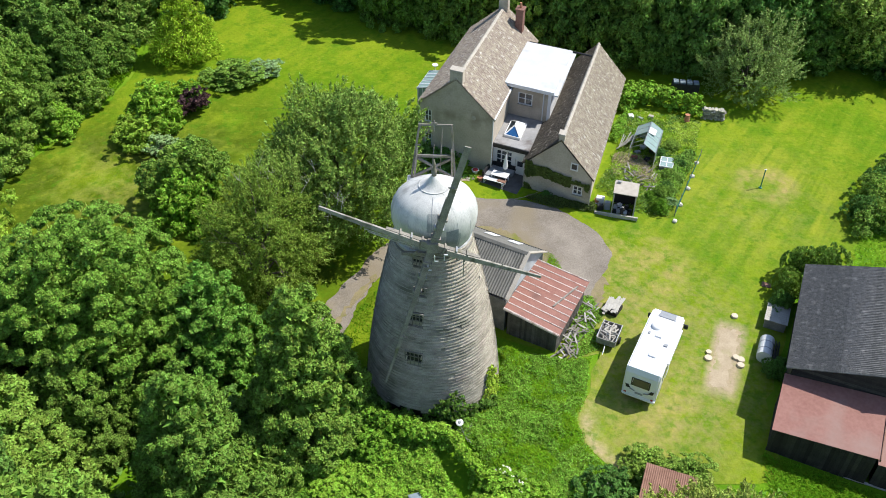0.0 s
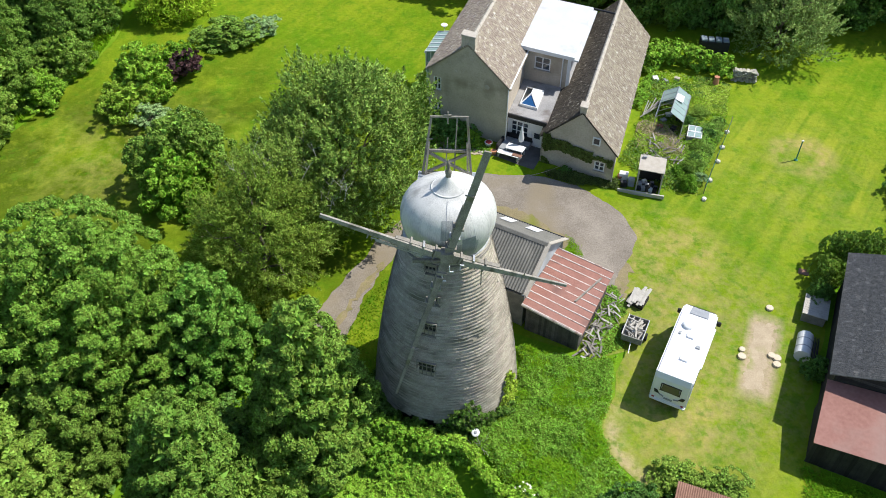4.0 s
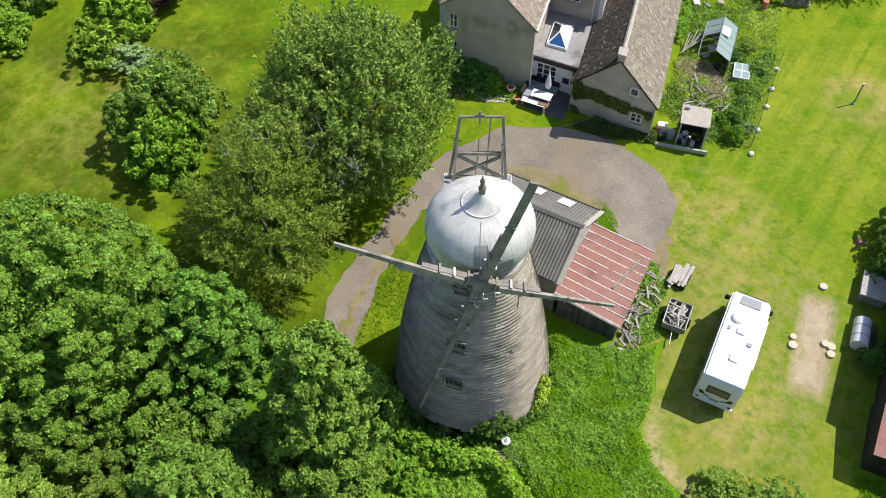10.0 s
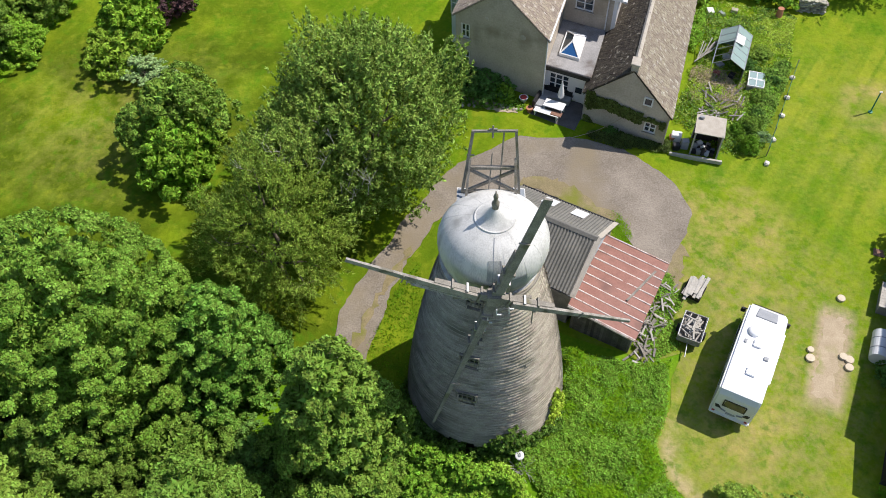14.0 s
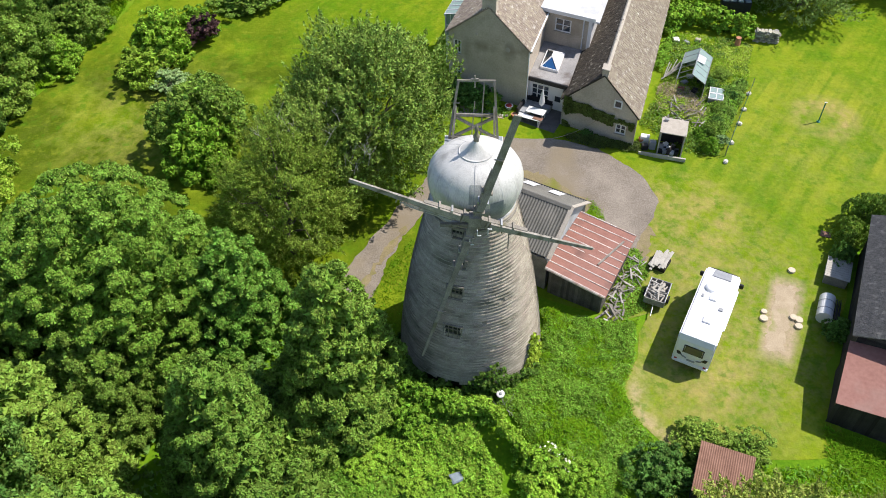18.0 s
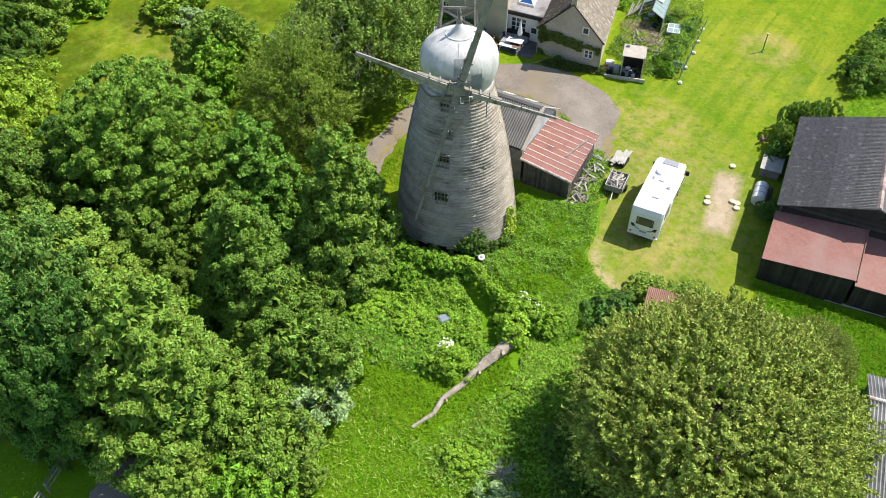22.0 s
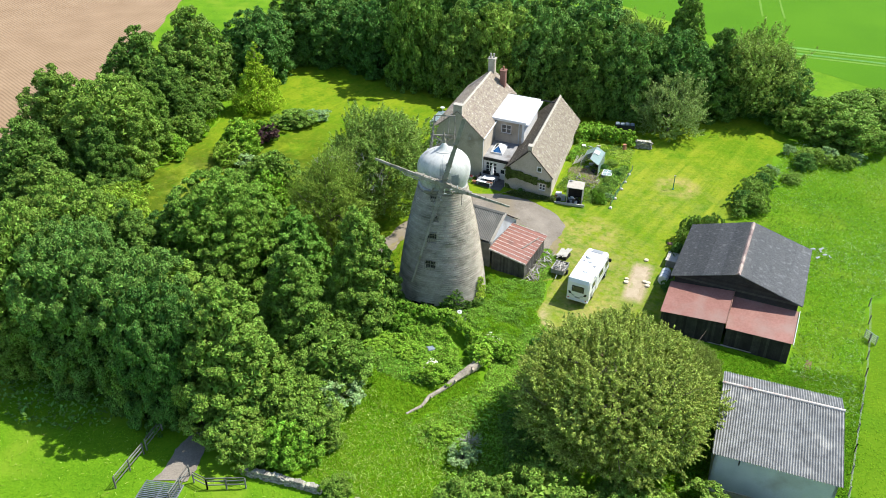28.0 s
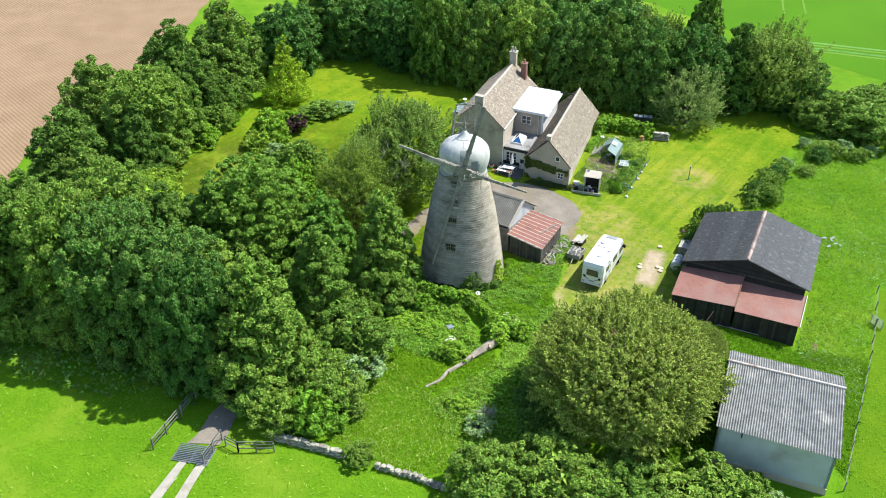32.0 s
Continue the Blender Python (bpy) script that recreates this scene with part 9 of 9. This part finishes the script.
for k in range(9):
    s = Shape().beam((0, 0, .3), (rn.uniform(.8, 1.4), rn.uniform(.6, 1.2), .9), .06, .05)
    solid("cane", s, M_PALETIMBER, "pale wooden cane leaning by the house", "cane", pose(15.9 + .12 * k, 27.0 + .1 * k, ground_z(16, 27), 0, 0, rn.uniform(-20, 20)), group="canes by the house")

# green plastic netting along the kitchen garden
net = thing("garden_fence", pose(19.5, 18.0, ground_z(19.5, 18.0)), "low garden fence of dark green plastic netting", "fence")
for k in range(6):
    x, y = .2 + k * .82, .3 + k * 1.78
    part("post", Shape().tube((x, y, -.1), (x, y, 1.1 + .08 * (k % 3)), .03, n=6), M_GREYBOARD, net)
    if k < 5:
        mesh = Shape()
        for q in range(12):
            a, b = x + .82 * q / 12, y + 1.78 * q / 12
            mesh.tube((a, b, .0), (a, b, .95), .009, n=3)
        for z in range(8):
            mesh.tube((x, y, .06 + z * .125), (x + .82, y + 1.78, .06 + z * .125), .006, n=3)
        part("netting", mesh, M_GREENPAINT, net, "dark green netting")
for k in range(40):
    x, y = rn.uniform(15.6, 18.9), rn.uniform(21.4, 25.0)
    s = Shape().box(-.5, .5, -.05, .05, 0, .05, .01)
    solid("scrap_batten", s, (M_PALETIMBER, M_TIMBER, M_GREYBOARD)[k % 3], "pale batten lying among the prunings", "batten", pose(x, y, ground_z(x, y) + rn.uniform(.2, .45), rn.uniform(-8, 8), rn.uniform(-14, 14), rn.uniform(0, 180)), group="battens in the garden")
for k, (x, y, w, d, h, m) in enumerate(((19.1, 28.3, .5, .4, .45, M_WHITE), (19.5, 27.6, .45, .6, .35, M_GREYPL), (19.2, 27.1, .4, .35, .5, M_BLACK), (18.3, 33.4, .7, .5, .3, M_WHITE), (19.2, 33.2, .6, .3, .25, M_GREYPL), (20.3, 33.6, .5, .4, .3, M_COPING))):
    solid("garden_crate", Shape().box(-w / 2, w / 2, -d / 2, d / 2, 0, h, .02), m, "plastic crate standing beside the greenhouse", "crate", pose(x, y, ground_z(x, y), 0, 0, 31 * k), group="crates in the garden")
